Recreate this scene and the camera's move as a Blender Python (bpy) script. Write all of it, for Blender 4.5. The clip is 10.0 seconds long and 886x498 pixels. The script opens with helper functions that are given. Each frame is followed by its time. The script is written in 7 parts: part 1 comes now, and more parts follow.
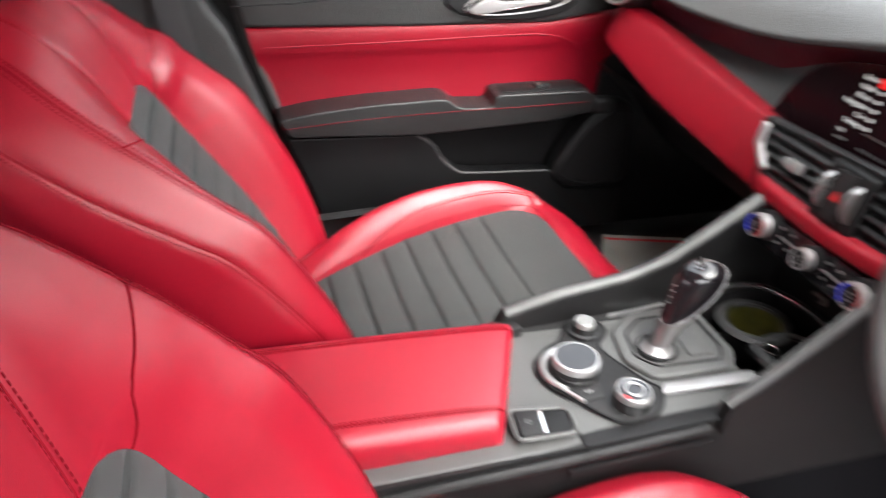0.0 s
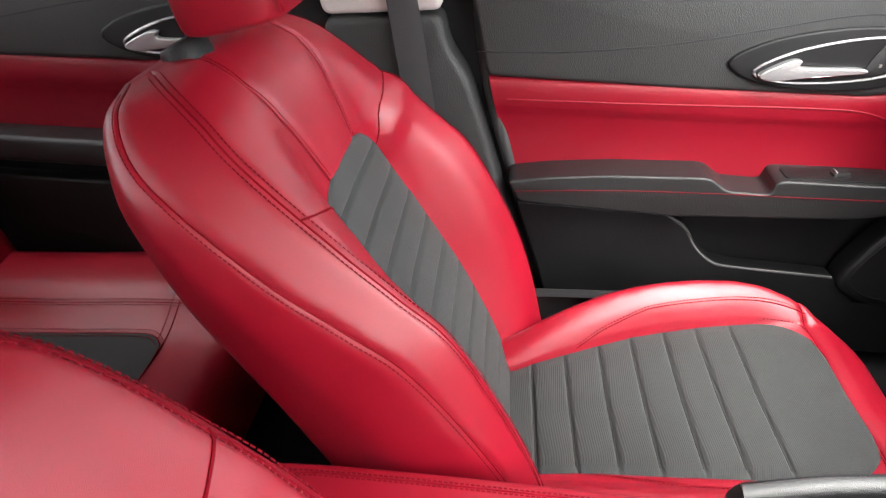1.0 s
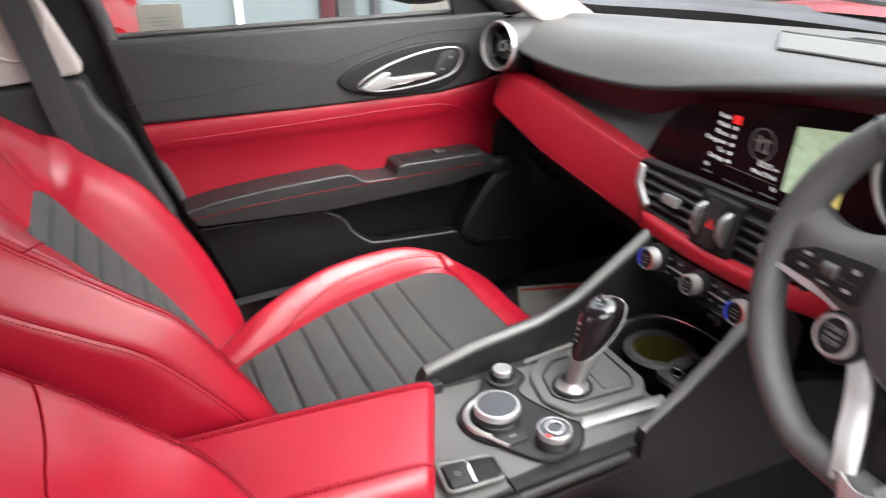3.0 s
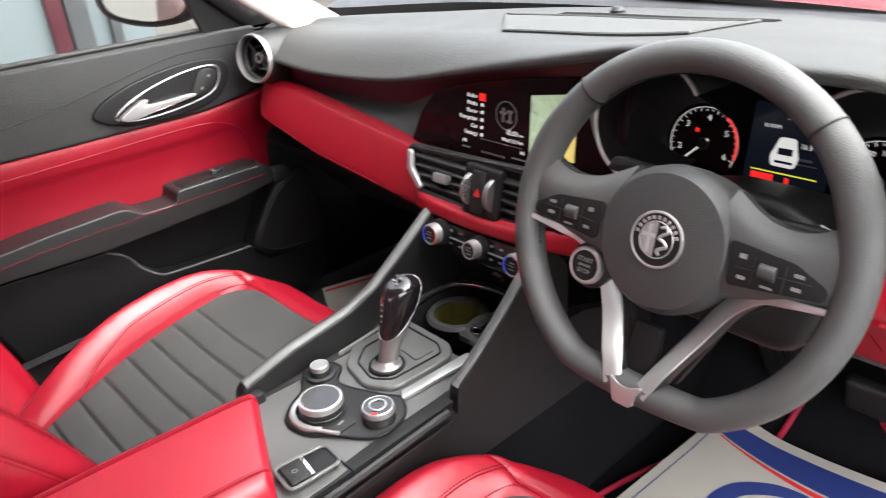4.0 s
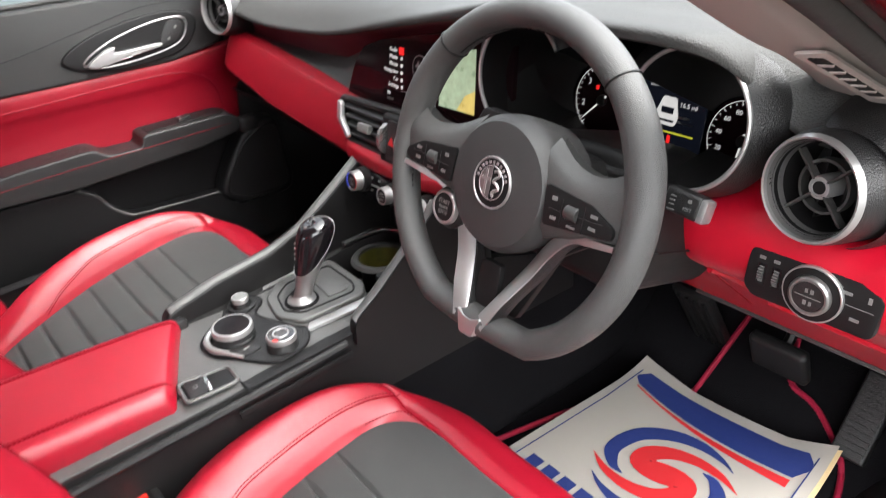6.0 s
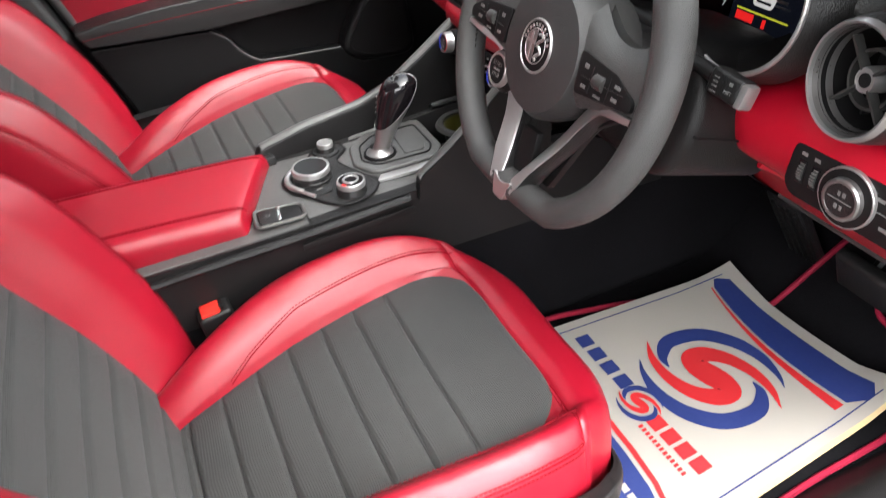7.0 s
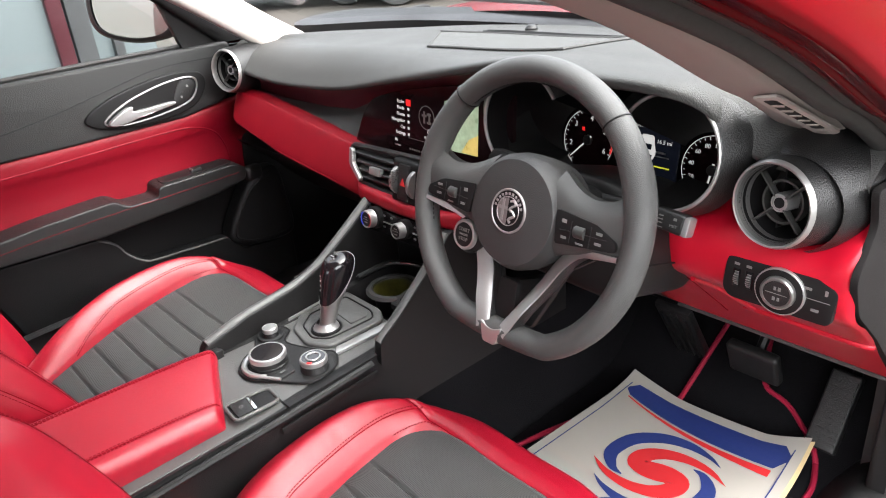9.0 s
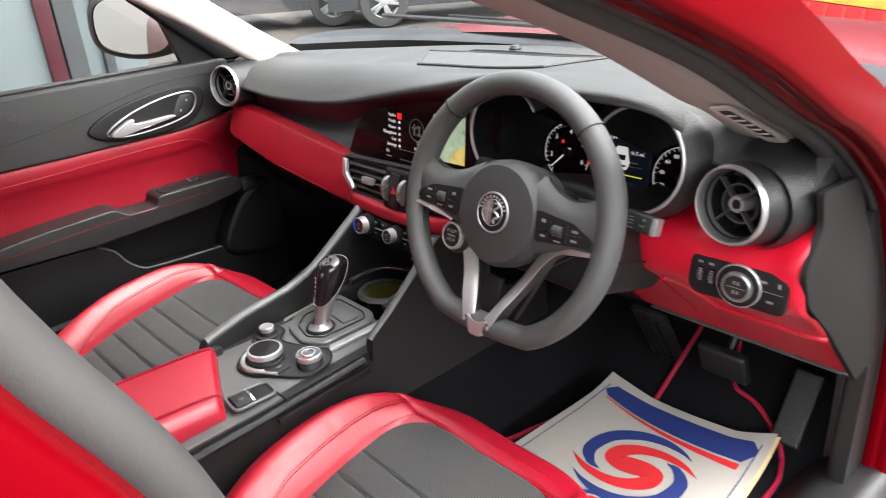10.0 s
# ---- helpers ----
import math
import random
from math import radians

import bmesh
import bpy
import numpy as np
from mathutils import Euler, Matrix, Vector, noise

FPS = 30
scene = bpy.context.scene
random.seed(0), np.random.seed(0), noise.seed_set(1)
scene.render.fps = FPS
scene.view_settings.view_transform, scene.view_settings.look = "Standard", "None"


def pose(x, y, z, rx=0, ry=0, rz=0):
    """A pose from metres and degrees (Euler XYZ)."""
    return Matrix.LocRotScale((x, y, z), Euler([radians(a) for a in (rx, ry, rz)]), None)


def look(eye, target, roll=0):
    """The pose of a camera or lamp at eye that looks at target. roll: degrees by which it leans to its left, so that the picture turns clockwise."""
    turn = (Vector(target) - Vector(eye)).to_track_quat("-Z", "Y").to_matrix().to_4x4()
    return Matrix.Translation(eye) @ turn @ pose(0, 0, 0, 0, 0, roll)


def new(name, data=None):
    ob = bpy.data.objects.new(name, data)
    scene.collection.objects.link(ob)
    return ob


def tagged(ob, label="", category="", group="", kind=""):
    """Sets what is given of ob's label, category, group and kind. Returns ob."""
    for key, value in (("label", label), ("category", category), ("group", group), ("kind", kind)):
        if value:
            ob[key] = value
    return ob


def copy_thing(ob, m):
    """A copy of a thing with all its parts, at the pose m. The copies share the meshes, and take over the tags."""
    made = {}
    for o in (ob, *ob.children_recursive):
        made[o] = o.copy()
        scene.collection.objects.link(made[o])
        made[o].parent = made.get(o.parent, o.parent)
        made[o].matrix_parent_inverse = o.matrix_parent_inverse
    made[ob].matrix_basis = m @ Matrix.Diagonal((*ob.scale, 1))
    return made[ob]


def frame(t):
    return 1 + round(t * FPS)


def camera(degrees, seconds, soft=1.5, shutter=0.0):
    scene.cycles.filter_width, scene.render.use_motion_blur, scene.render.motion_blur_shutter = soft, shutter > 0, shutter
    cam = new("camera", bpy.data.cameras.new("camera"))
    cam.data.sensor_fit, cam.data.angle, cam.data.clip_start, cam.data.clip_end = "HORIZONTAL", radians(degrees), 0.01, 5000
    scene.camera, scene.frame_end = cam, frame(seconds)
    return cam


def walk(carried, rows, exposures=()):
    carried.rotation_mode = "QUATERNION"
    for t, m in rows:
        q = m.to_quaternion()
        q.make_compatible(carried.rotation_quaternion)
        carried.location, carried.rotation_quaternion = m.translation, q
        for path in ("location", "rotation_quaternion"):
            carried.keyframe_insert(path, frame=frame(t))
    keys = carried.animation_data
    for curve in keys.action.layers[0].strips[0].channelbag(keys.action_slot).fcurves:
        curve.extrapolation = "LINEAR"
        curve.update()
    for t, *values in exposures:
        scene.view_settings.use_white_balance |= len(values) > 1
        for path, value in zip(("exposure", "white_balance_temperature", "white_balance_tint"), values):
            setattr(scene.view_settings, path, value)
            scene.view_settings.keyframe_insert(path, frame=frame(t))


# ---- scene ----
cam = camera(62.4, 10.0, soft=1.0, shutter=0.5)
PATH = [
    (0, (0.608, -0.519, 1.215), (-1.027, -0.029, 0.172), 2.9),
    (0.5, (0.485, -0.476, 1.183), (-1.221, -0.433, 0.14), 1.8),
    (1, (0.418, -0.467, 1.201), (-1.308, -0.619, 0.203), 1.3),
    (1.5, (0.443, -0.467, 1.216), (-1.321, -0.574, 0.278), 1.3),
    (2, (0.511, -0.487, 1.212), (-1.264, -0.324, 0.307), 1.6),
    (2.5, (0.582, -0.499, 1.221), (-1.151, -0.04, 0.335), 1.0),
    (3, (0.647, -0.509, 1.223), (-1.01, 0.196, 0.352), -0.8),
    (3.2, (0.675, -0.526, 1.238), (-0.922, 0.296, 0.359), -1.2),
    (4.3, (0.699, -0.525, 1.23), (-0.599, 0.715, 0.347), -5.5),
    (4.5, (0.702, -0.527, 1.225), (-0.557, 0.754, 0.346), -5.5),
    (5, (0.743, -0.51, 1.231), (-0.497, 0.789, 0.349), -5.6),
    (5.2, (0.777, -0.492, 1.232), (-0.495, 0.775, 0.349), -5.6),
    (6.3, (0.893, -0.41, 1.225), (-0.548, 0.5, 0.18), -4.2),
    (6.5, (0.911, -0.39, 1.22), (-0.551, 0.41, 0.115), -4.5),
    (7, (0.966, -0.352, 1.211), (-0.517, 0.244, 0.009), -4.4),
    (7.5, (1.0, -0.352, 1.209), (-0.472, 0.198, -0.028), -4.5),
    (8, (1.004, -0.405, 1.228), (-0.47, 0.327, 0.092), -3.8),
    (8.5, (0.952, -0.501, 1.253), (-0.474, 0.523, 0.297), -4.4),
    (9, (0.923, -0.56, 1.27), (-0.464, 0.591, 0.403), -5.2),
    (9.5, (0.922, -0.598, 1.275), (-0.471, 0.572, 0.443), -4.9),
    (10, (0.978, -0.616, 1.276), (-0.397, 0.584, 0.458), -4.3),
]
EXPOSE = [(0.0, 3.45), (3.2, 3.38), (4.3, 3.35), (5.2, 3.32), (6.3, 3.2), (7.5, 2.95), (8.5, 3.2), (10.0, 3.15)]
walk(cam, [(t, look(eye, target, roll)) for t, eye, target, roll in PATH], EXPOSE)

# ---- light: bright overcast day ----
world = bpy.data.worlds.new("world")
scene.world = world
world.use_nodes = True
wn = world.node_tree
sky = wn.nodes.new("ShaderNodeTexSky")
sky.sky_type = "NISHITA"
sky.sun_disc = False
sky.sun_elevation = radians(55)
sky.sun_rotation = radians(60)
sky.air_density, sky.dust_density, sky.ozone_density = 1.0, 3.0, 1.0
hsv = wn.nodes.new("ShaderNodeHueSaturation")
hsv.inputs["Saturation"].default_value = 0.25
wn.links.new(sky.outputs[0], hsv.inputs["Color"])
wn.links.new(hsv.outputs[0], wn.nodes["Background"].inputs["Color"])
wn.nodes["Background"].inputs["Strength"].default_value = 0.15
sun = new("sun", bpy.data.lights.new("sun", "SUN"))
sun.data.energy, sun.data.angle, sun.data.color = 1.5, radians(140), (1.0, 0.97, 0.93)
sun.matrix_world = look((2.3, -0.2, 2.7), (0, 0, 0.8))

# ---- materials ----
def mat(name, col, rough=0.5, metal=0.0, grain=0.0, size=400.0, kind="noise", var=0.12, blotch=6.0, coat=0.0, sheen=0.0, spec=0.5, emit=None, power=1.0):
    """A surface with colour variation at two scales, uneven gloss and a fine relief."""
    m = bpy.data.materials.new(name)
    m.use_nodes = True
    nt = m.node_tree
    b = nt.nodes["Principled BSDF"]
    tc = nt.nodes.new("ShaderNodeTexCoord")
    big = nt.nodes.new("ShaderNodeTexNoise")
    big.inputs["Scale"].default_value, big.inputs["Detail"].default_value = blotch, 5
    fine = nt.nodes.new("ShaderNodeTexNoise")
    fine.inputs["Scale"].default_value, fine.inputs["Detail"].default_value = size * 0.35, 3
    add = nt.nodes.new("ShaderNodeMath")
    add.operation = "MULTIPLY_ADD"
    add.inputs[1].default_value = 0.45
    for n in (big, fine):
        nt.links.new(tc.outputs["Object"], n.inputs["Vector"])
    nt.links.new(fine.outputs["Fac"], add.inputs[0])
    nt.links.new(big.outputs["Fac"], add.inputs[2])
    ramp = nt.nodes.new("ShaderNodeMapRange")
    ramp.inputs["From Min"].default_value, ramp.inputs["From Max"].default_value = 0.45, 1.0
    ramp.inputs["To Min"].default_value, ramp.inputs["To Max"].default_value = 1 - var, 1 + var
    nt.links.new(add.outputs[0], ramp.inputs["Value"])
    mix = nt.nodes.new("ShaderNodeVectorMath")
    mix.operation = "SCALE"
    mix.inputs[0].default_value = col
    nt.links.new(ramp.outputs[0], mix.inputs["Scale"])
    nt.links.new(mix.outputs[0], b.inputs["Base Color"])
    rr = nt.nodes.new("ShaderNodeMapRange")
    rr.inputs["From Min"].default_value, rr.inputs["From Max"].default_value = 0.45, 1.0
    rr.inputs["To Min"].default_value, rr.inputs["To Max"].default_value = max(rough * 0.85, 0.02), min(rough * 1.15, 1)
    nt.links.new(add.outputs[0], rr.inputs["Value"])
    nt.links.new(rr.outputs[0], b.inputs["Roughness"])
    b.inputs["Metallic"].default_value = metal
    b.inputs["Coat Weight"].default_value = coat
    b.inputs["Coat Roughness"].default_value = 0.04
    b.inputs["Sheen Weight"].default_value = sheen
    b.inputs["Specular IOR Level"].default_value = spec
    if emit:
        b.inputs["Emission Color"].default_value = (*emit, 1)
        b.inputs["Emission Strength"].default_value = power * 0.5
    if grain:
        bump = nt.nodes.new("ShaderNodeBump")
        bump.inputs["Strength"].default_value, bump.inputs["Distance"].default_value = grain, 0.001
        if kind == "leather":
            tex = nt.nodes.new("ShaderNodeTexVoronoi")
            tex.inputs["Scale"].default_value = size
            out = tex.outputs["Distance"]
        elif kind == "ribs":
            tex = nt.nodes.new("ShaderNodeTexWave")
            tex.bands_direction = "Y"
            tex.inputs["Scale"].default_value, tex.inputs["Distortion"].default_value = size, 0.4
            out = tex.outputs["Fac"]
        else:
            tex = nt.nodes.new("ShaderNodeTexNoise")
            tex.inputs["Scale"].default_value, tex.inputs["Detail"].default_value = size, 4
            out = tex.outputs["Fac"]
        if kind == "ribs":
            slope = nt.nodes.new("ShaderNodeVectorMath")
            slope.operation = "DOT_PRODUCT"
            slope.inputs[1].default_value = (0, 1, -1)
            join = nt.nodes.new("ShaderNodeCombineXYZ")
            nt.links.new(tc.outputs["Object"], slope.inputs[0])
            nt.links.new(slope.outputs["Value"], join.inputs["Y"])
            nt.links.new(join.outputs[0], tex.inputs["Vector"])
        else:
            nt.links.new(tc.outputs["Object"], tex.inputs["Vector"])
        nt.links.new(out, bump.inputs["Height"])
        nt.links.new(bump.outputs[0], b.inputs["Normal"])
    return m


RED = mat("red_leather", (0.248, 0.0036, 0.0138), 0.36, grain=0.15, size=1500, kind="leather", var=0.14, spec=0.56)
RED_DASH = mat("red_soft_trim", (0.235, 0.0024, 0.0105), 0.42, grain=0.32, size=1100, kind="leather", var=0.08, spec=0.35)
RED_DOOR = mat("red_door_leather", (0.165, 0.0016, 0.0085), 0.45, grain=0.25, size=1100, kind="leather", var=0.08, spec=0.25)
RED_GLOSS = mat("red_moulded_trim", (0.37, 0.0028, 0.015), 0.36, grain=0.15, size=1100, kind="leather", var=0.06, spec=0.45)
RED_DEEP = mat("dark_red_band", (0.06, 0.004, 0.010), 0.5, grain=0.2, size=900, var=0.1)
PAINT = mat("red_car_paint", (0.092, 0.0003, 0.0022), 0.22, coat=0.0, spec=0.035, var=0.05, size=3000, blotch=3)
FABRIC = mat("grey_ribbed_fabric", (0.040, 0.041, 0.040), 0.85, grain=0.42, size=150, kind="ribs", var=0.18, sheen=0.05, spec=0.25)
BLACK = mat("black_grained_plastic", (0.0108, 0.0106, 0.0108), 0.4, grain=0.45, size=700, kind="leather", var=0.15, spec=0.38)
DARK = mat("dark_plastic", (0.0065, 0.0062, 0.0065), 0.5, grain=0.2, size=900, var=0.2, spec=0.22)
DOORLOW = mat("hard_black_plastic", (0.0055, 0.0055, 0.0058), 0.38, grain=0.4, size=700, kind="leather", var=0.15, spec=0.22)
GRILLE = mat("fine_speaker_mesh", (0.050, 0.050, 0.048), 0.6, grain=1.0, size=420, kind="leather", var=0.2, spec=0.3)
PAD = mat("soft_dash_skin", (0.036, 0.036, 0.0348), 0.6, grain=0.5, size=520, kind="leather", var=0.12, spec=0.3)
DOORSKIN = mat("grained_door_skin", (0.017, 0.017, 0.0168), 0.5, grain=0.5, size=620, kind="leather", var=0.12, spec=0.4)
STRIP = mat("brushed_dark_trim", (0.030, 0.030, 0.029), 0.42, grain=0.3, size=300, var=0.15)
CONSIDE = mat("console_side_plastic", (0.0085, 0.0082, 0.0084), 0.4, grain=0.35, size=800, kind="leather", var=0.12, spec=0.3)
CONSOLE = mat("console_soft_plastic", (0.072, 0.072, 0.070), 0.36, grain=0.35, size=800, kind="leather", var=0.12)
GLOSS = mat("gloss_black", (0.006, 0.005, 0.006), 0.14, coat=0.15, var=0.1)
WHEEL = mat("black_smooth_leather", (0.050, 0.050, 0.049), 0.46, grain=0.4, size=1100, kind="leather", var=0.12, spec=0.42)
ENDCAP = mat("dull_black_plastic", (0.010, 0.009, 0.009), 0.65, grain=0.3, size=800, kind="leather", var=0.15, spec=0.1)
HUB = mat("black_airbag_skin", (0.030, 0.030, 0.030), 0.45, grain=0.3, size=1100, kind="leather", var=0.12, spec=0.4)
SILVER = mat("satin_silver", (0.43, 0.425, 0.42), 0.38, metal=0.8, grain=0.05, size=1200, var=0.05)
GUNMETAL = mat("dark_satin_metal", (0.30, 0.29, 0.285), 0.30, metal=0.85, grain=0.05, size=1200, var=0.05)
CHROME = mat("chrome", (0.80, 0.80, 0.80), 0.10, metal=1.0, var=0.03)
GREY = mat("grey_knob_face", (0.20, 0.20, 0.195), 0.4, metal=0.4, var=0.06)
CARPET = mat("black_carpet", (0.0060, 0.0058, 0.0066), 0.95, grain=1.0, size=500, var=0.35, spec=0.03)
LINER = mat("light_grey_trim_cloth", (0.37, 0.330, 0.308), 0.8, grain=0.3, size=800, var=0.05)
LINING = mat("bounce_roof_lining", (0.66, 0.62, 0.58), 0.85, grain=0.3, size=800, var=0.05)
RUBBER = mat("rubber_seal", (0.027, 0.0255, 0.025), 0.62, grain=0.2, size=500, var=0.15)
WEB = mat("belt_webbing", (0.035, 0.034, 0.035), 0.7, grain=0.6, size=350, kind="ribs", var=0.15)
PAPER = mat("white_paper", (0.29, 0.272, 0.243), 0.85, grain=0.15, size=60, var=0.04)
CARD = mat("brown_paper_edge", (0.50, 0.37, 0.20), 0.85, var=0.1)
INK_BLUE = mat("blue_ink", (0.008, 0.020, 0.115), 0.7, var=0.06)
INK_RED = mat("red_ink", (0.42, 0.010, 0.014), 0.7, var=0.06)
WHITE = mat("white_marking", (0.75, 0.75, 0.75), 0.6, var=0.03)
PIPE = mat("red_piping", (0.24, 0.008, 0.030), 0.7, grain=0.5, size=300, var=0.2, spec=0.2)
THREAD = mat("red_thread", (0.150, 0.0022, 0.0085), 0.85, var=0.1, spec=0.15)
GREYSEAM = mat("dark_grey_thread", (0.018, 0.018, 0.018), 0.9, var=0.1)
SEAM = mat("dark_red_seam", (0.16, 0.0017, 0.0075), 0.85, var=0.1, spec=0.1)
BUTTON_RED = mat("red_button", (0.7, 0.03, 0.02), 0.4, var=0.05)
GREEN = mat("green_lining", (0.050, 0.048, 0.008), 0.35, var=0.5, blotch=40)
BLUE_LED = mat("blue_light_arc", (0.01, 0.02, 0.2), 0.4, emit=(0.03, 0.06, 0.8), power=0.12)
RED_LED = mat("red_light_arc", (0.2, 0.01, 0.01), 0.4, emit=(0.9, 0.03, 0.02), power=0.08)
SCREEN = mat("dark_screen_glass", (0.010, 0.004, 0.005), 0.12, var=0.1, spec=0.1)
GLOW_W = mat("white_lit_marking", (0.3, 0.3, 0.3), 0.5, emit=(0.9, 0.88, 0.86), power=0.14)
GLOW_R = mat("red_lit_marking", (0.3, 0.01, 0.01), 0.5, emit=(0.9, 0.02, 0.02), power=0.2)
GLOW_Y = mat("yellow_lit_marking", (0.3, 0.3, 0.02), 0.5, emit=(0.75, 0.75, 0.05), power=0.16)
MAP_G = mat("map_green", (0.2, 0.25, 0.18), 0.3, emit=(0.42, 0.55, 0.36), power=0.14, blotch=60, var=0.3)
MAP_Y = mat("map_yellow", (0.3, 0.25, 0.1), 0.3, emit=(0.75, 0.55, 0.14), power=0.16, blotch=60, var=0.3)
MFD = mat("blue_black_display", (0.004, 0.0045, 0.007), 0.2, emit=(0.02, 0.025, 0.045), power=0.04, spec=0.15)
ASPHALT = mat("asphalt", (0.033, 0.028, 0.022), 0.9, grain=0.8, size=60, var=0.25, blotch=0.6)
CLAD = mat("pale_blue_cladding", (0.068, 0.083, 0.088), 0.5, var=0.06, blotch=1.5)
FRAME_M = mat("maroon_frame", (0.035, 0.004, 0.008), 0.4, var=0.1)
FRAME_G = mat("grey_frame", (0.030, 0.031, 0.033), 0.45, var=0.1)
TYRE = mat("tyre", (0.02, 0.02, 0.02), 0.8, grain=0.3, size=80, var=0.2)
ALLOY = mat("alloy_wheel", (0.35, 0.35, 0.35), 0.3, metal=0.8, var=0.05)
GREYCAR = mat("dark_grey_paint", (0.03, 0.032, 0.036), 0.25, coat=1.0, var=0.05)


def glass(name, tint=(0.95, 0.97, 0.97)):
    m = bpy.data.materials.new(name)
    m.use_nodes = True
    nt = m.node_tree
    out = nt.nodes["Material Output"]
    nt.nodes.remove(nt.nodes["Principled BSDF"])
    clear, shine, mix, fres = (nt.nodes.new(k) for k in ("ShaderNodeBsdfTransparent", "ShaderNodeBsdfGlossy", "ShaderNodeMixShader", "ShaderNodeFresnel"))
    clear.inputs[0].default_value = (*tint, 1)
    shine.inputs["Roughness"].default_value = 0.02
    fres.inputs["IOR"].default_value = 1.22
    for a, b in ((fres.outputs[0], mix.inputs[0]), (clear.outputs[0], mix.inputs[1]), (shine.outputs[0], mix.inputs[2]), (mix.outputs[0], out.inputs[0])):
        nt.links.new(a, b)
    return m


GLASS = glass("car_glass", (0.94, 0.96, 0.95))
TINTED = glass("tinted_glass", (0.22, 0.23, 0.23))
YELLOW = mat("yellow_paint", (0.60, 0.36, 0.05), 0.6, var=0.15)
MIRROR = mat("mirror", (0.85, 0.85, 0.85), 0.02, metal=1.0, var=0.0)


# ---- mesh tools ----
def link(name, me, material, parent=None, label=""):
    ob = new(name, me)
    if material:
        me.materials.append(material)
    if parent:
        ob.parent = parent
    if label:
        ob["label"] = label
    return ob


def part(name, bm, material, parent=None, label="", sharp=38):
    bmesh.ops.recalc_face_normals(bm, faces=bm.faces)
    for f in bm.faces:
        f.smooth = True
    for e in bm.edges:
        if len(e.link_faces) == 2 and e.calc_face_angle(0) > radians(sharp):
            e.smooth = False
    me = bpy.data.meshes.new(name)
    bm.to_mesh(me)
    bm.free()
    return link(name, me, material, parent, label)


def thing(name, label, category, at=(0, 0, 0), group="", kind=""):
    ob = new(name)
    ob.location = at
    ob.empty_display_size = 0.05
    return tagged(ob, label, category, group, kind)


def grid(name, pts, material, parent=None, label="", flip=False):
    """A smooth patch from an array of points (rows, columns, 3)."""
    r, c = pts.shape[:2]
    faces = []
    for i in range(r - 1):
        for j in range(c - 1):
            a = i * c + j
            f = (a, a + 1, a + c + 1, a + c)
            faces.append(f[::-1] if flip else f)
    me = bpy.data.meshes.new(name)
    me.from_pydata([tuple(p) for p in pts.reshape(-1, 3)], [], faces)
    me.polygons.foreach_set("use_smooth", [True] * len(faces))
    return link(name, me, material, parent, label)


def spline(ctrl, n, axis=0):
    """Catmull-Rom through the control points along an axis, n steps a span."""
    c = np.moveaxis(np.asarray(ctrl, float), axis, 0)
    c = np.concatenate([[2 * c[0] - c[1]], c, [2 * c[-1] - c[-2]]])
    out = []
    for i in range(1, len(c) - 2):
        for k in range(n):
            t = k / n
            out.append(0.5 * (2 * c[i] + (c[i + 1] - c[i - 1]) * t + (2 * c[i - 1] - 5 * c[i] + 4 * c[i + 1] - c[i + 2]) * t * t + (3 * c[i] - c[i - 1] - 3 * c[i + 1] + c[i + 2]) * t ** 3))
    out.append(c[-2])
    return np.moveaxis(np.array(out), 0, axis)


def surf(ctrl, nv, nu):
    return spline(spline(ctrl, nv, 0), nu, 1)


def normals(p):
    du, dv = np.gradient(p, axis=1), np.gradient(p, axis=0)
    n = np.cross(du, dv)
    return n / np.maximum(np.linalg.norm(n, axis=2, keepdims=True), 1e-9)


def at_rows(table, xs):
    """Linear reading of a table of (key, values...) at xs."""
    t = np.array(table, float)
    return np.stack([np.interp(xs, t[:, 0], t[:, k]) for k in range(1, t.shape[1])], 1)


def tube_bm(path, r, sides=8, closed=False, bm=None, scale=None):
    bm = bm or bmesh.new()
    p = [Vector(q) for q in path]
    n = len(p)
    rings = []
    up = None
    for i in range(n):
        a = p[(i - 1) % n] if closed or i else p[i]
        b = p[(i + 1) % n] if closed or i < n - 1 else p[i]
        d = (b - a).normalized()
        if up is None:
            up = d.orthogonal().normalized()
        up = (up - d * up.dot(d)).normalized()
        side = d.cross(up)
        rad = r[i] if isinstance(r, (list, tuple, np.ndarray)) else r
        rings.append([bm.verts.new(p[i] + (up * math.cos(2 * math.pi * k / sides) + side * math.sin(2 * math.pi * k / sides)) * rad) for k in range(sides)])
    for i in range(n if closed else n - 1):
        a, b = rings[i], rings[(i + 1) % n]
        for k in range(sides):
            bm.faces.new((a[k], a[(k + 1) % sides], b[(k + 1) % sides], b[k]))
    if not closed:
        bm.faces.new(rings[0][::-1]), bm.faces.new(rings[-1])
    return bm


def stitches(name, path, parent, material=None, step=0.0050, size=0.0034, r=0.0007):
    """A row of short thread stitches along a path."""
    p = np.array([tuple(q) for q in path])
    d = np.r_[0, np.cumsum(np.linalg.norm(np.diff(p, axis=0), axis=1))]
    bm = bmesh.new()
    for s in np.arange(step, d[-1] - step, step):
        a, b = (np.array([np.interp(s + o, d, p[:, k]) for k in range(3)]) for o in (-size / 2, size / 2))
        tube_bm([a, b], r, 4, bm=bm)
    return part(name, bm, material or THREAD, parent)


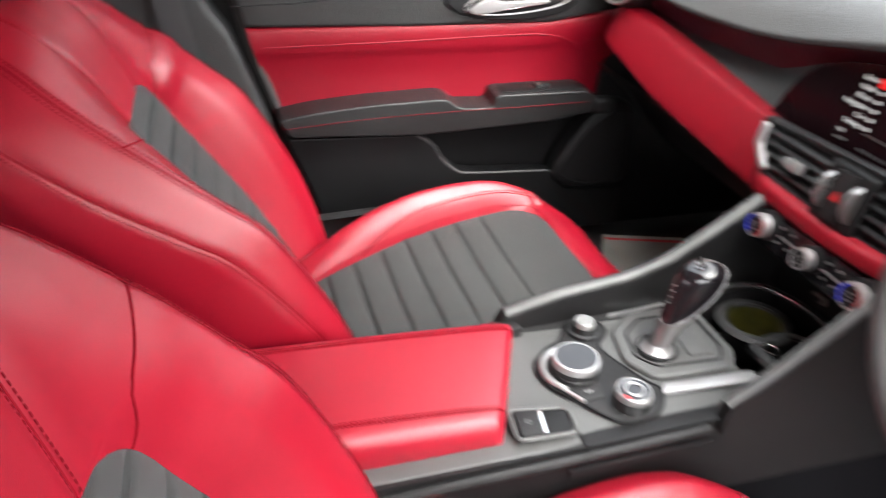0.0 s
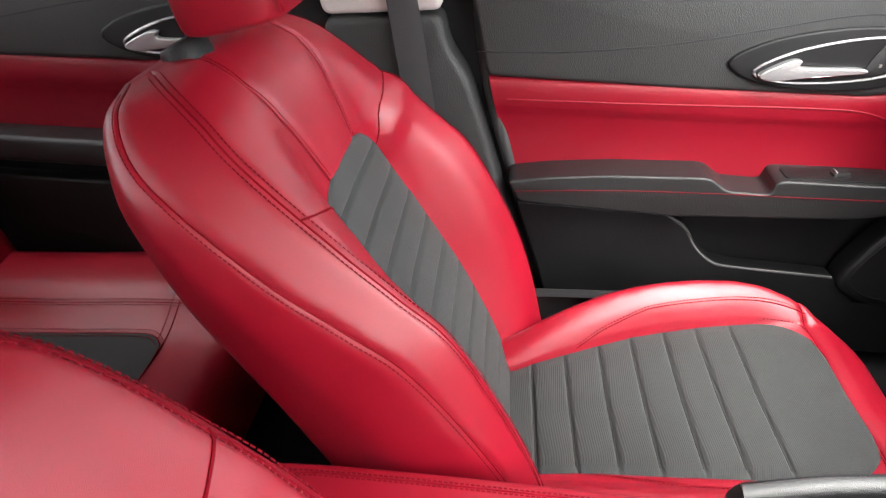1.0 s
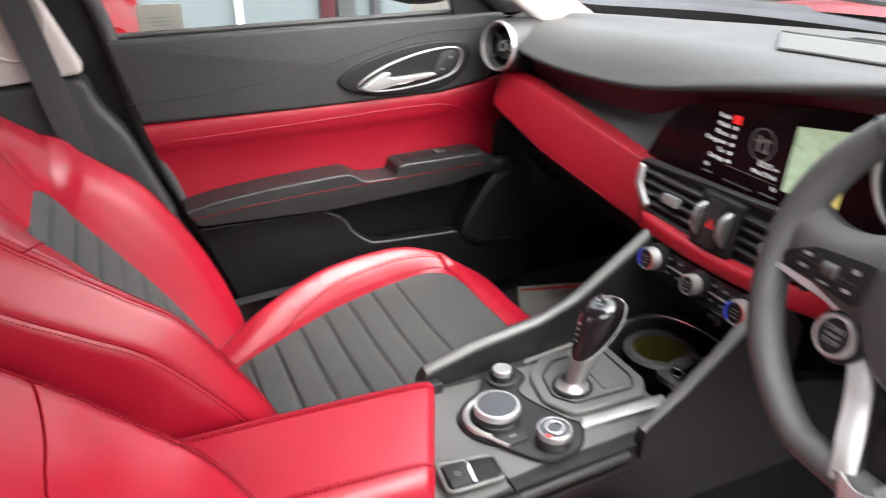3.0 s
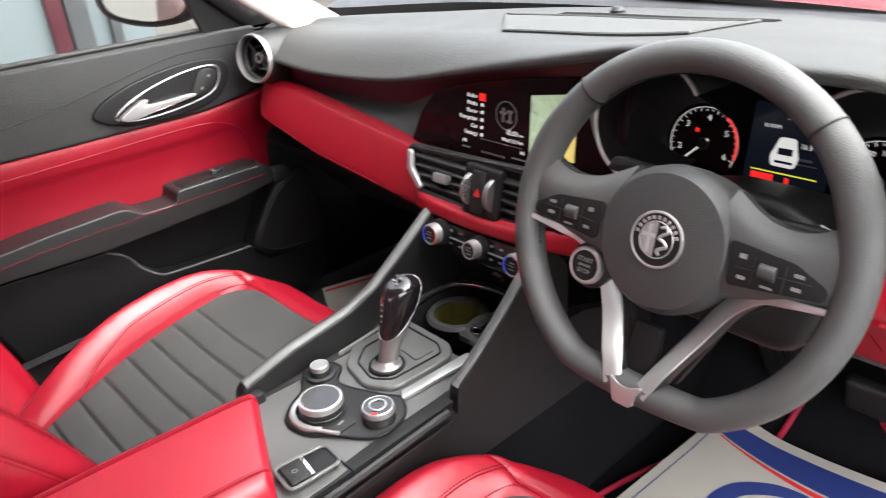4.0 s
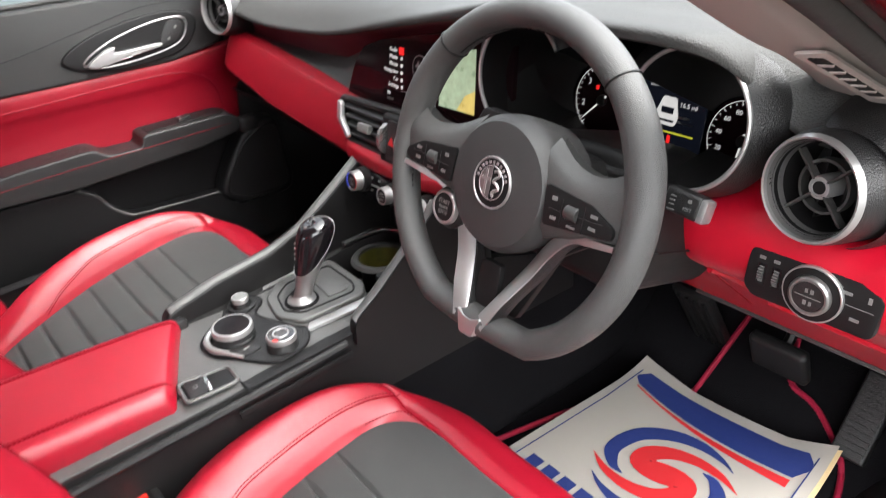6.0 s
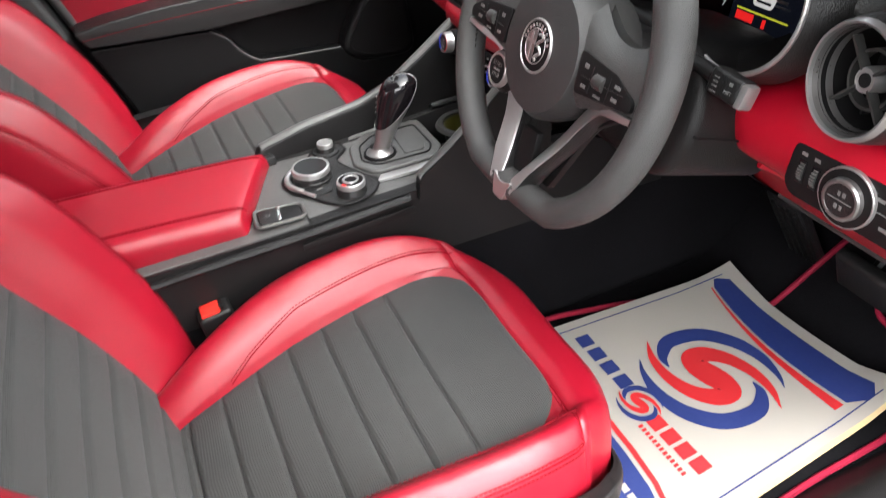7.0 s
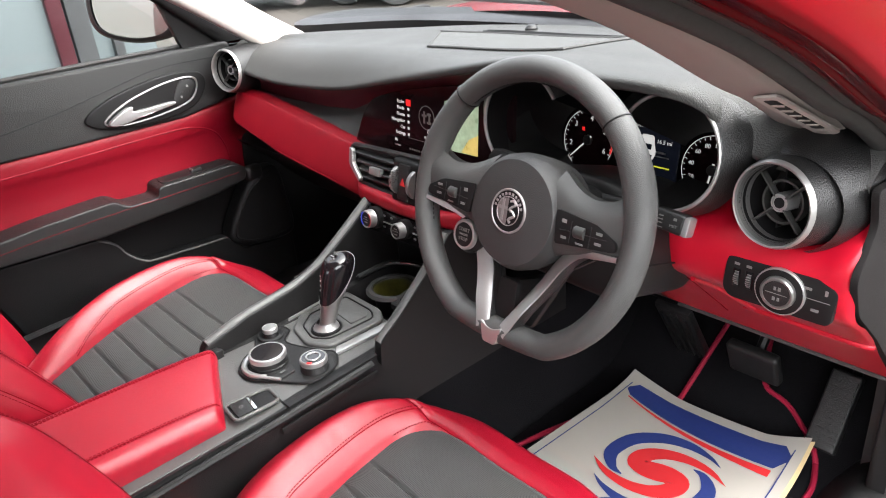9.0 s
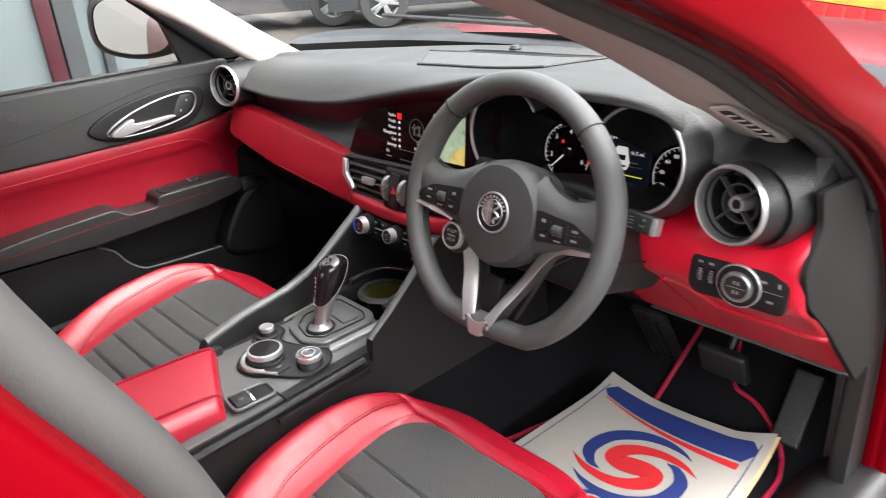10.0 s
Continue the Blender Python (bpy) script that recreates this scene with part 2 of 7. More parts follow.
def box_bm(sx, sy, sz, m=Matrix(), bevel=0.0, seg=2, bm=None):
    b2 = bmesh.new()
    bmesh.ops.create_cube(b2, size=1, matrix=Matrix.Diagonal((sx, sy, sz, 1)))
    if bevel:
        bmesh.ops.bevel(b2, geom=b2.edges[:], offset=bevel, segments=seg, profile=0.6, affect="EDGES", clamp_overlap=True)
    bmesh.ops.transform(b2, matrix=m, verts=b2.verts)
    if bm is None:
        return b2
    me = bpy.data.meshes.new("tmp")
    b2.to_mesh(me)
    b2.free()
    bm.from_mesh(me)
    bpy.data.meshes.remove(me)
    return bm


def cyl_bm(r1, r2, h, m=Matrix(), sides=40, bevel=0.0, bm=None):
    b2 = bmesh.new()
    bmesh.ops.create_cone(b2, cap_ends=True, segments=sides, radius1=r1, radius2=r2, depth=h)
    if bevel:
        rim = [e for e in b2.edges if any(len(f.verts) > 4 for f in e.link_faces)]
        bmesh.ops.bevel(b2, geom=rim, offset=bevel, segments=2, profile=0.6, affect="EDGES", clamp_overlap=True)
    bmesh.ops.transform(b2, matrix=m, verts=b2.verts)
    if bm is None:
        return b2
    me = bpy.data.meshes.new("tmp")
    b2.to_mesh(me)
    b2.free()
    bm.from_mesh(me)
    bpy.data.meshes.remove(me)
    return bm


def lathe_bm(profile, m=Matrix(), sides=48, bm=None):
    """Turns a profile of (radius, height) round z."""
    bm = bm or bmesh.new()
    rings = []
    for r, z in profile:
        rings.append([bm.verts.new(m @ Vector((max(r, 1e-5) * math.cos(2 * math.pi * k / sides), max(r, 1e-5) * math.sin(2 * math.pi * k / sides), z))) for k in range(sides)])
    for a, b in zip(rings, rings[1:]):
        for k in range(sides):
            bm.faces.new((a[k], a[(k + 1) % sides], b[(k + 1) % sides], b[k]))
    return bm


def slab_bm(pts, depth, m=Matrix(), bevel=0.0, seg=2, bm=None):
    """A flat outline (x, y) raised along z by depth, its top edge rounded."""
    b2 = bmesh.new()
    vs = [b2.verts.new((x, y, 0)) for x, y in pts]
    f = b2.faces.new(vs)
    f.normal_update()
    if f.normal.z < 0:
        f.normal_flip()
    top = bmesh.ops.extrude_face_region(b2, geom=[f])
    tv = [g for g in top["geom"] if isinstance(g, bmesh.types.BMVert)]
    bmesh.ops.translate(b2, vec=(0, 0, depth), verts=tv)
    if bevel:
        te = [e for e in b2.edges if all(v.co.z > depth - 1e-6 for v in e.verts)]
        bmesh.ops.bevel(b2, geom=te, offset=bevel, segments=seg, profile=0.6, affect="EDGES", clamp_overlap=True)
    bmesh.ops.transform(b2, matrix=m, verts=b2.verts)
    if bm is None:
        return b2
    me = bpy.data.meshes.new("tmp")
    b2.to_mesh(me)
    b2.free()
    bm.from_mesh(me)
    bpy.data.meshes.remove(me)
    return bm


def smooth2(pts, n=6, closed=True):
    """A rounded closed outline through the given corners."""
    p = list(pts)
    if closed:
        q = spline([p[-1]] + p + [p[0], p[1]], n)
        return [tuple(v) for v in q[n:n + n * len(p)]]
    return [tuple(v) for v in spline(p, n)]


def rounded(pts, r, n=4):
    """A polygon with its corners rounded by r."""
    out = []
    k = len(pts)
    for i in range(k):
        a, b, c = (Vector(pts[(i + o) % k]) for o in (-1, 0, 1))
        u, v = (a - b), (c - b)
        q = min(r, u.length * 0.45, v.length * 0.45)
        u.normalize(), v.normalize()
        for j in range(n + 1):
            t = j / n
            out.append(tuple((b + u * q) * (1 - t) ** 2 + b * 2 * t * (1 - t) + (b + v * q) * t * t))
    return out


def plane_yz(x, sign=1):
    """Takes outline (y, z) onto the plane at x; depth goes along sign * x."""
    return Matrix(((0, 0, sign, x), (1, 0, 0, 0), (0, 1, 0, 0), (0, 0, 0, 1)))


def plane_xz(y, lean=0.0, z0=0.0):
    """Takes outline (x, z) onto a plane facing -y at y, its top leaning forward by lean degrees about z0."""
    return Matrix.Translation((0, y, z0)) @ Matrix.Rotation(radians(-lean), 4, "X") @ Matrix(((1, 0, 0, 0), (0, 0, -1, 0), (0, 1, 0, -z0), (0, 0, 0, 1)))


def words(name, text, height, m, material, parent, align="CENTER"):
    cu = bpy.data.curves.new(name, "FONT")
    cu.body, cu.size, cu.extrude, cu.align_x, cu.align_y = text, height, 0.0002, align, "CENTER"
    cu.resolution_u = 2
    tmp = new(name, cu)
    me = bpy.data.meshes.new_from_object(tmp)
    bpy.data.objects.remove(tmp)
    me.transform(m)
    return link(name, me, material, parent)


def bars(name, items, m, material, parent, depth=0.0006):
    """Flat raised bars (x, y, width, height) on a plane."""
    for x, y, w, h in items:
        bar = part(name.rstrip("s"), box_bm(w, h, depth, m @ Matrix.Translation((x, y, depth / 2))), material, parent)
    return bar

# ---- body shell ----
floor = part("floor", slab_bm([(-0.72, -1.75), (0.72, -1.75), (0.72, 0.85), (-0.72, 0.85)], 0.06, pose(0, 0, 0.265)), CARPET)
tagged(floor, "black carpeted car floor", "floor", kind="structure")
tun = part("tunnel_carpet", slab_bm(rounded([(-0.13, 0.32), (0.15, 0.32), (0.12, 0.56), (-0.10, 0.56)], 0.03), 2.4, Matrix.Translation((0, 0.85, 0)) @ Matrix.Rotation(radians(90), 4, "X")), CARPET)
tagged(tun, "black carpet over the transmission tunnel", "floor", kind="structure")
fw = [[(x, y, z) for x in (-0.72, -0.3, 0.0, 0.3, 0.72)] for y, z in ((0.40, 0.326), (0.50, 0.335), (0.60, 0.40), (0.72, 0.52), (0.80, 0.66), (0.82, 0.95))]
fire = grid("wall_front", surf(fw, 5, 2), CARPET)
tagged(fire, "black carpeted toe board and bulkhead", "wall", kind="structure")
rear_wall = part("wall_rear", box_bm(1.44, 0.04, 0.80, pose(0, -1.74, 0.68)), CARPET)
rear_right = part("wall_rear_right", box_bm(0.03, 0.98, 0.80, pose(0.73, -1.24, 0.66), 0.01), BLACK)
tagged(rear_right, "closed rear door on the driver's side", "wall", kind="structure")
tagged(rear_wall, "dark rear bulkhead behind the bench", "wall", kind="structure")

# roof: shallow crown, its lining below made extra pale to bounce light onto the seats
rf = [[(x, y, z - 0.10 * (abs(x) / 0.6) ** 3) for x in np.linspace(-0.60, 0.60, 9)] for y, z in ((-0.12, 1.375), (-0.45, 1.415), (-0.9, 1.42), (-1.4, 1.38), (-1.75, 1.28))]
rp = surf(rf, 5, 3)
roof = grid("roof", rp + np.array((0, 0, 0.035)), PAINT)
tagged(roof, "red painted car roof", "roof", kind="structure")
ceil = grid("ceiling", rp, LINING)
tagged(ceil, "pale roof lining, lightened to bounce light onto the seats", "ceiling", kind="structure")


def pillar(name, label, path, size, material, kind="structure", category="pillar"):
    """A tapered post with an oval section (width, depth) along a path."""
    bm = bmesh.new()
    pts = spline(path, 6)
    n = len(pts)
    rings = []
    for i, c in enumerate(pts):
        dd = Vector(pts[min(i + 1, n - 1)] - pts[max(i - 1, 0)]).normalized()
        side = Vector((1, 0, 0))
        side = (side - dd * side.dot(dd)).normalized()
        up = dd.cross(side)
        w, h = size
        rings.append([bm.verts.new(Vector(c) + side * w * math.copysign(abs(math.cos(a)) ** 0.6, math.cos(a)) + up * h * math.copysign(abs(math.sin(a)) ** 0.6, math.sin(a))) for a in [2 * math.pi * k / 20 for k in range(20)]])
    for a, b in zip(rings, rings[1:]):
        for k in range(20):
            bm.faces.new((a[k], a[(k + 1) % 20], b[(k + 1) % 20], b[k]))
    bm.faces.new(rings[0]), bm.faces.new(rings[-1])
    ob = part(name, bm, material)
    return tagged(ob, label, category, kind=kind) if kind else ob


# front pillar on the passenger side: trim inside, black window frame and red body outside
tagged(pillar("trim_front_pillar_left", "", [(-0.632, 0.34, 0.980), (-0.625, 0.25, 1.035), (-0.620, 0.155, 1.100), (-0.612, 0.05, 1.168), (-0.60, -0.10, 1.245), (-0.575, -0.40, 1.325), (-0.56, -0.8, 1.34)], (0.020, 0.037), LINER), "light grey front pillar trim above the dashboard", "pillar trim", kind="structure")
tagged(pillar("trim_window_frame_left", "", [(-0.705, 0.20, 1.02), (-0.705, 0.09, 1.115), (-0.70, 0.02, 1.175), (-0.685, -0.08, 1.245), (-0.645, -0.40, 1.335), (-0.635, -1.2, 1.335)], (0.012, 0.020), DARK), "black window frame of the passenger door", "window frame", kind="structure")
tagged(pillar("trim_body_frame_left", "", [(-0.76, 0.36, 0.97), (-0.745, 0.18, 1.09), (-0.725, 0.03, 1.19), (-0.70, -0.12, 1.275), (-0.65, -0.40, 1.37), (-0.64, -1.2, 1.37)], (0.025, 0.03), PAINT), "red painted roof frame", "car body", kind="structure")
# driver's door opening: trim edge, seals and painted frame follow one line from roof to sill
line = spline([(-1.2, 1.335), (-0.80, 1.335), (-0.45, 1.305), (-0.237, 1.226), (-0.077, 1.163), (0.07, 1.090), (0.135, 1.061), (0.225, 1.010), (0.341, 0.924), (0.410, 0.830), (0.470, 0.730), (0.503, 0.645), (0.520, 0.50), (0.520, 0.36)], 6)
tn = np.gradient(line, axis=0)
tn /= np.linalg.norm(tn, axis=1, keepdims=True)
out = np.stack([tn[:, 1], -tn[:, 0]], 1)
out *= np.sign(-out[20, 0])


def opening(name, cols, material, label, category, r0=0, r1=None):
    ctrl = np.array([[(x, p_[0] + o_[0] * h, p_[1] + o_[1] * h) for x, h in cols] for p_, o_ in zip(line, out)])[r0:r1]
    return tagged(grid(name, spline(ctrl, 4, 1), material), label, category, kind="structure")


opening("trim_front_pillar_right", [(0.612, -0.072), (0.592, -0.045), (0.573, -0.022), (0.569, -0.008), (0.577, -0.001), (0.602, 0.002), (0.634, 0.001), (0.646, -0.006)], LINER, "light grey front pillar trim above the dashboard", "pillar trim", 0, 55)
opening("trim_pillar_gap", [(0.640, -0.010), (0.652, -0.006), (0.672, -0.006)], RUBBER, "dark flange behind the door seal", "door seal")
opening("trim_door_seal", [(0.664, -0.008), (0.667, 0.003), (0.674, 0.008), (0.682, 0.007), (0.688, 0.0), (0.689, -0.008)], RUBBER, "dark rubber door seal along the opening", "door seal")
opening("trim_door_seal_outer", [(0.687, -0.004), (0.693, 0.001), (0.699, 0.000), (0.703, -0.006)], RUBBER, "thin black outer seal lip", "door seal")
opening("trim_body_frame", [(0.700, -0.004), (0.705, 0.001), (0.716, 0.003), (0.721, 0.000), (0.734, 0.001), (0.740, -0.003), (0.743, -0.012), (0.743, -0.05)], PAINT, "glossy red painted door frame", "car body")
tri = part("trim_mirror_triangle", slab_bm(rounded([(0.097, 1.010), (0.32, 1.010), (0.32, 1.05), (0.10, 1.20), (0.055, 1.14), (0.072, 1.09)], 0.008), 0.02, plane_yz(-0.70, -1), 0.004), DARK)
tagged(tri, "black corner trim at the mirror base", "trim", kind="structure")

# slotted side vent in the pillar trim
sv = thing("pillar_vent", "slotted grey defroster vent in the pillar trim", "air vent")
vx = (Vector((0.640, 0.150, 1.052)) - Vector((0.632, 0.0, 1.126))).normalized()
vz = Vector((0.25, -0.41, -0.91))
vz = (vz - vx * vz.dot(vx)).normalized()
vm = Matrix.Translation(Vector((0.634, 0.100, 1.0715)) + vx * 0.018) @ Matrix((vx, vz.cross(vx), vz)).transposed().to_4x4()
part("vent_frame", slab_bm(rounded([(-0.066, -0.011), (0.080, -0.012), (0.094, 0.001), (0.086, 0.011), (-0.062, 0.011)], 0.006), 0.0025, vm, 0.001), LINER, sv)
part("vent_slot", slab_bm(rounded([(-0.056, -0.0050), (0.058, -0.0050), (0.062, 0.0050), (-0.052, 0.0050)], 0.003), 0.0030, vm), DARK, sv)
part("vent_tail", slab_bm(rounded([(0.066, -0.0045), (0.080, -0.0045), (0.082, 0.0045), (0.070, 0.0045)], 0.002), 0.0030, vm, 0.0008), LINER, sv)
for i in range(5):
    part("vent_bar", box_bm(0.0042, 0.011, 0.0015, vm @ pose(-0.036 + 0.0195 * i, 0, 0.0032, 0, 0, -25)), LINER, sv)

# middle pillars
for sx, side in ((-1, "left"), (1, "right")):
    front = [(-0.64, 1.33), (-0.585, 1.17), (-0.535, 1.05), (-0.50, 0.85), (-0.445, 0.68), (-0.40, 0.55), (-0.37, 0.42), (-0.36, 0.33)]
    up = [(-0.695, 1.33), (-0.645, 1.17), (-0.570, 0.972), (-0.748, 0.958), (-0.768, 1.05), (-0.80, 1.33)]
    low = [(-0.572, 0.968), (-0.562, 0.92), (-0.528, 0.872), (-0.462, 0.679), (-0.424, 0.57), (-0.39, 0.45), (-0.37, 0.33), (-0.75, 0.33), (-0.75, 0.7), (-0.748, 0.955)]
    if sx > 0:
        up, low = ([(y - 0.07, z) for y, z in q] for q in (up, low))
    bp = thing("middle_pillar", "door pillar with light grey upper and black lower trim", "pillar", group="middle pillars")
    part("upper_trim", slab_bm(rounded(up, 0.015), 0.05, plane_yz(0.715 * sx, -sx), 0.015, 3), LINER, bp, "light grey cloth upper trim")
    part("lower_trim", slab_bm(rounded(low, 0.02), 0.062, plane_yz(0.725 * sx, -sx), 0.018, 3), DOORSKIN, bp, "black grained lower trim")
    if sx > 0:
        pth = [(0.722, y - 0.009, z) for y, z in front]
        part("pillar_seal", tube_bm(spline(pth, 6), 0.0155, 12), RUBBER, bp, "dark rubber seal")
        part("outer_lip", tube_bm(spline([(x + 0.015, y - 0.018, z) for x, y, z in pth], 6), 0.008, 8), DARK, bp)
        pp = [[(xx, y + 0.010 - dy, z) for xx, dy in ((0.735, 0.026), (0.756, 0.032), (0.762, 0.055), (0.750, 0.075), (0.756, 0.100), (0.77, 0.16), (0.76, 0.26))] for y, z in front]
        grid("pillar_panel", surf(pp, 4, 4), PAINT, bp, "glossy red painted pillar panel")
    else:
        part("rear_edge", slab_bm(rounded([(-0.74, 0.33), (-0.86, 0.33), (-0.84, 1.0), (-0.87, 1.33), (-0.78, 1.33), (-0.745, 1.0)], 0.01), 0.03, plane_yz(-0.72, 1), 0.006), DARK, bp, "black rear pillar edge")
        part("pillar_backing", slab_bm([(-0.40, 0.40), (-0.48, 1.015), (-0.76, 1.015), (-0.76, 0.40)], 0.012, plane_yz(-0.755, 1)), DARK, bp, "black pillar core")
        part("window_upright", slab_bm([(-0.52, 0.98), (-0.70, 0.98), (-0.76, 1.34), (-0.64, 1.34)], 0.012, plane_yz(-0.735, 1)), DARK, bp, "black window upright")
        part("pillar_seal", tube_bm(spline([(-0.712, y + 0.004, z) for y, z in front], 6), 0.013, 10), RUBBER, bp, "dark rubber seal")

# sills
for sx, side in ((-1, "left"), (1, "right")):
    sl = part("trim_sill_" + side, slab_bm(rounded([(0.60, 0.32), (0.66, 0.39), (0.74, 0.40), (0.78, 0.33), (0.78, 0.2), (0.60, 0.2)], 0.02), 1.85, Matrix(((sx, 0, 0, 0), (0, 0, 1, -1.25), (0, 1, 0, 0), (0, 0, 0, 1)))), BLACK)
    tagged(sl, "black plastic door sill cover", "sill", kind="structure")
kick = part("trim_kick_panel", slab_bm(rounded([(0.45, 0.33), (0.90, 0.33), (0.90, 0.98), (0.33, 0.90), (0.39, 0.78), (0.46, 0.62)], 0.04), 0.03, plane_yz(0.700, -1), 0.012, 3), BLACK)
tagged(kick, "black plastic kick panel beside the footwell", "trim panel", kind="structure")
kick2 = part("trim_kick_panel_left", slab_bm(rounded([(0.18, 0.33), (0.84, 0.33), (0.84, 1.0), (0.20, 1.0)], 0.02), 0.02, plane_yz(-0.735, 1), 0.006, 3), DARK)
tagged(kick2, "dark plastic kick panel of the passenger footwell", "trim panel", kind="structure")

# windscreen and passenger side glass
ws = [[(x, y - 0.22 * (x / 0.62) ** 2, z - 0.05 * (x / 0.62) ** 2 * k) for x in np.linspace(-0.63, 0.63, 9)] for y, z, k in ((0.62, 1.035, 0), (0.40, 1.15, 0.4), (0.12, 1.285, 0.8), (-0.10, 1.375, 1.2))]
wsg = grid("windscreen", surf(ws, 4, 3), GLASS)
wsg.visible_shadow = False
tagged(wsg, "clear laminated windscreen", "windscreen", kind="structure")
g = part("window_left", slab_bm([(0.10, 1.0), (0.04, 1.10), (-0.14, 1.245), (-0.40, 1.31), (-0.60, 1.32), (-0.52, 1.0)], 0.004, Matrix.Translation((-0.735, 0, 1.0)) @ Matrix.Rotation(radians(17), 4, "Y") @ plane_yz(0) @ pose(0, -1.0, 0)), GLASS)
g.visible_shadow = False
tagged(g, "raised passenger door window", "window", kind="structure")
rl = part("window_rear_left", slab_bm([(-0.86, 1.03), (-0.88, 1.31), (-1.45, 1.30), (-1.70, 1.10), (-1.70, 1.04)], 0.004, plane_yz(-0.725)), TINTED)
tagged(rl, "rear door window, darkly tinted to dim the rear cabin", "window", kind="structure")
# unseen pane, added to cut the light reaching the rear seats
rg = part("window_dimmer_rear_right", slab_bm([(-0.76, 1.04), (-0.80, 1.31), (-1.45, 1.30), (-1.72, 1.10), (-1.70, 1.04)], 0.004, plane_yz(0.70)), TINTED)
tagged(rg, "rear door window, darkly tinted to dim the rear cabin", "window", kind="structure")
cowl = part("trim_cowl", slab_bm(smooth2([(-0.66, 0.36), (-0.40, 0.52), (0.0, 0.58), (0.40, 0.52), (0.66, 0.36), (0.70, 0.60), (0.0, 0.78), (-0.70, 0.60)]), 0.02, pose(0, 0, 1.004)), DARK)
tagged(cowl, "black plastic scuttle under the windscreen", "trim", kind="structure")
bn = [[(x, y, z - 0.07 * (abs(x) / 0.75) ** 2.5) for x in np.linspace(-0.78, 0.78, 9)] for y, z in ((0.66, 1.035), (0.80, 1.045), (1.1, 1.03), (1.5, 0.97), (1.85, 0.86), (1.95, 0.72))]
bonnet = grid("bonnet", surf(bn, 5, 4), PAINT)
tagged(bonnet, "glossy red car bonnet", "bonnet")
for x0 in (-0.28, 0.22):
    wp = thing("wiper", "black windscreen wiper arm resting on the scuttle", "wiper", group="wipers")
    part("arm", tube_bm([(x0 + 0.3, 0.66, 1.05), (x0 + 0.1, 0.62, 1.064), (x0 - 0.05, 0.60, 1.07)], 0.006, 8), DARK, wp)
    part("blade", tube_bm([(x0 + 0.22, 0.60, 1.062), (x0 - 0.28, 0.585, 1.066)], 0.006, 6), RUBBER, wp)

# ---- front seats ----
def remap(p, C, NU, K, f):
    """Slides the columns so that C -+ NU lies at the half width f(row); columns past C -+ K stay."""
    out = p.copy()
    for i in range(len(p)):
        for sgn in (-1, 1):
            cols = C + sgn * np.arange(0, K + 1)
            x = np.abs(p[i, cols, 0] - p[i, C, 0])
            if f[i] is None or f[i] <= 0:
                continue
            b = np.interp(f[i], np.maximum.accumulate(x), np.arange(K + 1))
            pos = np.r_[np.linspace(0, b, NU + 1), np.linspace(b, K, K - NU + 1)[1:]]
            for k in range(3):
                out[i, cols, k] = np.interp(pos, np.arange(K + 1), p[i, cols, k])
    return out


def bulge(pts, n, soft=0.010):
    """A full, rounded line over a few corners, n steps from corner to corner."""
    pts = np.array(pts, float)
    run = np.r_[0, np.cumsum(np.linalg.norm(np.diff(pts, axis=0), axis=1))]
    t = np.linspace(0, run[-1], 240)
    q = np.stack([np.interp(t, run, pts[:, k]) for k in range(2)], 1)
    far = np.concatenate([2 * q[0] - q[60:0:-1], q, 2 * q[-1] - q[-2:-62:-1]])
    w = np.exp(-0.5 * (np.arange(-60, 61) * (t[1] / soft)) ** 2)
    q = np.stack([np.convolve(far[:, k], w / w.sum(), "valid") for k in range(2)], 1)
    at = np.interp(np.arange((len(pts) - 1) * n + 1) / n, np.arange(len(pts)), run)
    return [(float(np.interp(a, t, q[:, 0])), float(np.interp(a, t, q[:, 1]))) for a in at]


def along(p, rows, cols):
    """Points of a patch at whole rows and fractional columns."""
    return np.array([[np.interp(c, np.arange(p.shape[1]), p[r, :, k]) for k in range(3)] for r, c in zip(rows, cols)])


def seam(path, nrm, parent, gap=0.0045, r=0.0011, rows=(-1, 1)):
    """A sewn joint: a thin dark line with stitches beside it."""
    p = np.array(path)
    part("seam", tube_bm(p - nrm * 0.0003, r, 6), SEAM, parent)
    w = np.gradient(p, axis=0)
    side = np.cross(w, nrm)
    side /= np.maximum(np.linalg.norm(side, axis=1, keepdims=True), 1e-9)
    for o in rows:
        stitches("stitching", p + side * gap * o + nrm * 0.0015, parent)


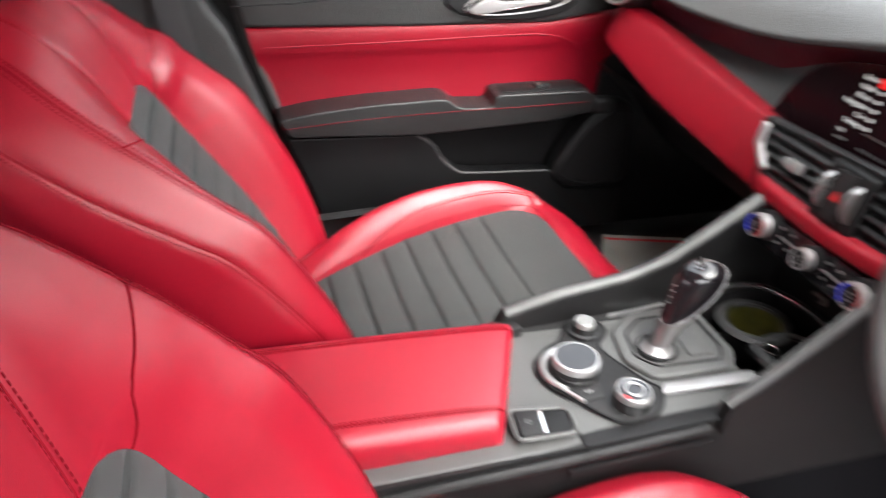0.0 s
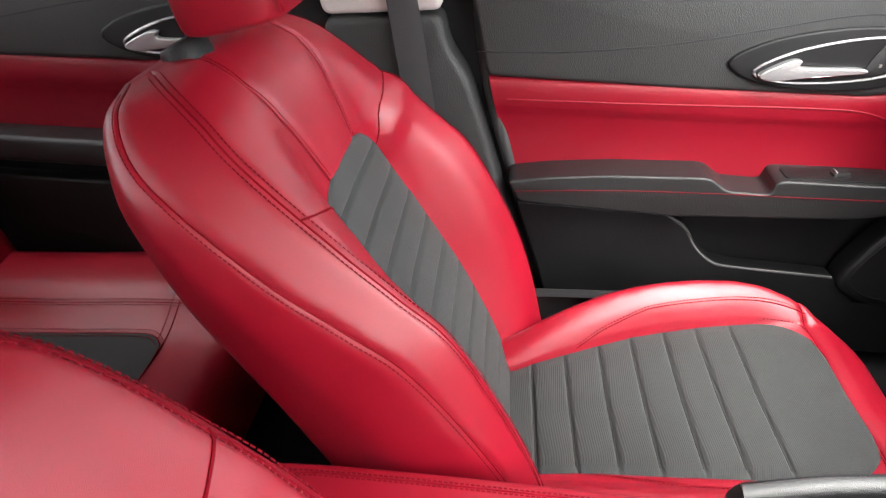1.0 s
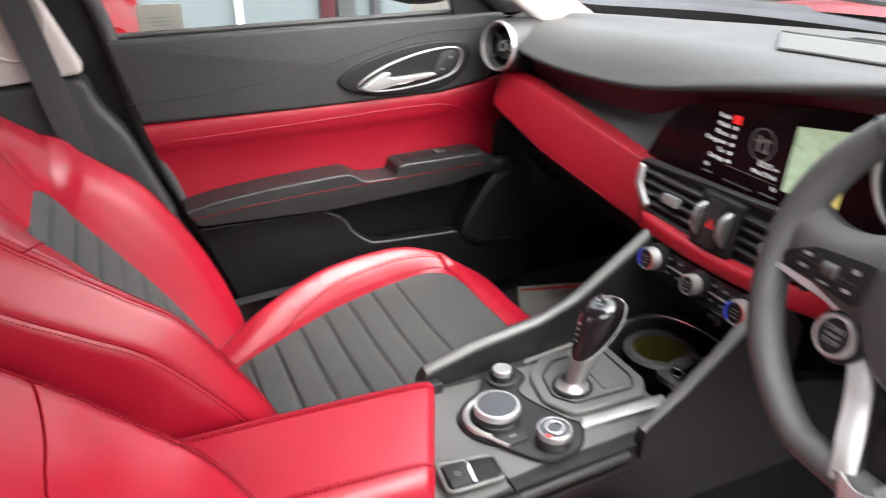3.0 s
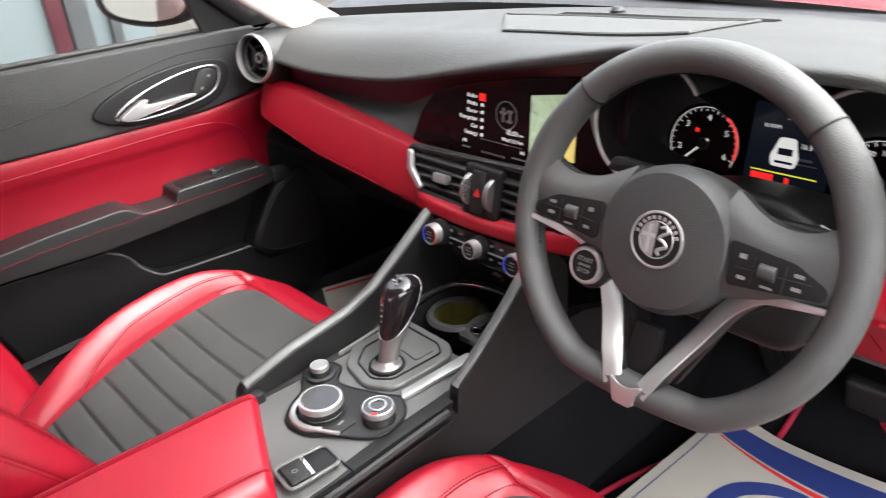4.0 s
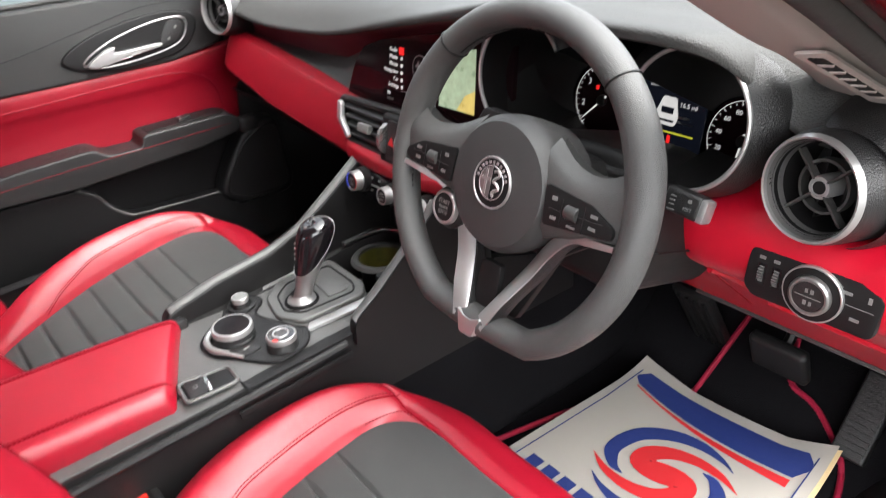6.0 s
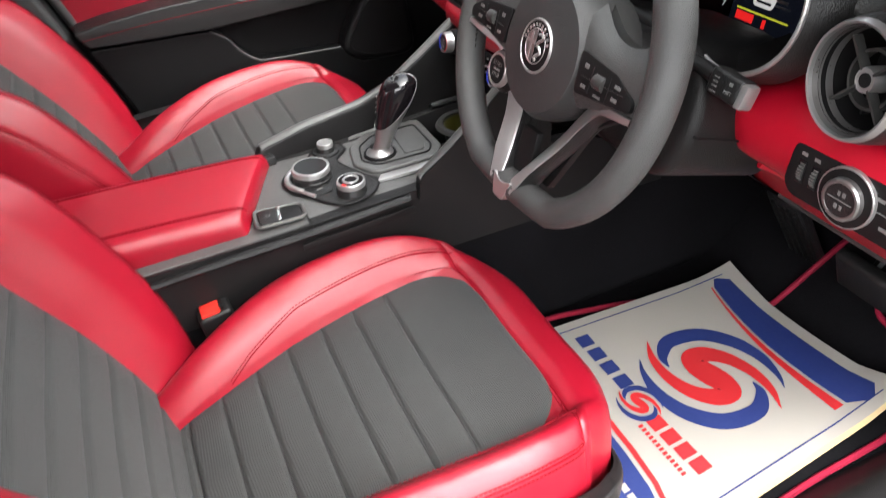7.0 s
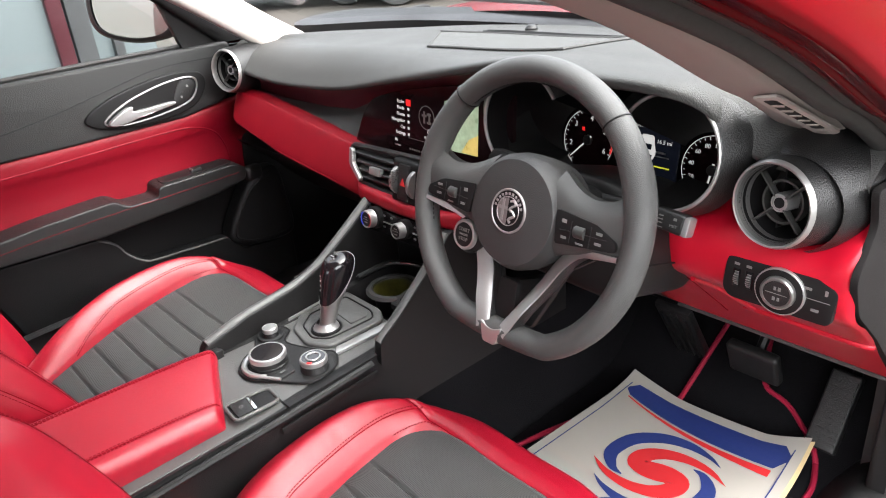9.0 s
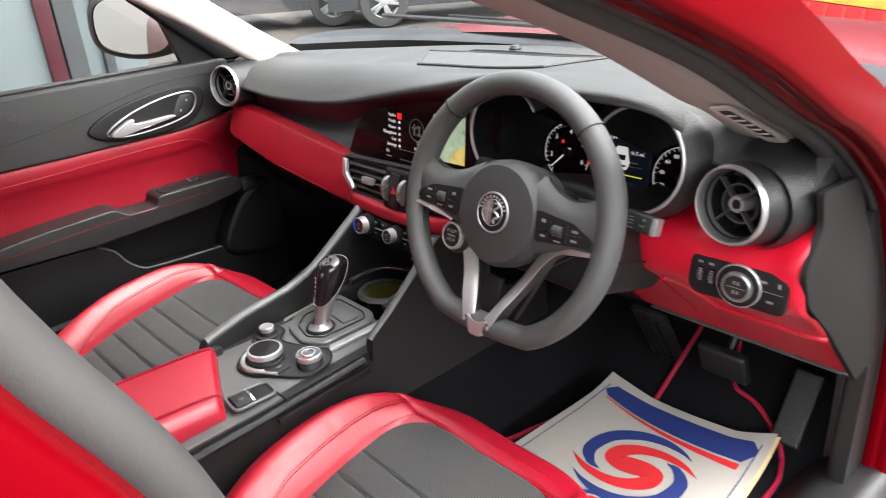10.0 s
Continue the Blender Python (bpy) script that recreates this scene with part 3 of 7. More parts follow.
def front_seat(label, back_y, outer, flare, inner_k, recline, puff):
    seat = thing("sports_seat", label, "car seat", group="front seats")
    NU, NV = 8, 12
    # cushion: rows along y, half sections outwards
    #        y      zc     w     h      crest  outer
    tab = [(-0.52, 0.470, 0.100, 0.022, 0.135, 0.170), (-0.455, 0.490, 0.104, 0.036, 0.145, 0.182), (-0.38, 0.515, 0.118, 0.054, 0.166, 0.206),
           (-0.28, 0.540, 0.138, 0.062, 0.190, 0.238), (-0.18, 0.557, 0.150, 0.056, 0.203, 0.250), (-0.10, 0.566, 0.155, 0.046, 0.202, 0.247),
           (-0.028, 0.573, 0.146, 0.022, 0.188, 0.230), (0.0, 0.573, 0.143, 0.008, 0.176, 0.216), (0.032, 0.558, 0.138, -0.002, 0.164, 0.200),
           (0.050, 0.515, 0.132, -0.004, 0.156, 0.192)]
    ys = np.array([r[0] for r in tab] + [0.048])
    v = at_rows(tab, ys)
    v[-1] = v[-2]
    v[-1, 0] = 0.445
    rows = []
    for i, (y, (zc, w, h, xc, xo)) in enumerate(zip(ys, v)):
        def section(xc, xo):
            """One half of the cushion, from the middle over the bolster down to the base; the front edge sweeps back towards the corner."""
            edge = [(w, zc), (w + 0.36 * (xc - w), zc + 0.64 * h), (xc - 0.002, zc + h + 0.004), (xo - 0.008, zc + h - 0.022), (xo + 0.005, zc + h - 0.075), (xo - 0.006, 0.430 if zc > 0.5 else 0.425)]
            half = [(x, y, z) for x, z in [(w * k / NU, zc - 0.005 * (1 - k / NU)) for k in range(NU)] + bulge(edge, NU)]
            if zc < 0.46:
                half = [(a, y, 0.44) for a, _, _ in half]
            k = (0, 0, 0, 0, 0, 0, 0.25, 0.55, 0.85, 1, 1)[i]
            return [(a, b - 0.080 * k * max(0, (a - 0.075) / 0.15) ** 1.8, c) for a, b, c in half]
        half = section(xc, xo)
        slim = float(np.interp(y, [-0.45, -0.32, 0.0, 0.05], [0, 1, 1, 0.5]))
        rim = section(max(xc - 0.010 * slim, w + 0.012), xo - 0.024 * slim)
        low = [(a, b, c - (1 - inner_k) * max(h, 0) * np.interp(j / NU, range(7), (0, 0, 0.72, 1, 1, 0.5, 0))) for j, (a, b, c) in enumerate(half)]
        lt, rt = (low, rim) if outer > 0 else (rim, low)
        rows.append([(-a, b, c) for a, b, c in lt[:0:-1]] + rt)
    p = spline(np.array(rows), NV, 0)
    C = 6 * NU
    F = 6 * NV
    yc = p[:, C, 1]
    wr = np.interp(yc, [r[0] for r in tab], [r[2] for r in tab])
    rad, yf = 0.056, yc[F]
    wr = wr - rad + np.sqrt(np.maximum(rad ** 2 - np.clip(yc - (yf - rad), 0, rad) ** 2, 0))
    wr[F + 1:] = wr[F] + (0.13 - wr[F]) * np.clip((np.arange(F + 1, len(yc)) - F) / 26, 0, 1)
    p = remap(p, C, NU, 3 * NU, wr)
    nrm = normals(p)
    nrm *= np.sign(nrm[30, C, 2])
    for c in (C - NU, C + NU):
        for o, dd in ((-1, 0.0008), (0, 0.0030), (1, 0.0008)):
            p[:F + 1, c + o] -= nrm[:F + 1, c + o] * dd
    p[F, C - NU:C + NU + 1] -= nrm[F, C - NU:C + NU + 1] * 0.0026
    for sgn in (-1, 1):
        cols = C + sgn * np.arange(NU + 1, 5 * NU)
        p[F, cols] -= nrm[F, cols] * 0.0028
        p[F - 1, cols] -= nrm[F - 1, cols] * 0.0010
        p[F + 1, cols] -= nrm[F + 1, cols] * 0.0006
    fine = spline(p[:F + 1, C - NU:C + NU + 1], 4, 0)
    cuts = [-0.431, -0.383, -0.333, -0.286, -0.237, -0.190, -0.140]
    yy = fine[:, :, 1].copy()
    fade = np.clip(np.minimum(np.arange(2 * NU + 1), np.arange(2 * NU, -1, -1)) / 1.0, 0, 1)[None, :]
    for s in cuts:
        fine[:, :, 2] -= 0.0056 * fade * np.exp(-((yy - s) / 0.0026) ** 2)
    for a, b in zip(cuts, cuts[1:]):
        fine[:, :, 2] += 0.0026 * fade * np.sin(np.pi * np.clip((yy - a) / (b - a), 0, 1)) ** 0.5
    for s in cuts:
        line = [[np.interp(s, yy[:, j], fine[:, j, k]) for k in range(3)] for j in range(1, 2 * NU)]
        part("channel_seam", tube_bm(np.array(line) + np.array((0, 0, 0.0006)), 0.0009, 6), GREYSEAM, seat)
    grid("seat_insert", fine, FABRIC, seat, "grey ribbed fabric seat panel with stitched channels")
    # bolsters with a sewn line and fine creases
    rng = np.random.RandomState(3)
    for sgn in (-1, 1):
        cols = C + sgn * np.arange(NU, 6 * NU + 1)
        q = p[:F + 1, cols].copy()
        x, y = np.abs(q[:, :, 0]), q[:, :, 1]
        for _ in range(34):
            y0, a0, x0 = rng.uniform(-0.33, -0.02), rng.uniform(-0.9, 0.9), rng.uniform(0.165, 0.215)
            ph = (y - y0) + a0 * (x - x0)
            q[:, :, 2] -= rng.uniform(0.0003, 0.0013) * np.exp(-(ph / rng.uniform(0.0025, 0.005)) ** 2) * np.exp(-((x - x0) / 0.016) ** 2)
        grid("seat_bolster", q, RED, seat, "red leather side bolster with fine creases", flip=sgn > 0)
        ri = np.arange(int(2.2 * NV), F + 3)
        frac = np.interp(p[ri, C, 1], [-0.37, -0.33, -0.26, -0.10, -0.03, 0.02], [1.04, 1.5, 1.92, 2.05, 2.15, 2.45]) * NU
        seam(along(p, ri, C + sgn * frac), along(nrm, ri, C + sgn * frac), seat, 0.0042, rows=(sgn,))
    ri = np.arange(int(2.4 * NV), F + 1)
    cf = C + outer * np.interp(p[ri, C, 1], [-0.42, -0.30, -0.05, 0.02], [3.5, 3.9, 4.0, 3.6]) * NU
    seam(along(p, ri, cf), along(nrm, ri, cf), seat, 0.0045, 0.0011)
    grid("front_roll", p[F:, :], RED, seat, "red leather front edge")
    # sewn joints where the side bolsters meet the front edge
    for sgn in (-1, 1):
        cf = C + sgn * np.linspace(NU + 0.5, 3.9 * NU, 30)
        ri = np.full(30, F)
        seam(along(p, ri, cf) + along(nrm, ri, cf) * 0.0004, along(nrm, ri, cf), seat, 0.0045, 0.0010, rows=(1,))
    edge = p[F, C - NU:C + NU + 1] + np.array((0, 0.0075, 0.0004))
    stitches("stitching", edge, seat)
    for sgn in (-1, 1):
        ri = np.arange(F - 11, F + 1)
        cf = C + sgn * np.full(len(ri), NU + 1.6)
        stitches("stitching", along(p, ri, cf) + along(nrm, ri, cf) * 0.0006, seat)
    # base, rails and outer shield in plastic
    part("seat_base", slab_bm(rounded([(-0.225, -0.50), (0.225, -0.50), (0.240, -0.30), (0.232, -0.08), (0.195, -0.01), (-0.195, -0.01), (-0.232, -0.08), (-0.240, -0.30)], 0.05), 0.075, pose(0, 0, 0.368), 0.006), DARK, seat, "black plastic seat base")
    plan = spline([(0.236, -0.56), (0.250, -0.46), (0.252, -0.30), (0.252, -0.17), (0.246, -0.085), (0.228, -0.028), (0.192, 0.012), (0.140, 0.028)], 6)
    zt = np.interp(plan[:, 1], [-0.56, -0.46, -0.30, -0.17, -0.085, -0.02, 0.036], [0.48, 0.540, 0.545, 0.548, 0.545, 0.525, 0.480])
    sh = np.array([[(outer * x * 0.93, y * 0.985, z - 0.002), (outer * x * 0.985, y, z), (outer * (x + 0.002), y + 0.002, z - 0.006), (outer * (x + 0.001), y + 0.001, 0.46), (outer * (x - 0.006), y - 0.004, 0.365)] for (x, y), z in zip(plan, zt)])
    grid("side_shield", spline(sh, 3, 1), BLACK, seat, "black plastic side shield")
    for sx in (-1, 1):
        part("seat_rail", box_bm(0.035, 0.50, 0.05, pose(0.17 * sx, -0.25, 0.348), 0.004), DARK, seat)
    # backrest: rows along the back, sections from rear round to rear
    sr, cr = math.sin(radians(recline)), math.cos(radians(recline))
    d, n, p0 = np.array((0, -sr, cr)), np.array((0, cr, sr)), np.array((0, back_y, 0.50))
    #        s      w      n0      crest_x  crest_n  sideB_x  sideB_n  rear_x  rear_n
    bt = [(-0.035, 0.142, 0.014, 0.230, 0.066, 0.246, 0.052, 0.228, -0.075), (0.06, 0.156, 0.017, 0.238, 0.088, 0.257, 0.068, 0.238, -0.085),
          (0.156, 0.164, 0.014, 0.243, 0.099, 0.263, 0.068, 0.243, -0.092), (0.281, 0.162, 0.003, 0.246, 0.094, 0.266, 0.048, 0.245, -0.100),
          (0.350, 0.148, 0.000, 0.244, 0.070, 0.264, 0.016, 0.242, -0.110), (0.418, 0.124, 0.004, 0.238, 0.042, 0.258, -0.020, 0.237, -0.120),
          (0.505, 0.112, 0.004, 0.220, 0.002, 0.240, -0.062, 0.218, -0.128), (0.552, 0.100, -0.008, 0.198, -0.020, 0.216, -0.084, 0.192, -0.126),
          (0.588, 0.094, -0.034, 0.160, -0.050, 0.178, -0.092, 0.162, -0.118), (0.603, 0.080, -0.072, 0.112, -0.080, 0.125, -0.096, 0.120, -0.108)]
    rows = []
    ss = np.array([r[0] for r in bt])
    for s, (w, n0, cx, cn, bx, bn, rx, rn) in zip(ss, at_rows(bt, ss)):
        cn, bn = n0 + (cn - n0) * (puff if cn > n0 else 1), bn * (puff if bn > 0 else 1)
        edge = [(w, n0), (w + 0.40 * (cx - w), n0 + 0.62 * (cn - n0) + 0.006), (cx - 0.001, cn + 0.003), (bx + 0.003, bn), (bx + 0.004, 0.5 * (bn + rn)), (rx, rn), (0.5 * rx, rn - 0.014), (0, rn - 0.016)]
        half = [(w * k / NU, n0 - 0.003 * (1 - k / NU)) for k in range(NU)] + bulge(edge, NU)
        pts = [np.array((x, 0, 0)) + p0 + d * s + n * q for x, q in half]
        lift = n * float(np.interp(s, [-0.035, 0.06, 0.30, 0.42], [0.2, 1, 1, 0]))
        swell = np.interp(np.arange(len(pts)) / NU, range(9), (0, 0, 0.5, 1, 1, 0.5, 0, 0, 0))
        ends = [q + lift * flare * k for q, k in zip(pts, swell)]
        inner = [q + lift * 0.004 * k for q, k in zip(pts, swell)]
        a, b = (inner, ends) if outer > 0 else (ends, inner)
        rows.append([q * (-1, 1, 1) for q in a[:0:-1]] + b)
    q = spline(np.array(rows), NV, 0)
    C = 8 * NU
    I0 = 5 * NV
    sv = (q[:, C] - p0) @ d
    wr = np.interp(sv, ss, [r[1] for r in bt])
    rad, st = 0.060, sv[I0]
    wr[:I0 + 1] = (wr - rad + np.sqrt(np.maximum(rad ** 2 - np.clip(sv - (st - rad), 0, rad) ** 2, 0)))[:I0 + 1]
    wr[I0 + 1:] = np.interp(np.arange(I0 + 1, len(sv)), [I0, I0 + NV, I0 + 2 * NV, len(sv) - 1], [wr[I0], 0.092, 0.100, 0.075])
    q = remap(q, C, NU, 3 * NU, wr)
    nrm = normals(q)
    nrm *= np.sign(nrm[20, C] @ n)
    for c in (C - NU, C + NU):
        for o, dd in ((-1, 0.0010), (0, 0.0036), (1, 0.0010)):
            q[:I0 + 1, c + o] -= nrm[:I0 + 1, c + o] * dd
        q[I0 + 1:, c] -= nrm[I0 + 1:, c] * 0.0030
    for c in (C - 3 * NU, C + 3 * NU, C - 4 * NU, C + 4 * NU):
        q[:, c] -= nrm[:, c] * 0.0018
    fine = spline(q[:I0 + 1, C - NU:C + NU + 1], 4, 0)
    fs = (fine - p0) @ d
    cuts = [0.02, 0.065, 0.11, 0.155, 0.20, 0.245, 0.290, 0.335, 0.382]
    off = np.zeros(fs.shape)
    for a in cuts:
        off -= 0.0064 * np.exp(-((fs - a) / 0.0030) ** 2)
    for a, b in zip(cuts, cuts[1:]):
        off += 0.0036 * np.sin(np.pi * np.clip((fs - a) / (b - a), 0, 1)) ** 0.5
    off *= fade
    deep = fine + off[:, :, None] * n
    for a in cuts[:-1]:
        line = [[np.interp(a, fs[:, j], deep[:, j, k]) for k in range(3)] for j in range(1, 2 * NU)]
        part("channel_seam", tube_bm(np.array(line) + n * 0.0006, 0.0009, 6), GREYSEAM, seat)
    grid("back_insert", deep, FABRIC, seat, "grey ribbed fabric back panel with stitched channels")
    # soft pulls in the leather of the shoulders and bolsters
    x, s = np.abs(q[:, :, 0]), (q - p0) @ d
    soft = np.zeros(x.shape)
    for _ in range(26):
        s0, a0, x0 = rng.uniform(0.05, 0.55), rng.uniform(-1.4, 1.4), rng.uniform(0.14, 0.24)
        soft -= rng.uniform(0.0001, 0.0005) * np.exp(-(((s - s0) + a0 * (x - x0)) / rng.uniform(0.003, 0.007)) ** 2) * np.exp(-((x - x0) / 0.022) ** 2)
    soft -= 0.0012 * np.exp(-((s - 0.40 + 0.9 * (x - 0.21)) / 0.006) ** 2) * np.exp(-((x - 0.215) / 0.018) ** 2)
    soft[:, :C - 3 * NU] = 0
    soft[:, C + 3 * NU:] = 0
    q = q + nrm * soft[:, :, None]
    # joint between shoulder and bolster, from the corner of the insert out to the edge
    joints = []
    for sgn in (-1, 1):
        cols = np.arange(NU, 3 * NU + 1)
        at_row = np.interp(cols, [NU, 1.6 * NU, 2.3 * NU, 3 * NU], [I0 - 7, I0 - 1.5, I0 + 1.5, I0 + 4.0])
        rr = np.arange(len(q))[:, None]
        gap = rr - at_row[None, :]
        fade_e = np.clip((cols - NU) / 3, 0, 1)[None, :]
        off = (1.0 if sgn == outer else 0.12) * (-0.0034 * np.exp(-(gap / 0.8) ** 2) + 0.0050 * np.exp(-((gap + 4) / 3.0) ** 2) - 0.0015 * np.exp(-((gap - 3) / 3.0) ** 2))
        q[:, C + sgn * cols] += nrm[:, C + sgn * cols] * (off * fade_e)[:, :, None]
        lo = np.floor(at_row).astype(int)
        fr = (at_row - lo)[:, None]
        cc = C + sgn * cols
        joints.append(q[lo, cc] * (1 - fr) + q[lo + 1, cc] * fr + nrm[lo, cc] * 0.0006)
    for path in joints:
        part("seam", tube_bm(path, 0.0011, 6), SEAM, seat)
    grid("upper_back", q[I0:, C - NU:C + NU + 1], RED, seat, "red leather shoulder panel")
    for c0, c1 in ((C - 3 * NU, C - NU), (C + NU, C + 3 * NU)):
        grid("back_bolster", q[:, c0:c1 + 1], RED, seat, "red leather back bolster")
    for c0, c1 in ((C - 4 * NU, C - 3 * NU), (C + 3 * NU, C + 4 * NU)):
        grid("side_band", q[:, c0:c1 + 1], RED, seat)
    for c0, c1 in ((0, C - 4 * NU), (C + 4 * NU, 2 * C)):
        grid("side_panel", q[:, c0:c1 + 1], RED, seat)
    grid("top_cap", np.stack([q[-1], np.broadcast_to(q[-1].mean(0), q[-1].shape)]), RED, seat)
    for c in (C - 3 * NU, C + 3 * NU):
        seam(q[2:-3, c], nrm[2:-3, c], seat, 0.006, 0.0012)
    for c in (C - 4 * NU, C + 4 * NU):
        seam(q[2:-3, c], nrm[2:-3, c], seat, 0.0045, 0.0011, rows=(1,) if c < C else (-1,))
    for c in (C - NU, C + NU):
        seam(q[I0:-8, c], nrm[I0:-8, c], seat, 0.0045, 0.0012)
    # head restraint on two posts
    hp = p0 + d * 0.585 - n * 0.060
    du, nu = np.array((0, -0.22, 0.9755)), np.array((0, 0.9755, 0.22))
    hc = hp + n * 0.040 + np.array((0, 0, 0.122))
    rows = []
    for s, wx, dn, off_n in ((-0.098, 0.080, 0.024, 0.0), (-0.096, 0.116, 0.048, 0.0), (-0.078, 0.128, 0.058, 0.002), (0.0, 0.135, 0.060, 0.006), (0.07, 0.130, 0.055, 0.004), (0.095, 0.110, 0.040, 0.0), (0.102, 0.07, 0.018, 0.0)):
        ring = []
        for k in range(17):
            a = 2 * math.pi * k / 16 + math.pi / 2
            cx, cn = math.cos(a), math.sin(a)
            e = 0.5
            ring.append(hc + du * s + np.array((1, 0, 0)) * wx * math.copysign(abs(cx) ** e, cx) + nu * (off_n + dn * math.copysign(abs(cn) ** e, cn)))
        rows.append(ring)
    hr = surf(rows, 5, 4)
    rest = grid("headrest", hr, RED, seat, "red leather headrest")
    for e in (0, -1):
        grid("headrest_end", np.stack([hr[e], np.broadcast_to(hr[e].mean(0), hr[e].shape)]), RED, rest)
    for sx in (-1, 1):
        line = [hc + nu * (0.054 + 0.004 * math.cos(b * 18)) + du * b + np.array((sx * (0.118 - 0.05 * (b / 0.1) ** 4 * 0.4), 0, 0)) for b in np.linspace(-0.088, 0.088, 20)]
        part("piping", tube_bm(line, 0.0018, 6), RED, rest)
    for sx in (-1, 1):
        pp = hp + np.array((0.062 * sx, 0, 0))
        part("post", tube_bm([pp - d * 0.04, pp + d * 0.01, pp + n * 0.030 + np.array((0, 0, 0.050))], 0.006, 12), CHROME, seat, "chrome headrest post")
        zc = Matrix.Translation(pp + d * 0.010) @ Matrix.Rotation(radians(28), 4, "X")
        part("post_collar", lathe_bm([(0.030, -0.03), (0.030, 0.012), (0.027, 0.017), (0.006, 0.018)], zc @ Matrix.Scale(0.8, 4, (0, 1, 0))), BLACK, seat, "dark grey plastic post collar")
    return seat


driver_seat = front_seat("red leather sports seat with ribbed grey fabric centre, behind the wheel", -0.460, 1, 0.034, 1.0, 22.5, 0.80)
driver_seat.matrix_basis = pose(0.37, -0.004, 0)
passenger_seat = front_seat("red leather passenger sports seat with ribbed grey fabric centre", -0.486, -1, 0.0, 0.25, 28.0, 1.0)
passenger_seat.matrix_basis = pose(-0.37, 0.028, 0, 0, 0, 1.5)


# ---- rear bench ----
rear_seat = thing("rear_seat", "red leather rear bench with dark fabric centres, behind the front seats", "car seat")
rows = []
for y, zc, k in ((-1.40, 0.475, 1), (-1.30, 0.478, 1), (-1.16, 0.488, 1), (-1.05, 0.498, 1), (-0.975, 0.502, 1), (-0.90, 0.500, 0.9), (-0.862, 0.465, 0.4), (-0.855, 0.40, 0.1), (-0.86, 0.33, 0)):
    cols = []
    for x, dz in ((-0.68, 0.02), (-0.64, 0.046), (-0.55, 0.040), (-0.462, 0.0), (-0.33, -0.006), (-0.19, 0.0), (-0.12, 0.02), (0.0, 0.03), (0.12, 0.02), (0.19, 0.0), (0.33, -0.006), (0.462, 0.0), (0.55, 0.040), (0.64, 0.046), (0.68, 0.02)):
        cols.append((x, y, zc + dz * k))
    rows.append(cols)
p = surf(rows, 6, 5)
n_in = 4 * 6
nrm = normals(p)
nrm *= np.sign(nrm[10, 35, 2])
for a, b in ((3, 5), (9, 11)):
    # the fabric panel narrows to rounded front corners
    q = p[:n_in + 1, a * 5:b * 5 + 1].copy()
    mid = q[:, 5:6, 0]
    y0 = q[n_in, 5, 1]
    k = np.sqrt(np.clip(1 - np.clip((q[:, 5, 1] - (y0 - 0.035)) / 0.035, 0, 1) ** 2 * 0.36, 0, 1))
    q[:, :, 0] = mid + (q[:, :, 0] - mid) * k[:, None]
    grid("rear_insert", q + np.array((0, 0, 0.0025)), FABRIC, rear_seat, "dark grey fabric rear seat panel")
    for c in (0, 10):
        seam(q[:, c] + np.array((0, 0, 0.0025)), nrm[:n_in + 1, a * 5 + c], rear_seat, 0.007)
    part("seam", tube_bm(q[n_in] + np.array((0, 0, 0.002)), 0.0009, 6), SEAM, rear_seat)
grid("rear_cushion", p[:n_in + 1], RED, rear_seat, "red leather rear cushion")
grid("rear_front_edge", p[n_in:], RED, rear_seat)
stitches("stitching", p[n_in - 1, 2:-2] + np.array((0, 0, 0.001)), rear_seat)
part("seam", tube_bm(p[n_in, 2:-2] + np.array((0, 0, 0.0004)), 0.0011, 6), SEAM, rear_seat)
for c in (12, 58):
    seam(p[2:n_in + 4, c], nrm[2:n_in + 4, c], rear_seat, 0.005)
rows = []
for s, q in ((0, 0.0), (0.1, 0.015), (0.3, 0.02), (0.5, 0.01), (0.58, -0.02), (0.60, -0.08)):
    rows.append([(x, -1.33 - 0.42 * s + q * k, 0.48 + 0.9 * s) for x, k in ((-0.66, 0.2), (-0.60, 1.8), (-0.48, 1), (-0.33, 0.5), (-0.18, 1), (-0.06, 1.6), (0.06, 1.6), (0.18, 1), (0.33, 0.5), (0.48, 1), (0.60, 1.8), (0.66, 0.2))])
grid("rear_backrest", surf(rows, 5, 4), RED, rear_seat)

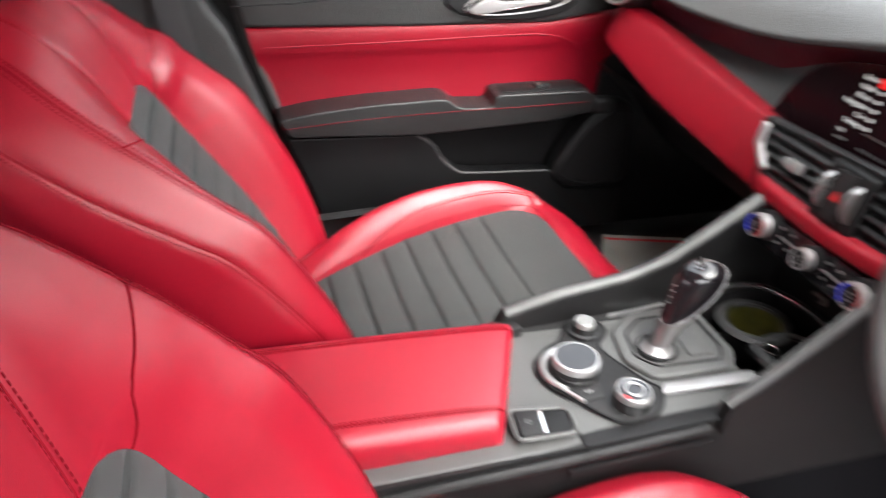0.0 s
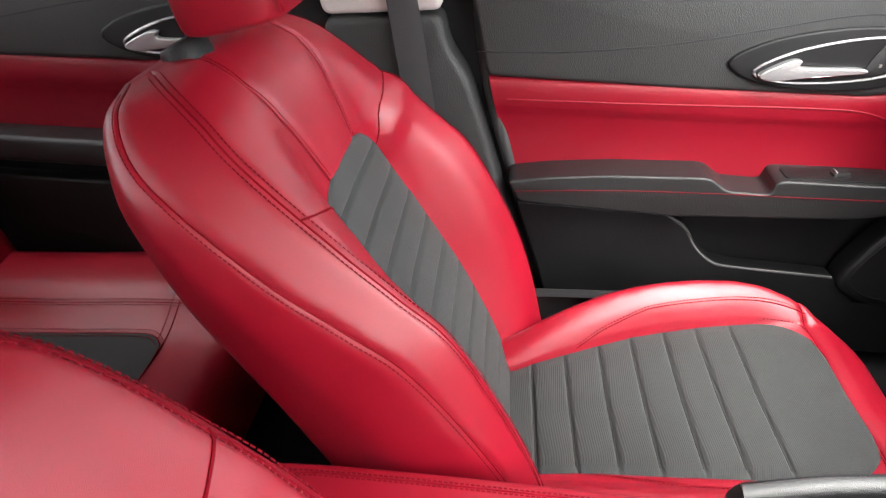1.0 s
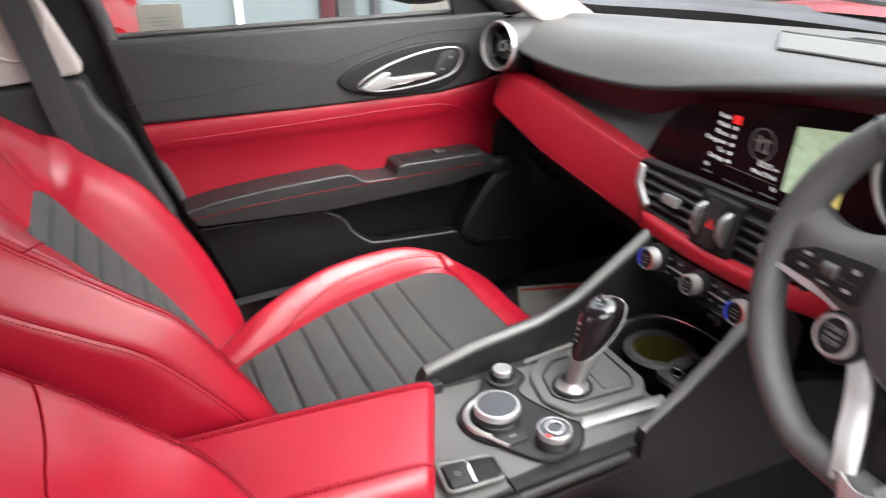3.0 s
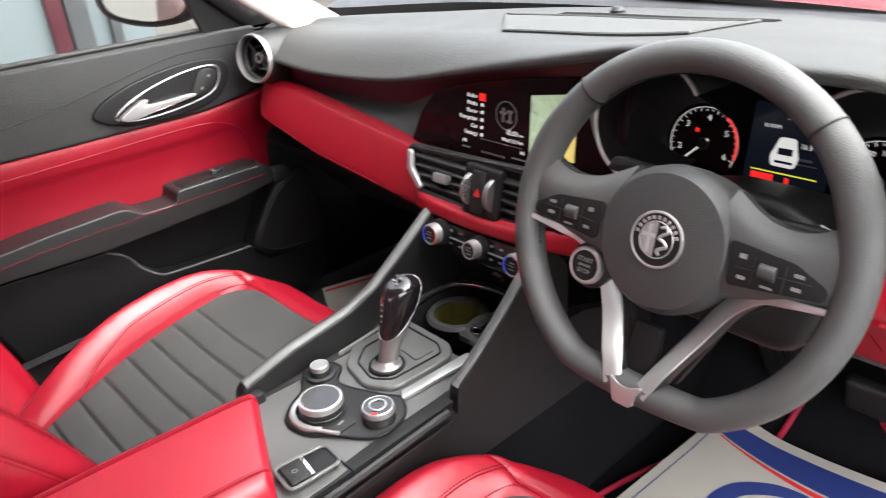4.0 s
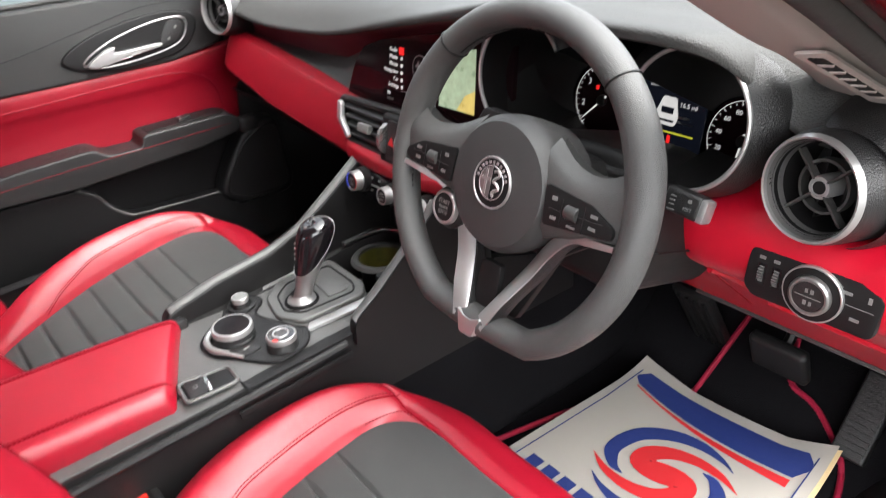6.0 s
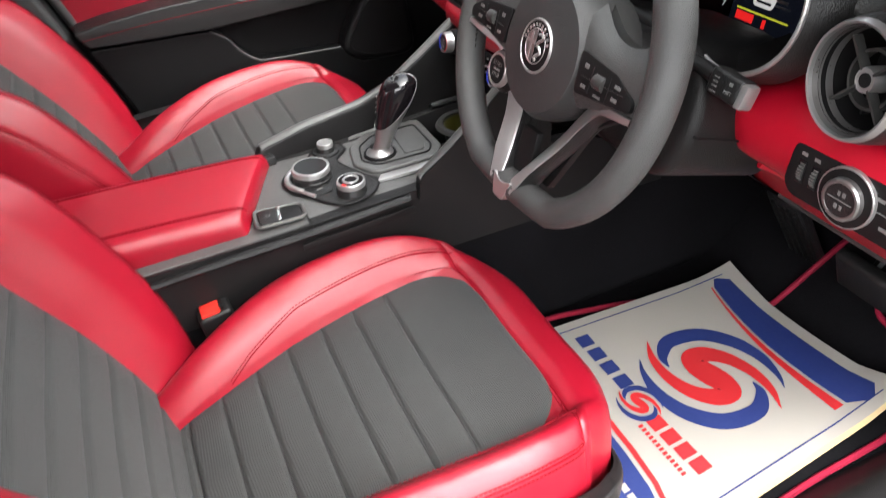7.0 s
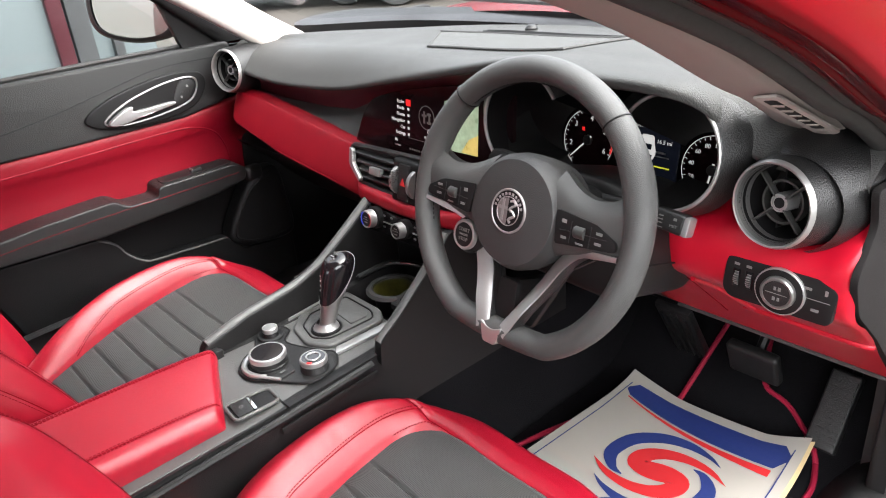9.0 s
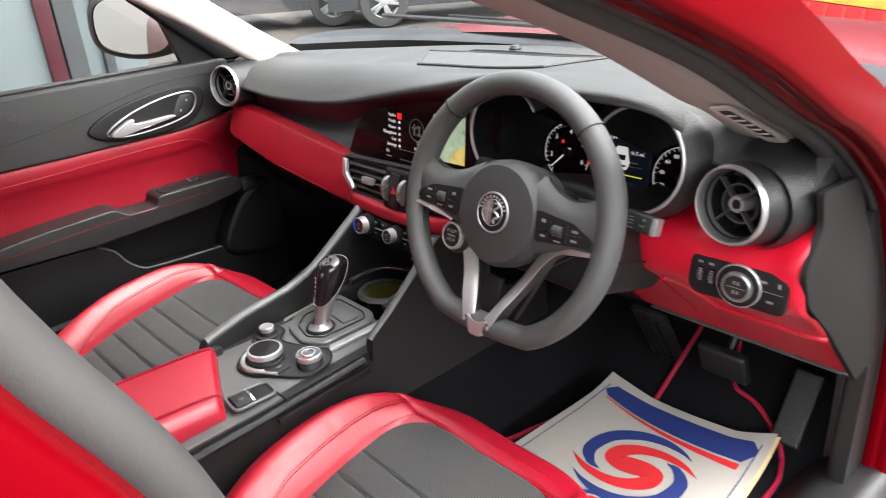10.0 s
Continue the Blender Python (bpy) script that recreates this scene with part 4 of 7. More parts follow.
# ---- passenger side doors ----
def door_handle(parent, y0, z0, k=1.0):
    """Recessed release handle in a leaf-shaped chrome surround, pointing to the rear."""
    def at(pts):
        return [(y0 + a * k, z0 + b * k) for a, b in pts]
    leaf = smooth2(at([(-0.150, -0.014), (-0.09, 0.022), (0.02, 0.044), (0.105, 0.040), (0.124, 0.008), (0.085, -0.036), (0.0, -0.050), (-0.10, -0.044)]), 6)
    part("surround", slab_bm(leaf, 0.008, plane_yz(-0.6905), 0.004, 3), DARK, parent, "black moulded handle surround")
    bowl = smooth2(at([(-0.112, -0.024), (-0.06, 0.006), (0.02, 0.027), (0.085, 0.031), (0.102, 0.014), (0.078, -0.020), (0.0, -0.036), (-0.080, -0.038)]), 6)
    part("bowl", slab_bm(bowl, 0.002, plane_yz(-0.6838)), DARK, parent, "dark recessed handle bowl")
    part("chrome_ring", tube_bm([(-0.682, a, b) for a, b in bowl], 0.0021 * k, 8, True), GUNMETAL, parent, "satin silver handle ring")
    lev = smooth2(at([(-0.106, -0.027), (-0.070, -0.006), (-0.052, -0.004), (-0.048, -0.014), (0.030, -0.012), (0.036, -0.018), (-0.03, -0.026), (-0.085, -0.035)]), 5)
    part("lever", slab_bm(lev, 0.012, plane_yz(-0.6815), 0.004, 3), SILVER, parent, "satin silver release lever")
    part("lever_edge", tube_bm([(-0.672, y0 + a * k, z0 + b * k) for a, b in ((-0.092, -0.033), (-0.03, -0.026), (0.034, -0.0175))], 0.0016, 6), CHROME, parent)
    sw = smooth2(at([(0.040, -0.020), (0.060, 0.022), (0.084, 0.026), (0.094, 0.012), (0.072, -0.016)]), 4)
    plate = part("lock_plate", slab_bm(sw, 0.003, plane_yz(-0.6825), 0.001), BLACK, parent, "black lock switch plate")
    for a, b in ((0.060, -0.008), (0.078, 0.013)):
        part("lock_mark", box_bm(0.001, 0.004, 0.005, pose(-0.6792, y0 + a * k, z0 + b * k)), GREY, plate)
    part("lock_gap", tube_bm([(-0.6795, y0 + 0.056 * k, z0 + 0.004 * k), (-0.6795, y0 + 0.084 * k, z0 + 0.000 * k)], 0.0006, 5), DARK, plate)


door = thing("passenger_door", "passenger door in black, red leather and black, closed", "car door")
part("door_core", slab_bm([(-0.56, 0.40), (0.26, 0.40), (0.30, 0.80), (0.22, 1.008), (-0.54, 1.008)], 0.03, plane_yz(-0.735, -1)), DARK, door)
up_out = [(-0.535, 1.014), (0.20, 1.014), (0.21, 0.945), (0.165, 0.885), (0.06, 0.868), (-0.20, 0.867), (-0.503, 0.872)]
bm = slab_bm(rounded(up_out, 0.012), 0.020, plane_yz(-0.709), 0.008, 3)
part("upper_panel", bm, DOORSKIN, door, "black grained upper door skin")
part("belt_strip", tube_bm([(-0.716, -0.53, 1.018), (-0.716, 0.20, 1.018)], 0.005, 8), RUBBER, door, "black window seal strip")
sw = smooth2([(-0.522, 0.908), (-0.38, 0.914), (-0.22, 0.935), (-0.10, 0.960), (0.03, 0.985), (0.18, 0.985)], 8, False)
part("style_line", tube_bm([(-0.6895, a, b) for a, b in sw], 0.0014, 6), DARK, door)
rows = []
for z, x in ((0.872, -0.704), (0.866, -0.693), (0.850, -0.690), (0.828, -0.692), (0.810, -0.698), (0.780, -0.702), (0.745, -0.702), (0.68, -0.700)):
    rows.append([(x - max(0, (y - 0.0)) * 0.16 * (0.87 - z) * 4, y, z + 0.10 * max(0, y - 0.05)) for y in np.linspace(-0.50 + (0.87 - z) * 0.25, 0.24, 9)])
grid("red_panel", surf(rows, 5, 3), RED_DOOR, door, "red leather door panel")
crease = []
for y, z in smooth2([(-0.47, 0.836), (-0.25, 0.840), (-0.02, 0.846), (0.07, 0.842), (0.125, 0.818), (0.15, 0.775), (0.155, 0.74)], 6, False):
    zz = z - 0.10 * max(0, y - 0.05)
    x = float(np.interp(zz, [0.68, 0.745, 0.78, 0.81, 0.828, 0.85, 0.866], [-0.700, -0.702, -0.702, -0.698, -0.692, -0.690, -0.693]))
    crease.append((x - max(0, y) * 0.16 * (0.87 - zz) * 4 + 0.0002, y, z))
part("panel_crease", tube_bm(crease, 0.0016, 8), RED_DOOR, door)
# armrest
arm = [(-0.462, 0.722), (-0.40, 0.733), (-0.30, 0.742), (-0.165, 0.747), (-0.150, 0.745), (-0.125, 0.727), (-0.06, 0.725), (-0.055, 0.745), (-0.045, 0.749), (0.13, 0.749), (0.155, 0.735), (0.150, 0.705), (0.06, 0.690), (-0.20, 0.678), (-0.44, 0.688)]
part("armrest", slab_bm(rounded(arm, 0.010), 0.070, plane_yz(-0.705), 0.022, 4), BLACK, door, "black padded armrest with red stitching")
line = smooth2([(-0.452, 0.706), (-0.30, 0.717), (-0.15, 0.722), (0.0, 0.724), (0.14, 0.727)], 8, False)
stitches("stitching", [(-0.6345, a, b) for a, b in line], door, THREAD, 0.005, 0.0035, 0.0009)
part("switch_pod", slab_bm(rounded([(-0.040, -0.688), (0.12, -0.688), (0.135, -0.665), (0.12, -0.645), (-0.040, -0.645)], 0.01), 0.004, Matrix(((0, 1, 0, 0), (1, 0, 0, 0), (0, 0, 1, 0.7475), (0, 0, 0, 1))), 0.0015), DARK, door)
part("window_switch", box_bm(0.018, 0.026, 0.010, pose(-0.664, 0.045, 0.754, 12, 0, 0), 0.003), BLACK, door, "window switch with silver edge")
part("switch_edge", box_bm(0.016, 0.003, 0.004, pose(-0.664, 0.036, 0.758), 0.001), SILVER, door)
# lower panel with a pocket and a speaker
low = [(-0.445, 0.672), (-0.20, 0.664), (-0.165, 0.640), (-0.145, 0.608), (-0.115, 0.582), (-0.08, 0.574), (0.086, 0.566), (0.13, 0.52), (0.26, 0.52), (0.26, 0.42), (-0.36, 0.42), (-0.40, 0.55)]
part("lower_panel", slab_bm(rounded(low, 0.008), 0.035, plane_yz(-0.706), 0.007, 3), DOORLOW, door, "black lower door panel with map pocket")
part("pocket_lining", slab_bm([(-0.30, 0.52), (0.22, 0.52), (0.22, 0.70), (-0.30, 0.70)], 0.004, plane_yz(-0.7345)), DARK, door)
part("pocket_edge", tube_bm([(-0.672, a, b) for a, b in smooth2([(-0.20, 0.664), (-0.165, 0.640), (-0.145, 0.608), (-0.115, 0.582), (-0.08, 0.574), (0.086, 0.566)], 6, False)], 0.0024, 6), CONSOLE, door)
spk = smooth2([(0.092, 0.568), (0.130, 0.640), (0.175, 0.690), (0.245, 0.705), (0.262, 0.62), (0.262, 0.525), (0.165, 0.522), (0.115, 0.535)], 6)
part("speaker_bezel", slab_bm(spk, 0.045, plane_yz(-0.706), 0.012, 3), DOORLOW, door, "black door speaker surround")
spk2 = smooth2([(0.108, 0.572), (0.140, 0.632), (0.180, 0.675), (0.240, 0.690), (0.250, 0.62), (0.250, 0.540), (0.17, 0.536), (0.125, 0.548)], 6)
part("speaker_rim", tube_bm([(-0.6605, a, b) for a, b in spk2], 0.003, 6, True), DARK, door)
part("speaker_grille", slab_bm(spk2, 0.003, plane_yz(-0.6625)), DARK, door)
part("pull_cup", box_bm(0.03, 0.045, 0.035, pose(-0.672, 0.185, 0.705, 0, 0, 0), 0.012, 3), BLACK, door)
door_handle(door, 0.0, 0.925, 1.0)

rear_door = thing("rear_door", "rear passenger door in black and red leather, closed", "car door")
part("door_core", slab_bm([(-1.55, 0.40), (-0.80, 0.40), (-0.80, 1.008), (-1.55, 1.008)], 0.03, plane_yz(-0.735, -1)), DARK, rear_door)
part("upper_panel", slab_bm(rounded([(-0.80, 0.872), (-0.80, 1.014), (-1.55, 1.03), (-1.55, 0.865)], 0.01), 0.02, plane_yz(-0.709), 0.008, 3), DOORSKIN, rear_door)
sw = smooth2([(-1.50, 0.905), (-1.30, 0.925), (-1.15, 0.955), (-0.95, 0.985), (-0.82, 0.985)], 8, False)
part("style_line", tube_bm([(-0.6895, a, b) for a, b in sw], 0.0014, 6), DARK, rear_door)
rows = [[(x, y, z) for y in np.linspace(-1.55, -0.80, 5)] for z, x in ((0.872, -0.704), (0.864, -0.692), (0.83, -0.692), (0.80, -0.702), (0.72, -0.704))]
grid("red_panel", surf(rows, 5, 3), RED_DOOR, rear_door, "red leather door panel")
part("armrest", slab_bm(rounded([(-1.55, 0.70), (-0.82, 0.70), (-0.80, 0.73), (-0.84, 0.745), (-1.55, 0.745)], 0.015), 0.06, plane_yz(-0.705), 0.018, 3), BLACK, rear_door)
part("lower_panel", slab_bm(rounded([(-1.55, 0.42), (-0.80, 0.42), (-0.80, 0.66), (-1.55, 0.66)], 0.01), 0.03, plane_yz(-0.706), 0.01, 3), DARK, rear_door)
door_handle(rear_door, -0.96, 0.925)
part("belt_strip", tube_bm([(-0.716, -1.55, 1.03), (-0.716, -0.80, 1.018)], 0.005, 8), RUBBER, rear_door)

# seat belts on the passenger side pillar
belt = thing("seat_belt", "dark webbing seat belt hanging at the passenger door pillar", "seat belt")
bp = spline([(-0.655, -0.668, 1.20), (-0.650, -0.640, 1.05), (-0.645, -0.612, 0.90), (-0.640, -0.590, 0.75), (-0.640, -0.575, 0.50)], 6)
q = np.stack([bp + np.array((0.0, -0.022, -0.004)), bp + np.array((0.004, 0.0, 0)), bp + np.array((0.0, 0.022, 0.004))], 1)
grid("webbing", q, WEB, belt)
grid("webbing_back", q - np.array((0.002, 0, 0)), WEB, belt)
ring = [(-0.660, -0.66 + 0.048 * math.cos(a), 1.06 + 0.060 * math.sin(a)) for a in np.linspace(0, 2 * math.pi, 33)[:-1]]
part("guide_cover", slab_bm([(y, z) for _, y, z in ring], 0.004, plane_yz(-0.6655), 0.002), LINER, belt, "light grey guide cover")
part("guide_rim", tube_bm(ring, 0.0025, 6, True), LINER, belt)
for seat_x, dz in ((0.138, 0.0), (-0.138, -0.01)):
    bk = thing("belt_buckle", "black seat belt buckle with a red release button beside the console", "belt buckle", group="belt buckles")
    mm = pose(seat_x, -0.360, 0.528 + dz, 6, 0, 0)
    part("stalk", box_bm(0.022, 0.010, 0.12, mm @ pose(0, 0, -0.085), 0.003), DARK, bk)
    part("housing", box_bm(0.034, 0.046, 0.075, mm, 0.006, 3), BLACK, bk)
    part("release_button", box_bm(0.025, 0.026, 0.010, mm @ pose(0.001, -0.004, 0.0365), 0.002), BUTTON_RED, bk, "red release button")
    part("slot", box_bm(0.024, 0.004, 0.003, mm @ pose(0, 0.012, 0.0405)), DARK, bk)

# outer skin of the passenger side, seen in the mirror
flank = [[(x, y, z) for y in np.linspace(0.62, -1.90, 10)] for x, z in ((-0.765, 1.000), (-0.790, 0.985), (-0.842, 0.900), (-0.868, 0.760), (-0.872, 0.620), (-0.850, 0.420), (-0.820, 0.300))]
side = grid("body_side_left", surf(flank, 4, 2), PAINT)
tagged(side, "glossy red outer body side of the car", "car body", kind="structure")

# door mirror outside the passenger window
mir = thing("door_mirror", "dark door mirror housing with clear mirror glass", "mirror")
mm = Matrix.Translation((-1.03, 0.118, 1.080)) @ Matrix.Rotation(radians(36.5), 4, "Z") @ plane_xz(0) @ Matrix.Scale(1.22, 4)
ov = smooth2([(-0.105, -0.005), (-0.085, 0.055), (0.0, 0.075), (0.09, 0.06), (0.105, 0.0), (0.085, -0.055), (0.0, -0.070), (-0.085, -0.050)], 6)
rows = [[tuple(mm @ Vector((x * k, y * k, -dz))) for x, y in ov + ov[:1]] for k, dz in ((0.84, -0.001), (0.90, 0.0), (1.0, 0.008), (1.02, 0.03), (0.90, 0.075), (0.6, 0.10), (0.05, 0.11))]
grid("housing", np.array(rows), BLACK, mir, "dark grey mirror housing")
part("glass", slab_bm([(x * 0.86, y * 0.86) for x, y in ov], 0.002, mm @ pose(0, 0, -0.004)), MIRROR, mir, "mirror glass")
part("foot", tube_bm([mm @ Vector((0.08, -0.045, -0.05)), (-0.76, 0.20, 1.035)], 0.030, 12), DARK, mir, "black mirror foot")
# white label stuck at the window's lower edge
tag = thing("window_sticker", "small white printed card at the passenger window edge", "card")
tm = plane_yz(-0.728) @ pose(-0.44, 1.034, 0)
part("card", slab_bm([(-0.036, -0.016), (0.036, -0.016), (0.036, 0.03), (-0.036, 0.03)], 0.003, tm), PAPER, tag)
bars("print", [(0, 0.008, 0.04, 0.0025), (0, 0.002, 0.032, 0.002), (0, -0.004, 0.036, 0.002)], tm @ pose(0, 0, 0.003), GREY, tag)

# ---- dashboard ----
dash = thing("dashboard", "black and red leather dashboard with round end vents", "dashboard")
#        x      lip_y  lip_z  crease_z
lip = [(-0.69, 0.170, 0.966, 0.998), (-0.60, 0.163, 0.968, 1.006), (-0.55, 0.160, 0.962, 1.008), (-0.44, 0.160, 0.956, 1.011), (-0.30, 0.160, 0.962, 1.021), (-0.18, 0.160, 0.975, 1.030), (-0.03, 0.158, 1.006, 1.040), (0.11, 0.148, 1.034, 1.047), (0.20, 0.126, 1.054, 1.055), (0.27, 0.110, 1.067, 1.063), (0.376, 0.110, 1.064, 1.068), (0.487, 0.104, 1.066, 1.064), (0.525, 0.130, 1.050, 1.058), (0.552, 0.160, 1.016, 1.050), (0.578, 0.172, 0.990, 1.043), (0.610, 0.174, 0.984, 1.034), (0.650, 0.176, 0.982, 1.024), (0.69, 0.180, 0.976, 1.012)]
rows = []
for k in range(9):
    row = []
    for x, ly, lz, tz in lip:
        end = 0.56 - 0.24 * (abs(x) / 0.66) ** 2
        cy = max(ly + 0.080, 0.232)
        far = 0.5 * tz + 0.512
        prof = [(ly + 0.05, lz - 0.004), (ly + 0.008, lz - 0.005), (ly, lz + 0.001), (ly + 0.006, lz + 0.010), (0.5 * (ly + cy) - 0.004, 0.45 * lz + 0.55 * tz + 0.007), (cy - 0.004, tz - 0.001), (min(cy + 0.060, end - 0.08), 0.8 * tz + 0.2 * far), (end - 0.05, far), (end + 0.03, far - 0.008)]
        row.append((x, *prof[k]))
    rows.append(row)
p = surf(rows, 5, 5)
grid("top_pad", p, PAD, dash, "black soft-touch dashboard top pad")
TOP = p[20:]
# recess under the pad, in a darker red than the dashboard bands
L1 = [(-0.66, 0.968), (-0.55, 0.970), (-0.44, 0.961), (-0.30, 0.960), (-0.18, 0.971), (-0.03, 1.002), (0.11, 1.034), (0.20, 1.056)]
L2 = [(-0.66, 0.902), (-0.44, 0.906), (-0.32, 0.910), (-0.235, 0.918), (-0.19, 0.935), (-0.150, 0.954), (-0.037, 0.985), (0.139, 1.012), (0.20, 1.020)]
L3 = [(-0.66, 0.918), (-0.51, 0.911), (-0.36, 0.892), (-0.27, 0.881), (-0.19, 0.872), (-0.15, 0.868)]
L4 = [(-0.66, 0.856), (-0.615, 0.847), (-0.43, 0.806), (-0.30, 0.793), (-0.15, 0.779)]
xr = np.linspace(-0.65, 0.20, 40)
z1, z2 = at_rows(L1, xr)[:, 0], at_rows(L2, xr)[:, 0]
yb = 0.21 - 0.02 * np.clip((xr + 0.15) / 0.3, 0, 1)
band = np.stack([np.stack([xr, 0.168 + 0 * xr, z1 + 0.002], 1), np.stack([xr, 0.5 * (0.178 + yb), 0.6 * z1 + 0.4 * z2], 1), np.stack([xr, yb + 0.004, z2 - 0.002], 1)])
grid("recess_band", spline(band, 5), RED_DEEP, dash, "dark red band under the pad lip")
# dark trim strip
xq = np.linspace(-0.65, -0.150, 30)
z2q, z3q = at_rows(L2, xq)[:, 0], at_rows(L3, xq)[:, 0]
strip = np.stack([np.stack([xq, 0.214 + 0 * xq, np.maximum(z2q, z3q - 0.004)], 1), np.stack([xq, 0.196 + 0 * xq, 0.5 * (z2q + z3q)], 1), np.stack([xq, 0.180 + 0 * xq, np.minimum(z3q - 0.001, z2q)], 1)])
grid("trim_strip", spline(strip, 4), STRIP, dash, "dark brushed trim strip")
# red leather band of the passenger side
xq = np.linspace(-0.66, -0.148, 30)
z3q, z4q = at_rows(L3, xq)[:, 0], at_rows(L4, xq)[:, 0]
sec = []
for f, y in ((-0.06, 0.186), (0.0, 0.172), (0.06, 0.164), (0.35, 0.153), (0.7, 0.143), (0.9, 0.140), (1.0, 0.147), (1.08, 0.17), (1.12, 0.24)):
    sec.append(np.stack([xq, y + 0.03 * np.clip((-0.60 - xq) / 0.06, 0, 1) ** 2, z3q + (z4q - z3q) * f], 1))
grid("red_band", spline(np.array(sec), 5), RED_DASH, dash, "red leather dashboard band")
part("glovebox_line", tube_bm([(x, 0.1400, z3 + (z4 - z3) * 0.90) for x, z3, z4 in zip(xq[3:-4], z3q[3:-4], z4q[3:-4])], 0.0016, 6), THREAD, dash)
part("band_badge", box_bm(0.035, 0.003, 0.004, pose(-0.345, 0.146, 0.800, 0, 8, 0), 0.001), SILVER, dash)
# glovebox and lower face in black
gl = [[(x, y, z) for x in np.linspace(-0.69, -0.10, 6)] for y, z in ((0.17, 0.790), (0.19, 0.770), (0.25, 0.72), (0.33, 0.64), (0.42, 0.58), (0.62, 0.56))]
grid("glovebox", surf(gl, 4, 3), DARK, dash, "black glovebox face")
# thin red band under the middle vents, on to the wheel
cen = [(-0.165, 0.158, 0.812, 0.770), (-0.13, 0.132, 0.818, 0.786), (-0.10, 0.120, 0.818, 0.793), (0.0, 0.114, 0.816, 0.794), (0.10, 0.116, 0.820, 0.798), (0.18, 0.135, 0.835, 0.800), (0.26, 0.165, 0.870, 0.810), (0.33, 0.195, 0.880, 0.815)]
a = np.array(cen)
sec = np.stack([np.stack([a[:, 0], a[:, 1] + 0.02, a[:, 2] + 0.004], 1), np.stack([a[:, 0], a[:, 1], a[:, 2]], 1), np.stack([a[:, 0], a[:, 1] - 0.004, 0.5 * (a[:, 2] + a[:, 3])], 1), np.stack([a[:, 0], a[:, 1], a[:, 3]], 1), np.stack([a[:, 0], a[:, 1] + 0.03, a[:, 3] - 0.004], 1)])
grid("red_lower_band", surf(sec, 4, 5), RED_DASH, dash)

# wide screen panel
scr = [(-0.193, 0.868), (-0.165, 0.925), (-0.138, 0.955), (-0.09, 0.972), (-0.037, 0.984), (0.05, 1.000), (0.139, 1.012), (0.205, 1.015), (0.205, 0.885), (0.12, 0.878), (0.036, 0.868), (-0.08, 0.858)]
SM = plane_xz(0.192, 6, 0.93)
panel = part("screen_panel", slab_bm(rounded(scr, 0.006), 0.008, SM, 0.002), SCREEN, dash, "dark glass infotainment screen")
TM = SM @ pose(0, 0, 0.0085)
menu = ["Radio", "Media", "Phone", "Navigation", "Car", "Settings"]
for i, wd in enumerate(menu):
    words("menu_word", wd, 0.0085, TM @ pose(-0.044 + 0.0004 * i, 0.9625 - 0.0108 * i, 0), GLOW_W, panel, "RIGHT")
    if i:
        bars("menu_icon", [(-0.033, 0.9625 - 0.0108 * i, 0.0045, 0.0045)], TM, GLOW_W, panel)
bars("menu_icon", [(-0.033, 0.9625, 0.012, 0.011)], TM, GLOW_R, panel)
part("screen_emblem", lathe_bm([(0.0185, 0), (0.020, 0.0004), (0.0185, 0.0008)], TM @ pose(0.014, 0.944, 0)), GREY, panel)
bars("screen_emblem_bars", [(0.008, 0.944, 0.004, 0.020), (0.008, 0.947, 0.012, 0.004), (0.020, 0.950, 0.010, 0.004), (0.021, 0.943, 0.004, 0.012), (0.020, 0.936, 0.010, 0.004)], TM, GREY, panel)
words("clock", "02:03", 0.010, TM @ pose(0.037, 0.921, 0), GLOW_W, panel, "RIGHT")
words("clock", "PM", 0.005, TM @ pose(0.046, 0.9195, 0), GLOW_W, panel, "RIGHT")
words("date", "Wed 23 Feb", 0.0078, TM @ pose(0.046, 0.910, 0), GLOW_W, panel, "RIGHT")
bars("rule", [(0.005, 0.903, 0.08, 0.0006)], TM, GREY, panel)
words("left_temp", "Hi", 0.008, TM @ pose(-0.068, 0.895, 0), GLOW_W, panel)
words("right_temp", "Hi", 0.008, TM @ pose(0.046, 0.897, 0), GLOW_W, panel)
for q in [(-0.064, 0.886, 0.016, 0.0025), (0.040, 0.887, 0.024, 0.0022)] + [(-0.030 + 0.006 * i, 0.8845, 0.003, 0.003) for i in range(8)]:
    bars("status_mark", [q], TM, GREY, panel)
part("map", slab_bm([(0.058, 0.978), (0.135, 0.990), (0.135, 0.902), (0.058, 0.900)], 0.0005, TM), MAP_G, panel, "lit green map")
part("map_road", slab_bm([(0.098, 0.902), (0.135, 0.902), (0.135, 0.935), (0.115, 0.925)], 0.0009, TM), MAP_Y, panel)

# middle vents
vent = thing("centre_vent", "black centre air vents with silver ends and a hazard button", "air vent")
VM = plane_xz(0.142, 12, 0.845)
part("vent_housing", slab_bm(rounded([(-0.150, 0.880), (-0.146, 0.845), (-0.118, 0.822), (0.02, 0.816), (0.15, 0.822), (0.175, 0.850), (0.170, 0.892), (0.02, 0.884)], 0.012), 0.004, VM, 0.002), DARK, vent)
part("vent_rim", tube_bm([VM @ Vector((x, y, 0.006)) for x, y in rounded([(-0.150, 0.882), (-0.146, 0.845), (-0.118, 0.819), (0.02, 0.813), (0.15, 0.819), (0.178, 0.850), (0.172, 0.896), (0.02, 0.888)], 0.012)], 0.0055, 8, True), BLACK, vent, "black vent rim")
